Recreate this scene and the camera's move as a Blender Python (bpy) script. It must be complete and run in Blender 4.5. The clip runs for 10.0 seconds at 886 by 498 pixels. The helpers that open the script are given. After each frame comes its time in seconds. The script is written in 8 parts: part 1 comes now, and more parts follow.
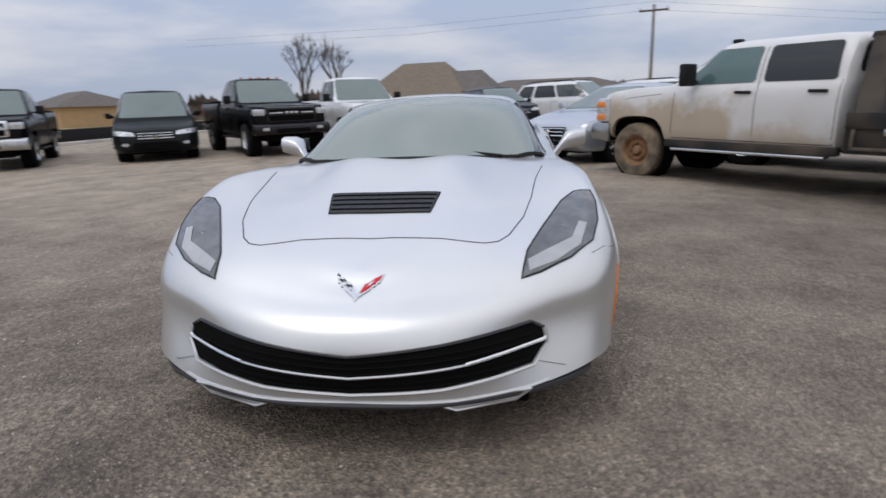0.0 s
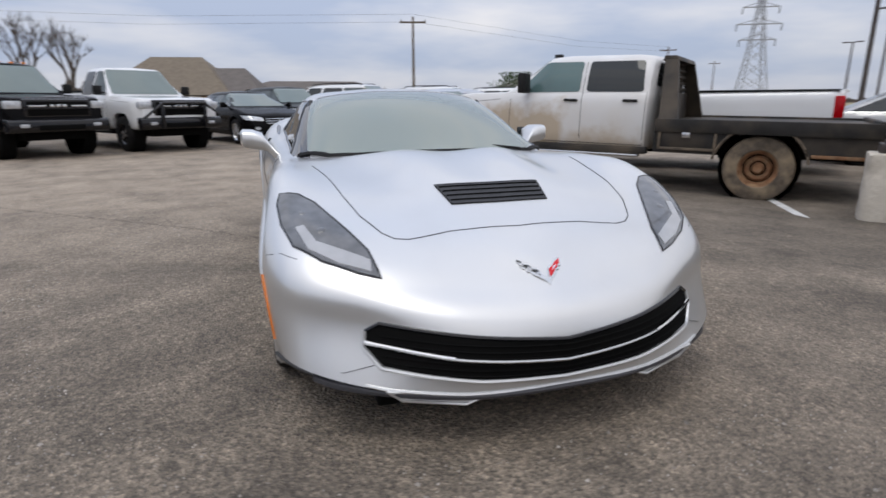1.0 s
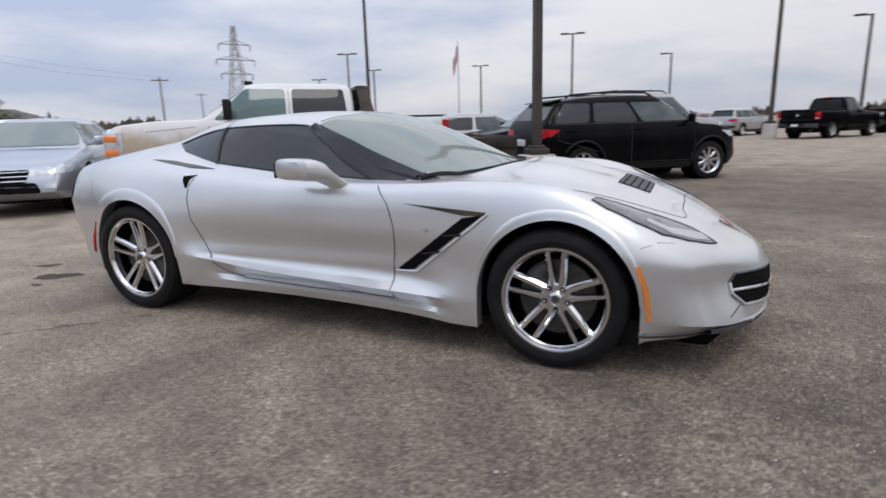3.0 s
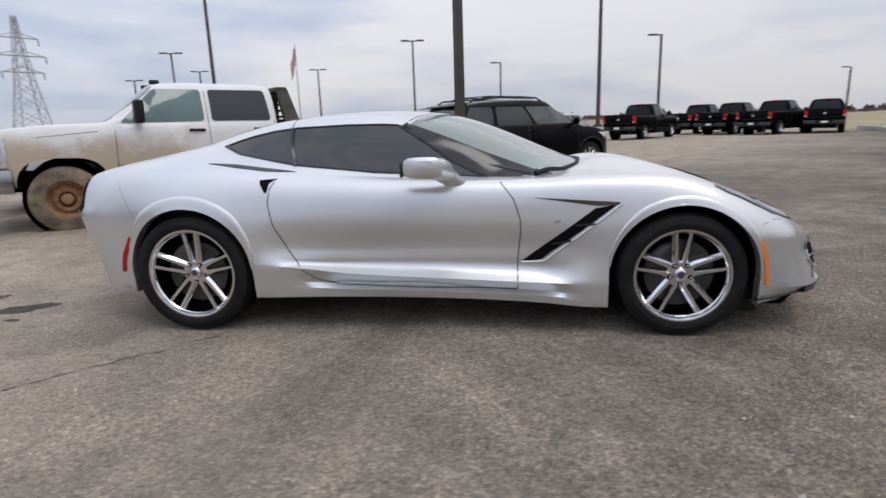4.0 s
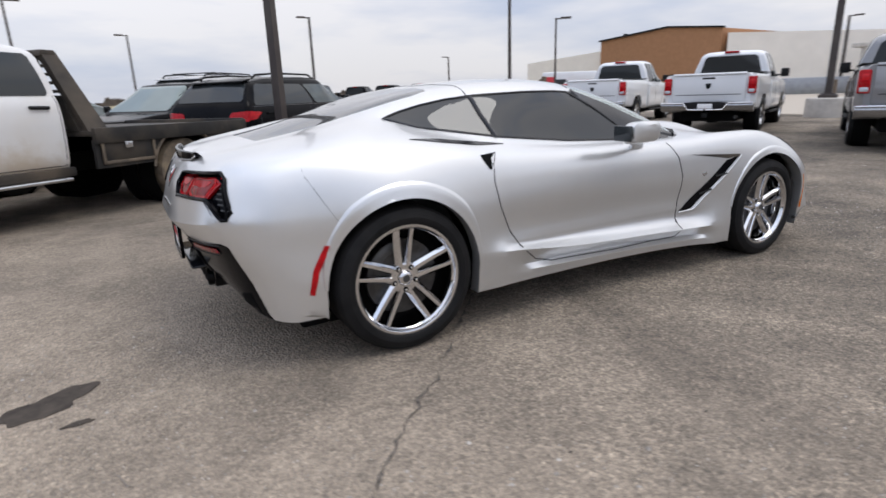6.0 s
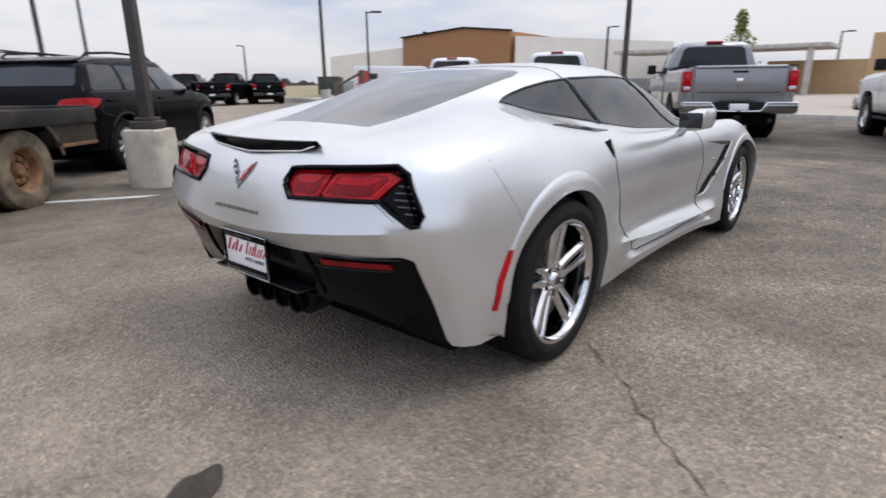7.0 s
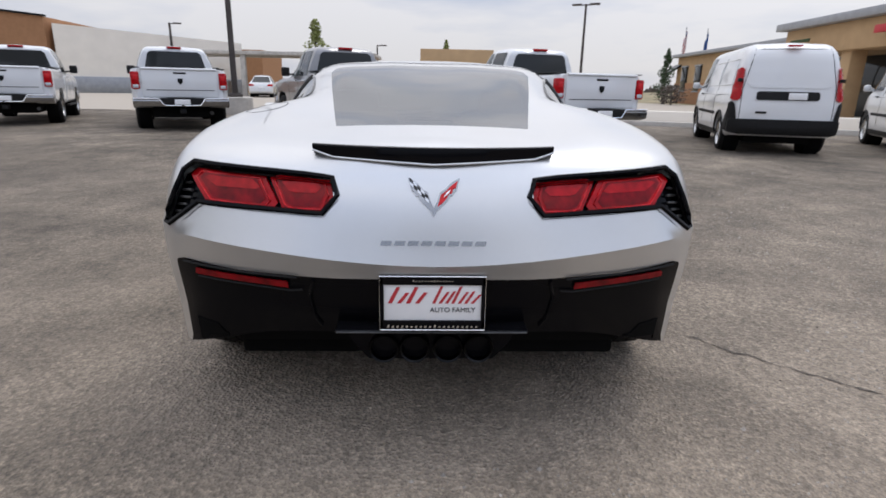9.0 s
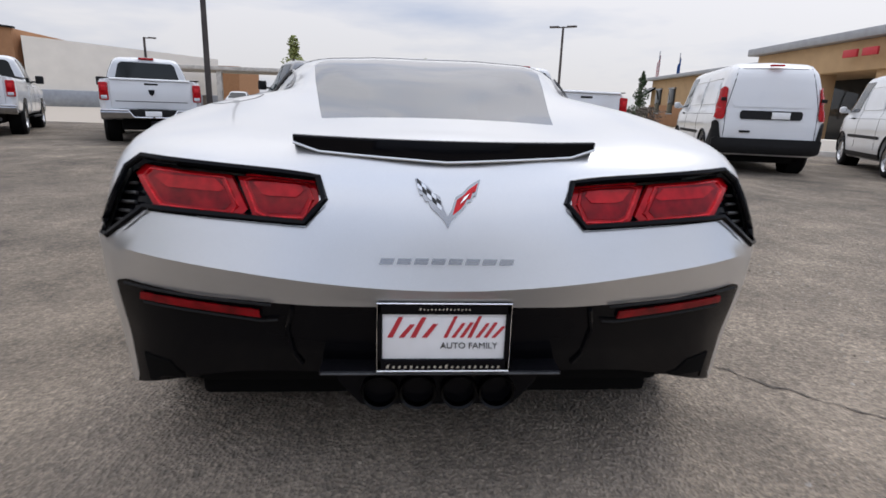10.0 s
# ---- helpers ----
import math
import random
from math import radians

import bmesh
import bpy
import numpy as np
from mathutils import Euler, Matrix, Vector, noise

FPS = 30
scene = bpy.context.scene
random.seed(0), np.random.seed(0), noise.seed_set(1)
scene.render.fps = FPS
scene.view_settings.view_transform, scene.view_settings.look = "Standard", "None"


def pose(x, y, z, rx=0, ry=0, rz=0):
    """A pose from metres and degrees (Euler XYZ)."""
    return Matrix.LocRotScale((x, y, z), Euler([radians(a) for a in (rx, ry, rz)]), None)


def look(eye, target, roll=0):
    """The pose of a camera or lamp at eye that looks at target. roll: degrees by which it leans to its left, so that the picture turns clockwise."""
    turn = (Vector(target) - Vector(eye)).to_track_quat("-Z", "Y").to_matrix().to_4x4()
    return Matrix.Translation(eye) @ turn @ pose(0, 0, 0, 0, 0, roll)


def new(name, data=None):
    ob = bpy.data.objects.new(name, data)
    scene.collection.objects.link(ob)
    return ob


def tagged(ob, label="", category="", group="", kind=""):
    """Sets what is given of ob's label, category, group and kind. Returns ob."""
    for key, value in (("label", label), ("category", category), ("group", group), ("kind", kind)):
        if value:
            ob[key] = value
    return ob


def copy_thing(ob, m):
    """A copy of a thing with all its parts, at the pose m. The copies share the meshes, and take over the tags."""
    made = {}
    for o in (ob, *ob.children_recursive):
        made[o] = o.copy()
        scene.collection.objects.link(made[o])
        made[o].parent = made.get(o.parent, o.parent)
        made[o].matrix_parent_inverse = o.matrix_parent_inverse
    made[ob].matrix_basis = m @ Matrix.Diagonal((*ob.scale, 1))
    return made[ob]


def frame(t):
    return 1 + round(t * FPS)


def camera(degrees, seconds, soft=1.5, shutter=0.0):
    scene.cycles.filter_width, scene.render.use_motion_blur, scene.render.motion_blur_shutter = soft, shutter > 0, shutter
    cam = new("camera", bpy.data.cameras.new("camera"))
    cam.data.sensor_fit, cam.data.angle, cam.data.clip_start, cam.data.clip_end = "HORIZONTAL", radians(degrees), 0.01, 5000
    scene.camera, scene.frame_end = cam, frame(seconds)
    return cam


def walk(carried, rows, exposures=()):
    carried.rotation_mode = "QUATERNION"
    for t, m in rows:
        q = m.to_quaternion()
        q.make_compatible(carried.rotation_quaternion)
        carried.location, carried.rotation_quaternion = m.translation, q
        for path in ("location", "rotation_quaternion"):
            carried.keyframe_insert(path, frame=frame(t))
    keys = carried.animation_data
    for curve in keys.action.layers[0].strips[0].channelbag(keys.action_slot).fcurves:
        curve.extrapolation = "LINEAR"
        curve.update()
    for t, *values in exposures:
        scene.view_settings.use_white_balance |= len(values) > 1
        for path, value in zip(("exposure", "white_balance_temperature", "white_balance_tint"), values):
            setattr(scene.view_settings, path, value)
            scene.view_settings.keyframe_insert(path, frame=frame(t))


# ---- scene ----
cam = camera(76.8, 10.0, 1.6, 0.35)
PATH = [
    (0, (3.928, 0.525, 1.172), (2.007, 0.294, 0.667), -2.2),
    (0.5, (3.946, -0.201, 1.162), (2.029, -0.001, 0.628), -1.6),
    (1, (3.82, -0.926, 1.145), (1.978, -0.336, 0.635), -0.2),
    (1.5, (3.575, -1.664, 1.107), (1.896, -0.703, 0.6), 0.6),
    (2, (3.143, -2.288, 1.092), (1.701, -0.987, 0.613), 1.5),
    (2.2, (2.936, -2.48, 1.099), (1.609, -1.058, 0.63), 1.4),
    (3.3, (1.483, -3.584, 1.138), (0.872, -1.729, 0.71), -2.6),
    (3.5, (1.217, -3.684, 1.136), (0.705, -1.797, 0.715), -2.7),
    (4, (0.474, -3.845, 1.148), (0.239, -1.909, 0.708), -1.9),
    (4.5, (-0.28, -3.918, 1.172), (-0.239, -1.972, 0.714), -1.9),
    (5, (-1.032, -3.806, 1.162), (-0.692, -1.895, 0.678), -2.2),
    (5.2, (-1.325, -3.737, 1.163), (-0.857, -1.858, 0.664), -2.7),
    (6.3, (-2.709, -2.788, 1.162), (-1.6, -1.214, 0.621), -1.1),
    (6.5, (-2.89, -2.566, 1.157), (-1.672, -1.074, 0.615), -0.6),
    (7, (-3.307, -1.932, 1.13), (-1.843, -0.696, 0.559), -0.5),
    (7.5, (-3.597, -1.279, 1.115), (-1.92, -0.344, 0.554), -0.7),
    (8, (-3.748, -0.659, 1.101), (-1.911, -0.095, 0.546), -1.6),
    (8.5, (-3.749, -0.189, 1.101), (-1.836, -0.018, 0.544), -1.2),
    (9, (-3.722, 0.032, 1.102), (-1.803, -0.043, 0.543), 1.1),
    (9.5, (-3.689, 0.126, 1.073), (-1.758, -0.036, 0.578), 1.8),
    (10, (-3.399, 0.105, 1.01), (-1.467, -0.051, 0.517), 1.9),
]
walk(cam, [(t, look(eye, target, roll)) for t, eye, target, roll in PATH],
     [(0, .02), (2, .20), (4.5, .18), (6.3, .42), (7.5, .40), (9, .28), (10, .30)])
from mathutils.bvhtree import BVHTree

# ---- world: overcast, brighter overhead, blue-grey cloud bands ----
world = bpy.data.worlds.new("overcast_sky")
scene.world = world
world.use_nodes = True
wn, wl = world.node_tree.nodes, world.node_tree.links
wn.clear()
w_out = wn.new("ShaderNodeOutputWorld")
w_bg = wn.new("ShaderNodeBackground")
w_sky = wn.new("ShaderNodeTexSky")
w_sky.sky_type, w_sky.sun_disc = "NISHITA", False
w_sky.sun_elevation, w_sky.sun_rotation = radians(48), radians(140)
w_co = wn.new("ShaderNodeTexCoord")
w_map = wn.new("ShaderNodeMapping")
w_map.inputs["Scale"].default_value = (1.1, 1.1, 5.0)
w_noise = wn.new("ShaderNodeTexNoise")
w_noise.inputs["Scale"].default_value, w_noise.inputs["Detail"].default_value = 2.0, 5.0
w_noise.inputs["Roughness"].default_value = 0.52
w_ramp = wn.new("ShaderNodeValToRGB")
w_ramp.color_ramp.elements[0].position, w_ramp.color_ramp.elements[0].color = 0.36, (0.375, 0.432, 0.57, 1)
w_ramp.color_ramp.elements[1].position, w_ramp.color_ramp.elements[1].color = 0.62, (0.675, 0.668, 0.70, 1)
w_sep = wn.new("ShaderNodeSeparateXYZ")
w_side = wn.new("ShaderNodeVectorMath")
w_side.operation = "DOT_PRODUCT"
w_side.inputs[1].default_value = (0.85, 0.5, 0.0)
w_sr = wn.new("ShaderNodeMapRange")
for key, value in (("From Min", -1.0), ("From Max", 0.7), ("To Min", -0.12), ("To Max", 0.10)):
    w_sr.inputs[key].default_value = value
w_add = wn.new("ShaderNodeMath")
w_add.operation = "ADD"
w_up = wn.new("ShaderNodeMapRange")
for key, value in (("From Min", 0.02), ("From Max", 0.9), ("To Min", 1.0), ("To Max", 2.1)):
    w_up.inputs[key].default_value = value
w_scale = wn.new("ShaderNodeVectorMath")
w_scale.operation = "SCALE"
w_mix = wn.new("ShaderNodeMix")
w_mix.data_type = "RGBA"
w_mix.inputs["Factor"].default_value = 0.94
w_dim = wn.new("ShaderNodeVectorMath")
w_dim.operation = "SCALE"
w_dim.inputs["Scale"].default_value = 0.12
wl.new(w_co.outputs["Generated"], w_map.inputs["Vector"])
wl.new(w_map.outputs[0], w_noise.inputs["Vector"])
wl.new(w_co.outputs["Generated"], w_side.inputs[0])
wl.new(w_side.outputs["Value"], w_sr.inputs["Value"])
wl.new(w_noise.outputs["Fac"], w_add.inputs[0])
wl.new(w_sr.outputs[0], w_add.inputs[1])
wl.new(w_add.outputs[0], w_ramp.inputs["Fac"])
wl.new(w_co.outputs["Generated"], w_sep.inputs[0])
wl.new(w_sep.outputs["Z"], w_up.inputs["Value"])
wl.new(w_ramp.outputs["Color"], w_scale.inputs[0])
wl.new(w_up.outputs[0], w_scale.inputs["Scale"])
wl.new(w_sky.outputs[0], w_dim.inputs[0])
wl.new(w_dim.outputs[0], w_mix.inputs["A"])
wl.new(w_scale.outputs[0], w_mix.inputs["B"])
w_grey = wn.new("ShaderNodeMapRange")
for key, value in (("From Min", -0.6), ("From Max", 0.8), ("To Min", 1.0), ("To Max", 0.86)):
    w_grey.inputs[key].default_value = value
w_tone = wn.new("ShaderNodeVectorMath")
w_tone.operation = "SCALE"
wl.new(w_side.outputs["Value"], w_grey.inputs["Value"])
wl.new(w_mix.outputs["Result"], w_tone.inputs[0])
wl.new(w_grey.outputs[0], w_tone.inputs["Scale"])
wl.new(w_tone.outputs[0], w_bg.inputs["Color"])
wl.new(w_bg.outputs[0], w_out.inputs["Surface"])
w_bg.inputs["Strength"].default_value = 1.0

sun = new("sun", bpy.data.lights.new("sun", "SUN"))
sun.data.energy, sun.data.angle, sun.data.color = 0.7, radians(25), (1.0, 0.96, 0.9)
sun.matrix_world = look((0, 0, 30), (-9, 11, 0))


# ---- materials ----
def mat(name, color, rough=0.5, metal=0.0, var=0.12, scale=6.0, bump=0.0, bump_scale=60.0, coat=0.0, dirt=None, dirt_amount=0.35,
        dirt_scale=1.5, trans=0.0, ior=1.45, emit=0.0, spec=0.5, rand=0.0, coat_rough=0.04, rough_var=0.0):
    m = bpy.data.materials.new(name)
    m.use_nodes = True
    n, l = m.node_tree.nodes, m.node_tree.links
    b = n["Principled BSDF"]
    b.inputs["Roughness"].default_value, b.inputs["Metallic"].default_value = rough, metal
    b.inputs["Coat Weight"].default_value, b.inputs["Coat Roughness"].default_value = coat, coat_rough
    b.inputs["Transmission Weight"].default_value, b.inputs["IOR"].default_value = trans, ior
    b.inputs["Specular IOR Level"].default_value = spec
    co = n.new("ShaderNodeTexCoord")
    nz = n.new("ShaderNodeTexNoise")
    nz.inputs["Scale"].default_value, nz.inputs["Detail"].default_value = scale, 6.0
    l.new(co.outputs["Object"], nz.inputs["Vector"])
    mr = n.new("ShaderNodeMapRange")
    mr.inputs["From Min"].default_value, mr.inputs["From Max"].default_value = 0.3, 0.7
    mr.inputs["To Min"].default_value, mr.inputs["To Max"].default_value = 1.0 - var, 1.0 + var
    l.new(nz.outputs["Fac"], mr.inputs["Value"])
    mu = n.new("ShaderNodeVectorMath")
    mu.operation = "SCALE"
    mu.inputs[0].default_value = color
    l.new(mr.outputs[0], mu.inputs["Scale"])
    last = mu.outputs[0]
    if rand:
        oi = n.new("ShaderNodeObjectInfo")
        rr = n.new("ShaderNodeMapRange")
        rr.inputs["To Min"].default_value, rr.inputs["To Max"].default_value = 1 - rand, 1 + rand
        l.new(oi.outputs["Random"], rr.inputs["Value"])
        ms = n.new("ShaderNodeVectorMath")
        ms.operation = "SCALE"
        l.new(last, ms.inputs[0])
        l.new(rr.outputs[0], ms.inputs["Scale"])
        last = ms.outputs[0]
    if dirt:
        dz = n.new("ShaderNodeTexNoise")
        dz.inputs["Scale"].default_value, dz.inputs["Detail"].default_value = dirt_scale, 8.0
        l.new(co.outputs["Object"], dz.inputs["Vector"])
        dr = n.new("ShaderNodeMapRange")
        dr.inputs["From Min"].default_value, dr.inputs["From Max"].default_value = 0.42, 0.68
        dr.inputs["To Max"].default_value = dirt_amount
        l.new(dz.outputs["Fac"], dr.inputs["Value"])
        mx = n.new("ShaderNodeMix")
        mx.data_type = "RGBA"
        l.new(dr.outputs[0], mx.inputs["Factor"])
        l.new(last, mx.inputs["A"])
        mx.inputs["B"].default_value = (*dirt, 1)
        last = mx.outputs["Result"]
    l.new(last, b.inputs["Base Color"])
    if rough_var:
        rz = n.new("ShaderNodeMapRange")
        rz.inputs["To Min"].default_value, rz.inputs["To Max"].default_value = max(0.0, rough - rough_var), rough + rough_var
        l.new(nz.outputs["Fac"], rz.inputs["Value"])
        l.new(rz.outputs[0], b.inputs["Roughness"])
    if bump:
        bz = n.new("ShaderNodeTexNoise")
        bz.inputs["Scale"].default_value, bz.inputs["Detail"].default_value = bump_scale, 4.0
        l.new(co.outputs["Object"], bz.inputs["Vector"])
        bp = n.new("ShaderNodeBump")
        bp.inputs["Strength"].default_value, bp.inputs["Distance"].default_value = bump, 0.01
        l.new(bz.outputs["Fac"], bp.inputs["Height"])
        l.new(bp.outputs[0], b.inputs["Normal"])
    if emit:
        b.inputs["Emission Color"].default_value, b.inputs["Emission Strength"].default_value = (*color, 1), emit
    return m


M = {}
M["silver"] = mat("silver_metallic_paint", (0.66, 0.665, 0.665), 0.33, 0.76, 0.05, 700, coat=0.7, dirt=(0.45, 0.42, 0.38), dirt_amount=0.07, dirt_scale=5)
M["white"] = mat("white_car_paint", (0.74, 0.75, 0.76), 0.35, 0, 0.03, 3, coat=1.0, dirt=(0.5, 0.46, 0.4), dirt_amount=0.12)
M["black"] = mat("black_car_paint", (0.003, 0.003, 0.0038), 0.2, 0, 0.05, 3, coat=0.08, spec=0.05, dirt=(0.05, 0.045, 0.04), dirt_amount=0.06)
M["charcoal"] = mat("dark_grey_metallic_paint", (0.008, 0.010, 0.011), 0.3, 0.0, 0.05, 3, coat=0.12, spec=0.1)
M["grey"] = mat("granite_grey_metallic_paint", (0.27, 0.27, 0.277), 0.35, 0.6, 0.05, 3, coat=1.0)
M["dark_red"] = mat("dark_red_paint", (0.16, 0.012, 0.014), 0.3, 0, 0.05, 3, coat=0.8)
M["bluegrey"] = mat("silver_blue_metallic_paint", (0.42, 0.45, 0.50), 0.35, 0.6, 0.04, 3, coat=1.0)
M["tan_silver"] = mat("pale_pewter_paint", (0.36, 0.36, 0.36), 0.35, 0.6, 0.04, 3, coat=1.0)
M["gloss_black"] = mat("gloss_black_plastic", (0.008, 0.008, 0.01), 0.12, 0, 0.05, 4, coat=0.2)
M["plastic"] = mat("black_textured_plastic", (0.012, 0.012, 0.0125), 0.6, 0, 0.15, 20, spec=0.25, bump=0.2, bump_scale=300)
# near-black for black parts; in recesses the colour paints the shade too
M["void"] = mat("black_and_recess_shade", (0.005, 0.005, 0.005), 0.9, 0, 0.1, 5, spec=0.1)
M["rubber"] = mat("tyre_rubber", (0.009, 0.009, 0.0095), 0.7, 0, 0.25, 12, spec=0.2, dirt=(0.05, 0.045, 0.04), dirt_amount=0.12, dirt_scale=8)
M["dusty_rubber"] = mat("muddy_tyre_rubber", (0.10, 0.08, 0.06), 0.9, 0, 0.3, 12, dirt=(0.30, 0.23, 0.15), dirt_amount=0.8, dirt_scale=5)
M["chrome"] = mat("chrome", (0.86, 0.87, 0.88), 0.06, 1.0, 0.02, 5)
M["alloy"] = mat("bright_alloy", (0.62, 0.63, 0.64), 0.25, 1.0, 0.05, 9)
M["dust_steel"] = mat("dusty_worn_steel", (0.14, 0.11, 0.08), 0.8, 0.1, 0.3, 9, dirt=(0.05, 0.045, 0.04), dirt_amount=0.6, dirt_scale=7)
M["rust"] = mat("rust_brown_wheel", (0.22, 0.11, 0.055), 0.75, 0.2, 0.3, 14, dirt=(0.34, 0.24, 0.14), dirt_amount=0.6, dirt_scale=8)
M["steel_black"] = mat("worn_black_steel_bed", (0.022, 0.021, 0.020), 0.6, 0.0, 0.25, 5, spec=0.3, dirt=(0.13, 0.10, 0.07), dirt_amount=0.55, dirt_scale=1.8)
M["tip_steel"] = mat("near_black_steel", (0.016, 0.016, 0.017), 0.35, 1.0, 0.3, 18, dirt=(0.01, 0.01, 0.01), dirt_amount=0.7, dirt_scale=20)
M["lip_grey"] = mat("dark_grey_satin_plastic", (0.055, 0.055, 0.062), 0.45, 0.0, 0.12, 9)
M["iron"] = mat("brake_iron", (0.10, 0.10, 0.10), 0.5, 0.9, 0.15, 20)
M["glass_dark"] = mat("tinted_glass", (0.03, 0.034, 0.036), 0.03, 0, 0.02, 2, spec=0.45)
M["glass_mid"] = mat("windscreen_glass_coated", (0.16, 0.20, 0.19), 0.04, 0, 0.10, 1.2, spec=0.8)
M["red_lens"] = mat("red_lamp_lens", (0.40, 0.004, 0.008), 0.10, 0, 0.3, 30, coat=0.25, spec=0.15)
M["red_pale"] = mat("bright_red_light_guide", (0.60, 0.016, 0.022), 0.25, 0, 0.3, 60, coat=0.25, spec=0.2)
M["red_deep"] = mat("deep_red_lamp_lens", (0.20, 0.002, 0.005), 0.10, 0, 0.45, 26, coat=0.2, spec=0.15)
M["amber"] = mat("amber_reflector", (0.80, 0.22, 0.02), 0.2, 0, 0.12, 60, coat=1.0)
M["lamp_clear"] = mat("clear_lamp_lens", (0.55, 0.57, 0.60), 0.12, 0.3, 0.25, 14, coat=1.0)
M["lamp_smoke"] = mat("smoked_lamp_lens", (0.13, 0.135, 0.145), 0.16, 0.1, 0.35, 14, coat=0.5)
M["plate"] = mat("white_plate", (0.86, 0.86, 0.86), 0.4, 0, 0.03, 20)
M["red_ink"] = mat("red_print", (0.50, 0.03, 0.04), 0.5, 0, 0.05, 20)
M["ink"] = mat("black_print", (0.02, 0.02, 0.02), 0.5, 0, 0.05, 20)
M["seam"] = mat("panel_gap", (0.03, 0.03, 0.033), 0.7, 0, 0.1, 9)
M["pole"] = mat("dark_bronze_pole", (0.055, 0.045, 0.042), 0.5, 0.3, 0.12, 4, dirt=(0.15, 0.13, 0.11), dirt_amount=0.3)
M["concrete"] = mat("pale_concrete", (0.50, 0.47, 0.43), 0.9, 0, 0.12, 5, bump=0.5, bump_scale=40, dirt=(0.24, 0.21, 0.18), dirt_amount=0.5, dirt_scale=2.2)
M["wood"] = mat("weathered_timber", (0.12, 0.09, 0.065), 0.85, 0, 0.2, 8)
M["stucco_tan"] = mat("tan_stucco", (0.46, 0.31, 0.17), 0.9, 0, 0.07, 2, bump=0.3, bump_scale=30)
M["stucco_brown"] = mat("brown_split_block", (0.34, 0.175, 0.088), 0.9, 0, 0.08, 3, bump=0.3, bump_scale=20)
M["stucco_cream"] = mat("cream_wall_panel", (0.80, 0.745, 0.66), 0.9, 0, 0.04, 1)
M["roof_tan"] = mat("tan_shingle_roof", (0.17, 0.14, 0.105), 0.9, 0, 0.15, 3)
M["roof_grey"] = mat("grey_shingle_roof", (0.13, 0.115, 0.105), 0.9, 0, 0.15, 2)
M["metal_grey"] = mat("galvanised_steel", (0.35, 0.36, 0.38), 0.5, 0.6, 0.1, 3)
M["bark"] = mat("grey_bark", (0.08, 0.066, 0.056), 0.95, 0, 0.25, 8)
M["leaf"] = mat("evergreen_leaf", (0.045, 0.075, 0.03), 0.8, 0, 0.3, 4, rand=0.2)
M["leaf_yellow"] = mat("yellow_green_leaf", (0.20, 0.22, 0.07), 0.8, 0, 0.3, 4)
M["brush"] = mat("bare_winter_brush", (0.11, 0.09, 0.075), 0.95, 0, 0.3, 0.5)
M["green_steel"] = mat("dark_green_steel", (0.04, 0.055, 0.045), 0.6, 0.1, 0.2, 3)
M["paint_white"] = mat("white_line_paint", (0.62, 0.62, 0.60), 0.8, 0, 0.15, 8)
M["red_paint"] = mat("red_sign_paint", (0.48, 0.03, 0.04), 0.5, 0, 0.06, 5)
M["blue_cloth"] = mat("blue_cloth", (0.03, 0.10, 0.30), 0.9, 0, 0.1, 5)
M["interior"] = mat("dark_leather_interior", (0.03, 0.03, 0.032), 0.6, 0, 0.1, 12)


# ---- mesh helpers ----
def part(name, bm, material, parent=None, label="", smooth=True):
    me = bpy.data.meshes.new(name)
    bm.normal_update()
    bm.to_mesh(me)
    bm.free()
    me.materials.append(M[material])
    if smooth:
        me.polygons.foreach_set("use_smooth", [True] * len(me.polygons))
        me.set_sharp_from_angle(angle=radians(35))
    ob = new(name, me)
    if parent:
        ob.parent = parent
    if label:
        ob["label"] = label
    return ob


def thing(name, label, category, group="", kind=""):
    return tagged(new(name), label, category, group, kind)


def box(x0, x1, y0, y1, z0, z1, bevel=0.0, seg=2):
    bm = bmesh.new()
    bmesh.ops.create_cube(bm, size=1.0, matrix=Matrix.Translation(((x0 + x1) / 2, (y0 + y1) / 2, (z0 + z1) / 2)) @ Matrix.Diagonal((abs(x1 - x0), abs(y1 - y0), abs(z1 - z0), 1)))
    if bevel:
        bmesh.ops.bevel(bm, geom=bm.edges[:], offset=bevel, segments=seg, affect="EDGES", profile=0.5)
    return bm


def join(*bms):
    me = bpy.data.meshes.new("tmp")
    out = bmesh.new()
    for b in bms:
        b.to_mesh(me)
        out.from_mesh(me)
        b.free()
    bpy.data.meshes.remove(me)
    return out


def moved(bm, m):
    bm.transform(m)
    return bm


def tube(pts, r, n=8, closed=False, r_end=None):
    """A round bar swept along points."""
    bm = bmesh.new()
    pts = [Vector(p) for p in pts]
    rings = []
    k = len(pts)
    for i, p in enumerate(pts):
        a = pts[(i - 1) % k] if closed or i > 0 else p
        b = pts[(i + 1) % k] if closed or i < k - 1 else p
        d = (b - a).normalized()
        ref = Vector((0, 0, 1)) if abs(d.z) < 0.9 else Vector((1, 0, 0))
        s = d.cross(ref).normalized()
        t = s.cross(d)
        rad = r if r_end is None else r + (r_end - r) * i / (k - 1)
        rings.append([bm.verts.new(p + rad * (math.cos(q) * s + math.sin(q) * t)) for q in (2 * math.pi * j / n for j in range(n))])
    for i in range(k if closed else k - 1):
        a, b = rings[i], rings[(i + 1) % k]
        for j in range(n):
            bm.faces.new((a[j], a[(j + 1) % n], b[(j + 1) % n], b[j]))
    if not closed:
        bm.faces.new(rings[0][::-1])
        bm.faces.new(rings[-1])
    return bm


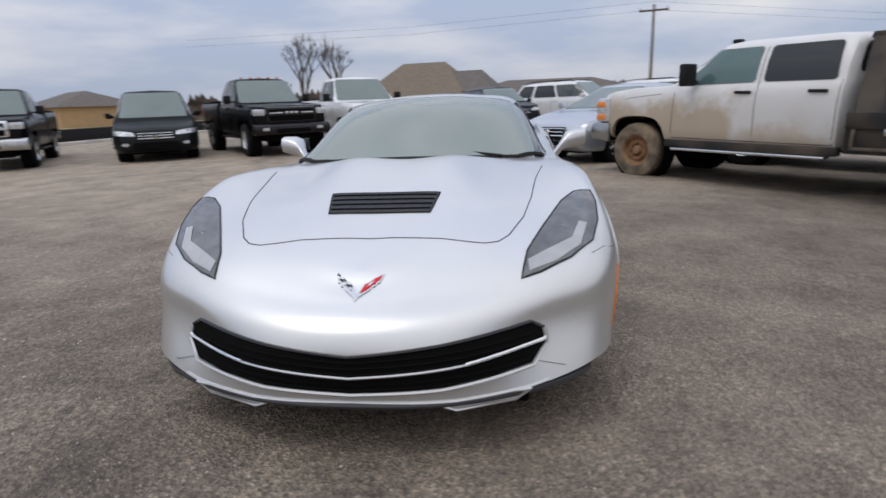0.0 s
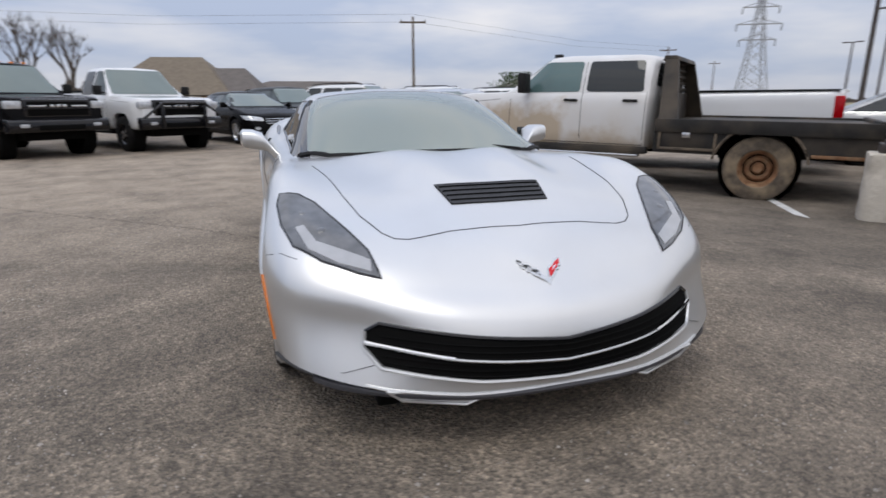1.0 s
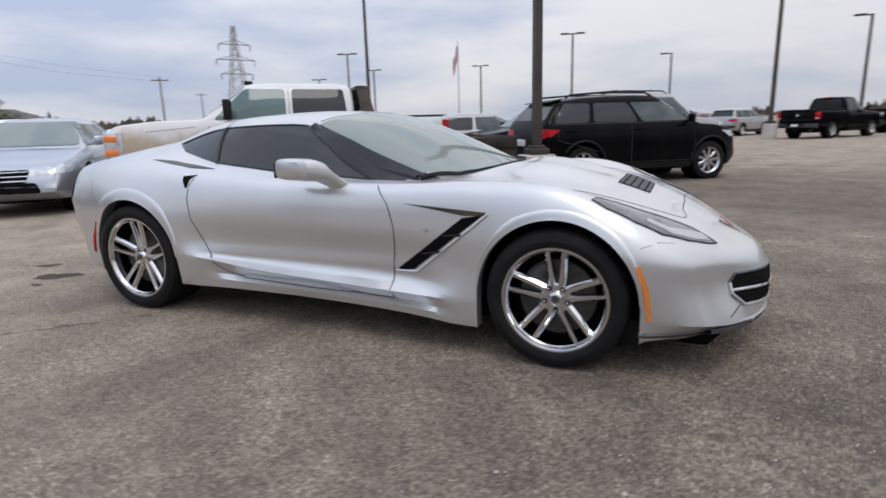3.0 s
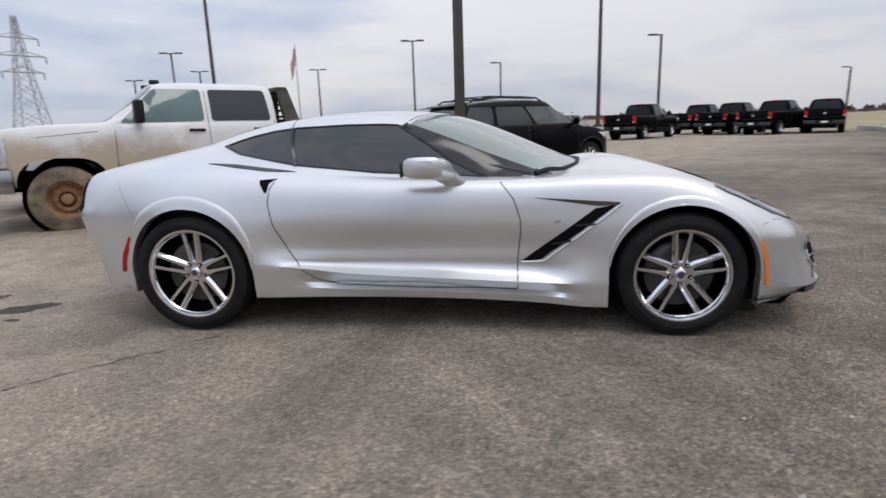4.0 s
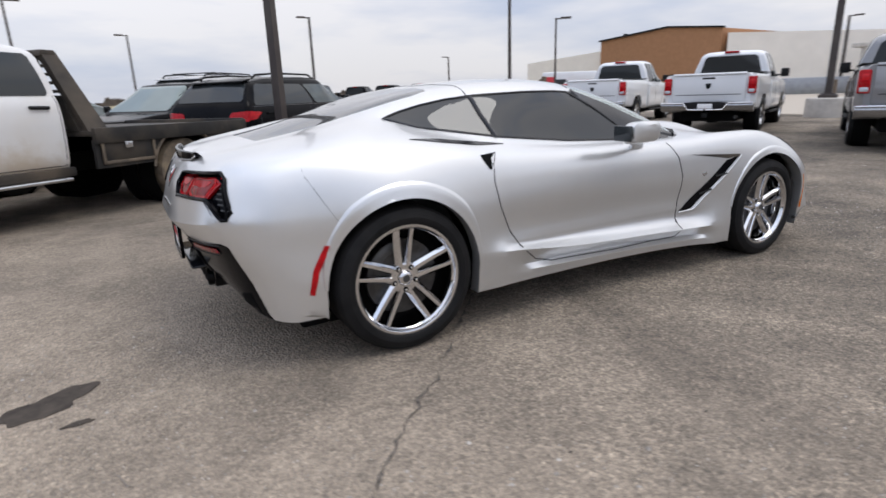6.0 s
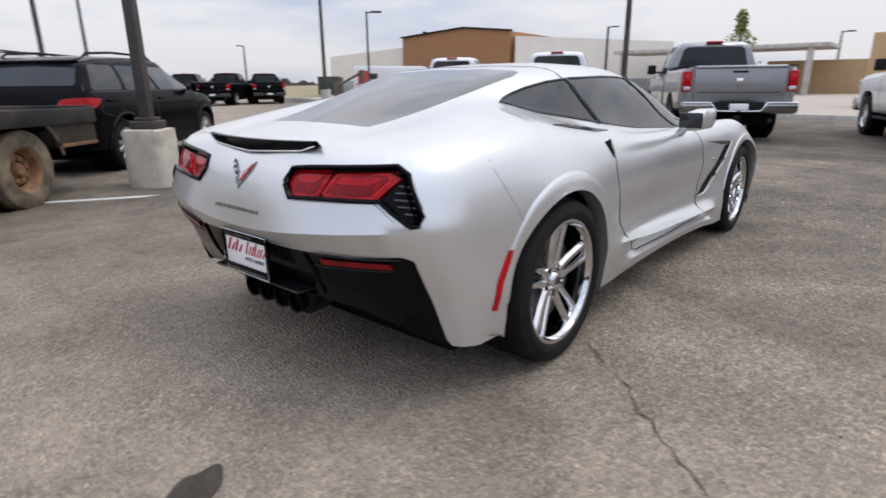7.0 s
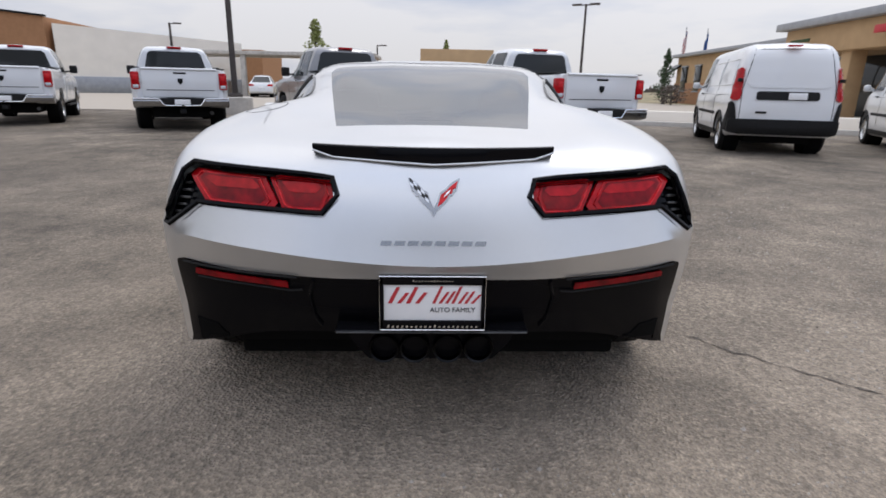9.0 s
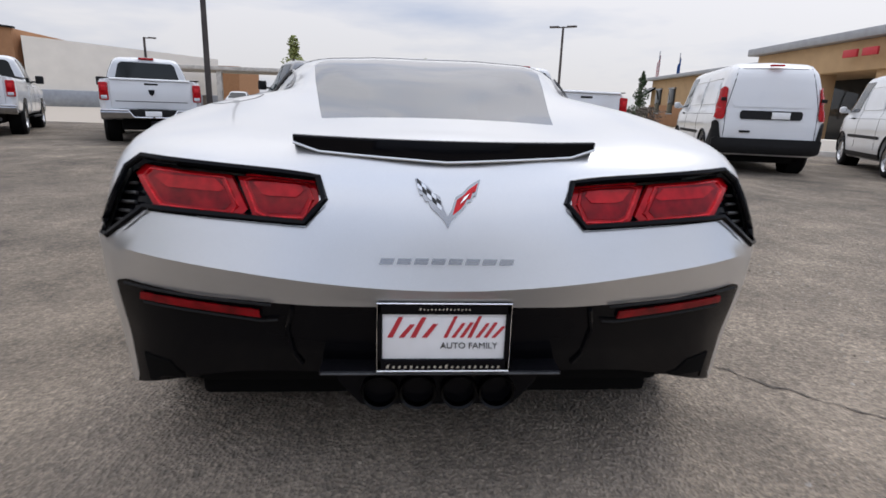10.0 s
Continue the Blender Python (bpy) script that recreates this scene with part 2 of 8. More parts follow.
def lathe(profile, n=40, closed=False):
    """Turns (radius, y) points round the y axis."""
    bm = bmesh.new()
    rings = [[bm.verts.new((r * math.cos(a), y, r * math.sin(a))) for a in (2 * math.pi * j / n for j in range(n))] for r, y in profile]
    m = len(rings)
    for i in range(m if closed else m - 1):
        a, b = rings[i], rings[(i + 1) % m]
        for j in range(n):
            bm.faces.new((a[j], b[j], b[(j + 1) % n], a[(j + 1) % n]))
    bmesh.ops.recalc_face_normals(bm, faces=bm.faces[:])
    return bm


def prism(poly, axis, a, b, bevel=0.0):
    """A polygon (two coordinates) drawn out along an axis from a to b."""
    def at(p, c):
        return {"x": (c, p[0], p[1]), "y": (p[0], c, p[1]), "z": (p[0], p[1], c)}[axis]
    bm = bmesh.new()
    lo, hi = [bm.verts.new(at(p, a)) for p in poly], [bm.verts.new(at(p, b)) for p in poly]
    bm.faces.new(lo)
    bm.faces.new(hi[::-1])
    k = len(poly)
    for i in range(k):
        bm.faces.new((lo[i], hi[i], hi[(i + 1) % k], lo[(i + 1) % k]))
    bmesh.ops.recalc_face_normals(bm, faces=bm.faces[:])
    if bevel:
        bmesh.ops.bevel(bm, geom=bm.edges[:], offset=bevel, segments=2, affect="EDGES", profile=0.5)
    return bm


def mesh_grid(rows, close_u=False):
    """A bmesh from a grid of points; returns it and its vertices by row."""
    bm = bmesh.new()
    vs = [[bm.verts.new(p) for p in row] for row in rows]
    for i in range(len(vs) - 1):
        for j in range(len(vs[0]) - 1):
            bm.faces.new((vs[i][j], vs[i + 1][j], vs[i + 1][j + 1], vs[i][j + 1]))
    return bm, vs


def mirror_y(bm):
    g = bm.copy()
    g.transform(Matrix.Diagonal((1, -1, 1, 1)))
    bmesh.ops.reverse_faces(g, faces=g.faces[:])
    return join(bm, g)


def smooth_poly(poly, n=4):
    """A closed outline rounded by a spline, for lamps and vents."""
    out, k = [], len(poly)
    for i in range(k):
        p0, p1, p2, p3 = (Vector(poly[(i + d) % k]) for d in (-1, 0, 1, 2))
        for j in range(n):
            t = j / n
            out.append(tuple(p1 + 0.5 * t * ((p2 - p0) + t * ((2 * p0 - 5 * p1 + 4 * p2 - p3) + t * (3 * p1 - p0 - 3 * p2 + p3)))))
    return out


def draped(poly, axis, sign, tree, lift, step=0.03, thick=0.0):
    """A flat outline laid on a surface along an axis, lifted off it; thick: the depth of its rim, sunk inwards."""
    far = 6.0 * sign
    def at(p, c):
        return {"x": (c, p[0], p[1]), "y": (p[0], c, p[1]), "z": (p[0], p[1], c)}[axis]
    bm = bmesh.new()
    bm.faces.new([bm.verts.new(at(p, 0.0)) for p in poly])
    dirs = [v for k, v in (("x", (1, 0, 0)), ("y", (0, 1, 0)), ("z", (0, 0, 1))) if k != axis]
    for d in dirs:
        d = Vector(d)
        vals = [v.co.dot(d) for v in bm.verts]
        c = min(vals) + step
        while c < max(vals) - 0.3 * step:
            bmesh.ops.bisect_plane(bm, geom=bm.verts[:] + bm.edges[:] + bm.faces[:], plane_co=d * c, plane_no=d, dist=1e-5)
            c += step
    bmesh.ops.triangulate(bm, faces=[f for f in bm.faces if len(f.verts) > 4])
    way = {"x": Vector((-sign, 0, 0)), "y": Vector((0, -sign, 0)), "z": Vector((0, 0, -sign))}[axis]
    for v in bm.verts:
        start = v.co - way * 6.0
        hit, normal, _, _ = tree.ray_cast(start, way)
        if hit is None:
            hit, normal, _, _ = tree.find_nearest(v.co + Vector(at((0, 0), sign * 1.0)))
        if normal.dot(way) > 0:
            normal = -normal
        v.co = hit + normal * lift
    bm.normal_update()
    if sum(f.normal.dot(way) for f in bm.faces) > 0:
        bmesh.ops.reverse_faces(bm, faces=bm.faces[:])
    if thick:
        rim = [e for e in bm.edges if e.is_boundary]
        ret = bmesh.ops.extrude_edge_only(bm, edges=rim)
        for v in ret["geom"]:
            if isinstance(v, bmesh.types.BMVert):
                v.co += way * thick
    return bm


def outline(poly, axis, sign, tree, lift, r, closed=True, n=6, step=0.025):
    """A thin bar along a line laid on a surface."""
    def at(p, c):
        return Vector({"x": (c, p[0], p[1]), "y": (p[0], c, p[1]), "z": (p[0], p[1], c)}[axis])
    way = {"x": Vector((-sign, 0, 0)), "y": Vector((0, -sign, 0)), "z": Vector((0, 0, -sign))}[axis]
    pts, k = [], len(poly)
    for i in range(k if closed else k - 1):
        a, b = Vector(poly[i]), Vector(poly[(i + 1) % k])
        m = max(1, int((b - a).length / step))
        pts += [a.lerp(b, j / m) for j in range(m)]
    if not closed:
        pts.append(Vector(poly[-1]))
    out = []
    for p in pts:
        hit, normal, _, _ = tree.ray_cast(at(p, 0.0) - way * 6.0, way)
        if hit is not None:
            if normal.dot(way) > 0:
                normal = -normal
            out.append(hit + normal * lift)
    return tube(out, r, n, closed)


def cut_arch(bm, cx, cz, rad, ymin, zmax=2.0, bottom=True, square=2.0):
    """Opens a round wheel arch in the sides of a shell and folds its lip inwards."""
    def reach(x, z):
        return (abs(x - cx) ** square + abs(z - cz) ** square) ** (1 / square)
    dead = [f for f in bm.faces if abs(f.calc_center_median().y) > ymin and reach(f.calc_center_median().x, f.calc_center_median().z) < rad
            and f.calc_center_median().z < zmax]
    dead += [f for f in bm.faces if bottom and abs(f.calc_center_median().y) > ymin and abs(f.calc_center_median().x - cx) < rad * 0.97 and f.calc_center_median().z < cz and f not in dead]
    bmesh.ops.delete(bm, geom=dead, context="FACES")
    rim = [e for e in bm.edges if e.is_boundary and all(abs(v.co.y) > ymin - 0.08 and reach(v.co.x, v.co.z) < rad * 1.45 and v.co.z < zmax for v in e.verts)]
    seen = {v for e in rim for v in e.verts}
    for v in seen:
        d = Vector((v.co.x - cx, v.co.z - cz))
        if v.co.z > cz - 0.05 and d.length > 0.1:
            d = d * (rad / reach(v.co.x, v.co.z))
            v.co.x, v.co.z = cx + d.x, cz + d.y
        elif v.co.z <= cz - 0.05 and abs(abs(v.co.x - cx) - rad) < 0.12:
            v.co.x = cx + math.copysign(rad, v.co.x - cx)
    ret = bmesh.ops.extrude_edge_only(bm, edges=rim)
    for v in ret["geom"]:
        if isinstance(v, bmesh.types.BMVert):
            v.co.y -= math.copysign(0.07, v.co.y)
    return bm


def glass(name, tint, ior=1.5, rough=0.015, glare_share=0.0, glare_tint=(.5, .51, .5)):
    """Real pane: tinted see-through with mirror-like gloss by angle; a diffuse share paints in pale sky reflection."""
    m = bpy.data.materials.new(name)
    m.use_nodes = True
    n, l = m.node_tree.nodes, m.node_tree.links
    n.clear()
    out, mx, fr = n.new("ShaderNodeOutputMaterial"), n.new("ShaderNodeMixShader"), n.new("ShaderNodeLayerWeight")
    tr, gl, df, m2 = n.new("ShaderNodeBsdfTransparent"), n.new("ShaderNodeBsdfGlossy"), n.new("ShaderNodeBsdfDiffuse"), n.new("ShaderNodeMixShader")
    tr.inputs["Color"].default_value = (*tint, 1)
    gl.inputs["Roughness"].default_value = rough
    gl.inputs["Color"].default_value = (.97, .98, 1, 1)
    df.inputs["Color"].default_value = (*glare_tint, 1)
    fr.inputs["Blend"].default_value = 0.5
    pw, ma = n.new("ShaderNodeMath"), n.new("ShaderNodeMath")
    pw.operation, pw.inputs[1].default_value = "POWER", 5.0
    f0 = ((ior - 1) / (ior + 1)) ** 2 * 1.6
    ma.operation, ma.inputs[1].default_value, ma.inputs[2].default_value = "MULTIPLY_ADD", 1 - f0, f0
    l.new(fr.outputs["Facing"], pw.inputs[0])
    l.new(pw.outputs[0], ma.inputs[0])
    m2.inputs[0].default_value = glare_share
    l.new(tr.outputs[0], m2.inputs[1])
    l.new(df.outputs[0], m2.inputs[2])
    l.new(ma.outputs[0], mx.inputs[0])
    l.new(m2.outputs[0], mx.inputs[1])
    l.new(gl.outputs[0], mx.inputs[2])
    l.new(mx.outputs[0], out.inputs["Surface"])
    return m


M["glass_screen"] = glass("windscreen_glass", (.62, .70, .66), 1.5, .02, .40, (.55, .64, .58))
M["glass_side"] = glass("tinted_side_glass", (.014, .016, .017), 1.45, .01, .075)
M["glass_rear"] = glass("hatch_glass", (.12, .125, .13), 1.6, .03, .16)
M["satin_black"] = mat("satin_black_bumper", (0.004, 0.004, 0.0052), 0.14, 0, 0.1, 4, spec=0.11)
M["dash"] = mat("grey_dash", (0.16, 0.165, 0.165), 0.7, 0, 0.1, 9)

M["vent_grey"] = mat("charcoal_vent_plastic", (0.035, 0.036, 0.040), 0.5, 0, 0.2, 30, spec=0.35)
M["disc_steel"] = mat("brake_disc_steel", (0.07, 0.068, 0.066), 0.45, 0.9, 0.2, 30)
M["wheel_chrome"] = mat("chrome_wheel", (0.68, 0.68, 0.69), 0.05, 1.0, 0.06, 9, dirt=(0.30, 0.27, 0.23), dirt_amount=0.08, dirt_scale=14, bump=0.05, bump_scale=30)


def muddy_paint():
    """White paint with dried tan mud thrown over the lower front doors and fenders."""
    m = mat("muddy_white_paint", (0.68, 0.68, 0.68), 0.45, 0, 0.05, 3, coat=0.4, dirt=(0.46, 0.41, 0.34), dirt_amount=0.4)
    n, l = m.node_tree.nodes, m.node_tree.links
    b = n["Principled BSDF"]
    old = b.inputs["Base Color"].links[0].from_socket
    co, sep = n.new("ShaderNodeTexCoord"), n.new("ShaderNodeSeparateXYZ")
    l.new(co.outputs["Object"], sep.inputs[0])
    nz = n.new("ShaderNodeTexNoise")
    nz.inputs["Scale"].default_value, nz.inputs["Detail"].default_value, nz.inputs["Roughness"].default_value = 2.2, 8.0, 0.65
    l.new(co.outputs["Object"], nz.inputs["Vector"])
    def math_node(op, a, c, d=None):
        x = n.new("ShaderNodeMath")
        x.operation = op
        for i, v in enumerate((a, c, d)):
            if v is None:
                continue
            if isinstance(v, float):
                x.inputs[i].default_value = v
            else:
                l.new(v, x.inputs[i])
        return x.outputs[0]
    def ranged(v, a, c):
        x = n.new("ShaderNodeMapRange")
        x.inputs["From Min"].default_value, x.inputs["From Max"].default_value = a, c
        l.new(v, x.inputs["Value"])
        return x.outputs[0]
    h = math_node("MULTIPLY_ADD", nz.outputs["Fac"], -0.9, sep.outputs["Z"])
    low = ranged(h, 0.74, 0.50)
    fore = ranged(math_node("MULTIPLY_ADD", nz.outputs["Fac"], 0.35, sep.outputs["X"]), 0.72, 0.86)
    mask = math_node("MULTIPLY", math_node("MULTIPLY", low, fore), 0.85)
    mask = math_node("MAXIMUM", mask, math_node("MULTIPLY", ranged(h, 0.40, 0.15), 0.7))
    tan = n.new("ShaderNodeRGB")
    tan.outputs[0].default_value = (0.42, 0.33, 0.225, 1)
    mx = n.new("ShaderNodeMix")
    mx.data_type = "RGBA"
    l.new(mask, mx.inputs["Factor"])
    l.new(old, mx.inputs["A"])
    l.new(tan.outputs[0], mx.inputs["B"])
    l.new(mx.outputs["Result"], b.inputs["Base Color"])
    return m


M["muddy"] = muddy_paint()
M["drl_lens"] = mat("frosted_light_guide", (0.40, 0.41, 0.43), 0.3, 0, 0.1, 14, coat=0.3)
M["bumper_chrome"] = mat("dull_chrome_bumper", (0.36, 0.365, 0.375), 0.22, 1.0, 0.05, 6)
# ---- the silver sports coupe ----
def flow(knots, left=True):
    """Fills a line of knots {rib: (x, y, z)} smoothly over the ribs 0 to 16; ribs 0 and 16 lie on the middle plane."""
    ks = sorted(knots)
    pts = [Vector(knots[k]) for k in ks]
    mirror = Vector((1, -1, 1))
    ks = [2 * ks[0] - ks[1]] + ks + [2 * ks[-1] - ks[-2]]
    pts = [pts[1] * mirror] + pts + [pts[-2] * mirror]
    return ks, pts


def along(line, u, crease=()):
    ks, pts = line
    i = max(1, min(len(ks) - 3, next(j for j in range(len(ks)) if ks[j + 1] >= u - 1e-9)))
    if i < 1:
        i = 1
    p0, p1, p2, p3 = pts[i - 1], pts[i], pts[i + 1], pts[i + 2]
    d0, d1, d2 = max(1e-4, (p1 - p0).length), max(1e-4, (p2 - p1).length), max(1e-4, (p3 - p2).length)
    m1 = ((p1 - p0) / d0 * d1 + (p2 - p1) / d1 * d0) / (d0 + d1) * d1
    m2 = ((p2 - p1) / d1 * d2 + (p3 - p2) / d2 * d1) / (d1 + d2) * d1
    if ks[i] in crease:
        m1 = p2 - p1
    if ks[i + 1] in crease:
        m2 = p2 - p1
    t = (u - ks[i]) / (ks[i + 1] - ks[i])
    t2, t3 = t * t, t * t * t
    return p1 * (2 * t3 - 3 * t2 + 1) + m1 * (t3 - 2 * t2 + t) + p2 * (3 * t2 - 2 * t3) + m2 * (t3 - t2)


CAR_LINES = [
    # under edge
    {0: (2.15, 0, .165), 1: (2.13, .34, .16), 2: (2.03, .635, .162), 3: (1.86, .83, .168), 4: (1.75, .92, .168), 5: (1.355, .91, .17), 6: (.99, .925, .155), 7: (.62, .905, .18), 8: (.1, .895, .200), 9: (-.4, .897, .205),
     10: (-.78, .905, .203), 11: (-.97, .915, .20), 12: (-1.355, .905, .22), 13: (-1.70, .885, .225), 14: (-1.91, .84, .245), 15: (-2.05, .50, .335), 16: (-2.09, 0, .345)},
    # chin, door blade edge, rear lower bumper
    {0: (2.292, 0, .210), 1: (2.272, .35, .213), 2: (2.142, .682, .236), 3: (1.945, .895, .268), 4: (1.765, .935, .28), 5: (1.355, .945, .30), 6: (.99, .93, .285), 7: (.62, .935, .30), 8: (.1, .937, .325),
     9: (-.4, .938, .352), 10: (-.78, .938, .39), 11: (-.97, .938, .40), 12: (-1.355, .945, .40), 13: (-1.72, .90, .40), 14: (-1.968, .825, .42), 15: (-2.125, .42, .44), 16: (-2.145, 0, .44)},
    # grille top, above the blade, bumper crease
    {0: (2.298, 0, .385), 1: (2.253, .33, .395), 2: (2.075, .655, .42), 3: (1.90, .888, .43), 4: (1.765, .948, .43), 5: (1.355, .95, .46), 6: (.99, .922, .43), 7: (.62, .880, .43), 8: (.1, .868, .43),
     9: (-.4, .872, .425), 10: (-.78, .910, .44), 11: (-.97, .935, .48), 12: (-1.355, .95, .52), 13: (-1.73, .892, .53), 14: (-2.045, .806, .578), 15: (-2.180, .42, .575), 16: (-2.198, 0, .565)},
    # nose edge, widest side, rear crease
    {0: (2.265, 0, .452), 1: (2.215, .33, .462), 2: (2.06, .655, .50), 3: (1.885, .885, .535), 4: (1.75, .945, .565), 5: (1.355, .952, .66), 6: (.99, .92, .63), 7: (.62, .893, .63), 8: (.1, .886, .64),
     9: (-.4, .893, .65), 10: (-.78, .91, .66), 11: (-.97, .925, .67), 12: (-1.355, .95, .70), 13: (-1.74, .888, .70), 14: (-2.078, .796, .688), 15: (-2.222, .42, .648), 16: (-2.240, 0, .618)},
    # fender crest, shoulder, haunch
    {0: (2.16, 0, .523), 1: (2.115, .30, .535), 2: (2.02, .58, .570), 3: (1.81, .825, .655), 4: (1.66, .868, .728), 5: (1.355, .88, .83), 6: (.99, .868, .842), 7: (.62, .842, .832), 8: (.1, .835, .83),
     9: (-.4, .84, .84), 10: (-.78, .85, .86), 11: (-.97, .855, .88), 12: (-1.355, .85, .915), 13: (-1.74, .812, .922), 14: (-2.030, .715, .892), 15: (-2.157, .36, .84), 16: (-2.181, 0, .825)},
    # hood cut, window base, haunch top
    {0: (2.10, 0, .558), 1: (2.03, .27, .592), 2: (1.87, .515, .668), 3: (1.70, .60, .728), 4: (1.55, .635, .771), 5: (1.25, .665, .826), 6: (.95, .70, .852), 7: (.60, .755, .848), 8: (.1, .755, .86),
     9: (-.4, .755, .888), 10: (-.78, .745, .935), 11: (-1.02, .66, .98), 12: (-1.29, .53, 1.045), 13: (-1.72, .60, .985), 14: (-2.0, .54, .935), 15: (-2.115, .30, .90), 16: (-2.14, 0, .885)},
    # hood bulge, roof rail, rear glass edge
    {0: (2.065, 0, .582), 1: (1.965, .20, .635), 2: (1.78, .37, .712), 3: (1.62, .40, .768), 4: (1.47, .42, .798), 5: (1.20, .44, .836), 6: (.98, .49, .861), 7: (.72, .68, .855), 8: (-.12, .585, 1.15),
     9: (-.42, .575, 1.178), 10: (-.78, .53, 1.175), 11: (-1.02, .46, 1.155), 12: (-1.31, .42, 1.085), 13: (-1.72, .345, .988), 14: (-1.97, .33, .945), 15: (-2.085, .25, .925), 16: (-2.115, 0, .905)},
    {0: (2.04, 0, .598), 1: (1.915, .10, .664), 2: (1.73, .19, .738), 3: (1.58, .20, .793), 4: (1.44, .24, .838), 5: (1.18, .26, .898), 6: (1.0, .30, .905), 7: (.86, .38, .875), 8: (.02, .31, 1.195),
     9: (-.40, .32, 1.222), 10: (-.77, .29, 1.208), 11: (-1.02, .25, 1.172), 12: (-1.32, .22, 1.104), 13: (-1.74, .18, .998), 14: (-1.97, .17, .952), 15: (-2.07, .13, .932), 16: (-2.10, 0, .91)},
    # middle line
    {0: (2.02, 0, .608), 1: (1.885, 0, .678), 2: (1.71, 0, .745), 3: (1.56, 0, .80), 4: (1.43, 0, .833), 5: (1.17, 0, .884), 6: (1.02, 0, .895), 7: (.92, 0, .885), 8: (.05, 0, 1.208),
     9: (-.38, 0, 1.236), 10: (-.76, 0, 1.212), 11: (-1.02, 0, 1.172), 12: (-1.33, 0, 1.108), 13: (-1.75, 0, 1.003), 14: (-1.96, 0, .955), 15: (-2.06, 0, .933), 16: (-2.095, 0, .912)},
]
SUB_U, SUB_V = 9, 6
lines = [flow(k) for k in CAR_LINES]
NU, NV = 16 * SUB_U, 8 * SUB_V


def car_rib(u):
    """One rib of the shell from the under edge to the middle line."""
    pts = [along(l, u, (7.0,) if n >= 6 else ()) for n, l in enumerate(lines)]
    sharp = {1, 5} if 6.6 < u < 12.2 else ({1, 3} if u > 13.6 else {1})
    out = []
    for j in range(8):
        p1, p2 = pts[j], pts[j + 1]
        p0 = pts[j - 1] if j > 0 else p1 * 2 - p2
        p3 = pts[j + 2] if j < 7 else Vector((pts[7].x, -pts[7].y, pts[7].z))
        d0, d1, d2 = max(1e-4, (p1 - p0).length), max(1e-4, (p2 - p1).length), max(1e-4, (p3 - p2).length)
        m1 = ((p1 - p0) / d0 * d1 + (p2 - p1) / d1 * d0) / (d0 + d1) * d1
        m2 = ((p2 - p1) / d1 * d2 + (p3 - p2) / d2 * d1) / (d1 + d2) * d1
        if j in sharp:
            m1 = (p2 - p1)
        if j + 1 in sharp:
            m2 = (p2 - p1)
        for s in range(SUB_V):
            t = s / SUB_V
            t2, t3 = t * t, t * t * t
            q = p1 * (2 * t3 - 3 * t2 + 1) + m1 * (t3 - 2 * t2 + t) + p2 * (3 * t2 - 2 * t3) + m2 * (t3 - t2)
            if j == 0 and 6.3 < u < 10.6:
                q.y -= float(np.interp(t, (0, .33, .5, .67, .84, 1), (0, .0, .046, .034, .018, 0))) * max(0, min(1, (u - 6.4) / .5, (10.0 - u) / .8))
            if j == 1 and 6.3 < u < 10.6:
                q.y -= float(np.interp(t, (0, .17, .34, .5, .67, .84, 1), (0, .020, .034, .030, .022, .010, 0))) * max(0, min(1, (u - 6.4) / .5, (10.2 - u) / .9))
            q.y = max(q.y, 0.0)
            out.append(q)
    out.append(pts[8])
    return out


ribs = [car_rib(i / SUB_U) for i in range(NU + 1)]
for row in (ribs[0], ribs[-1]):
    for q in row:
        q.y = 0.0


def shell(test, material, name, parent, label="", lift=0.0, arches=False):
    """The part of the shell whose cells pass the test on (rib, line), both sides."""
    bm = bmesh.new()
    vs = {}
    def vert(i, j):
        if (i, j) not in vs:
            vs[i, j] = bm.verts.new(ribs[i][j])
        return vs[i, j]
    for i in range(NU):
        for j in range(NV):
            if test((i + .5) / SUB_U, (j + .5) / SUB_V):
                quad = []
                for a, b in ((i, j), (i + 1, j), (i + 1, j + 1), (i, j + 1)):
                    v = vert(a, b)
                    if v not in quad:
                        quad.append(v)
                bm.faces.new(quad)
    bmesh.ops.remove_doubles(bm, verts=bm.verts[:], dist=1e-4)
    bm.normal_update()
    mid = [v for v in bm.verts if abs(v.co.y) < 1e-4]
    for v in mid:
        v.co.y = 0.0
    if lift:
        bmesh.ops.recalc_face_normals(bm, faces=bm.faces[:])
        if sum(f.normal.z + f.normal.y for f in bm.faces) < 0:
            bmesh.ops.reverse_faces(bm, faces=bm.faces[:])
        bm.normal_update()
        for v in bm.verts:
            v.co += v.normal * lift
    bm = mirror_y(bm)
    bmesh.ops.remove_doubles(bm, verts=[v for v in bm.verts if abs(v.co.y) < 1e-4], dist=2e-4)
    bmesh.ops.recalc_face_normals(bm, faces=bm.faces[:])
    if arches:
        cut_arch(bm, 1.368, .335, .374, .58, .74)
        cut_arch(bm, -1.345, .35, .378, .58, .78)
    if not name:
        return bm
    return part(name, bm, material, parent, label)


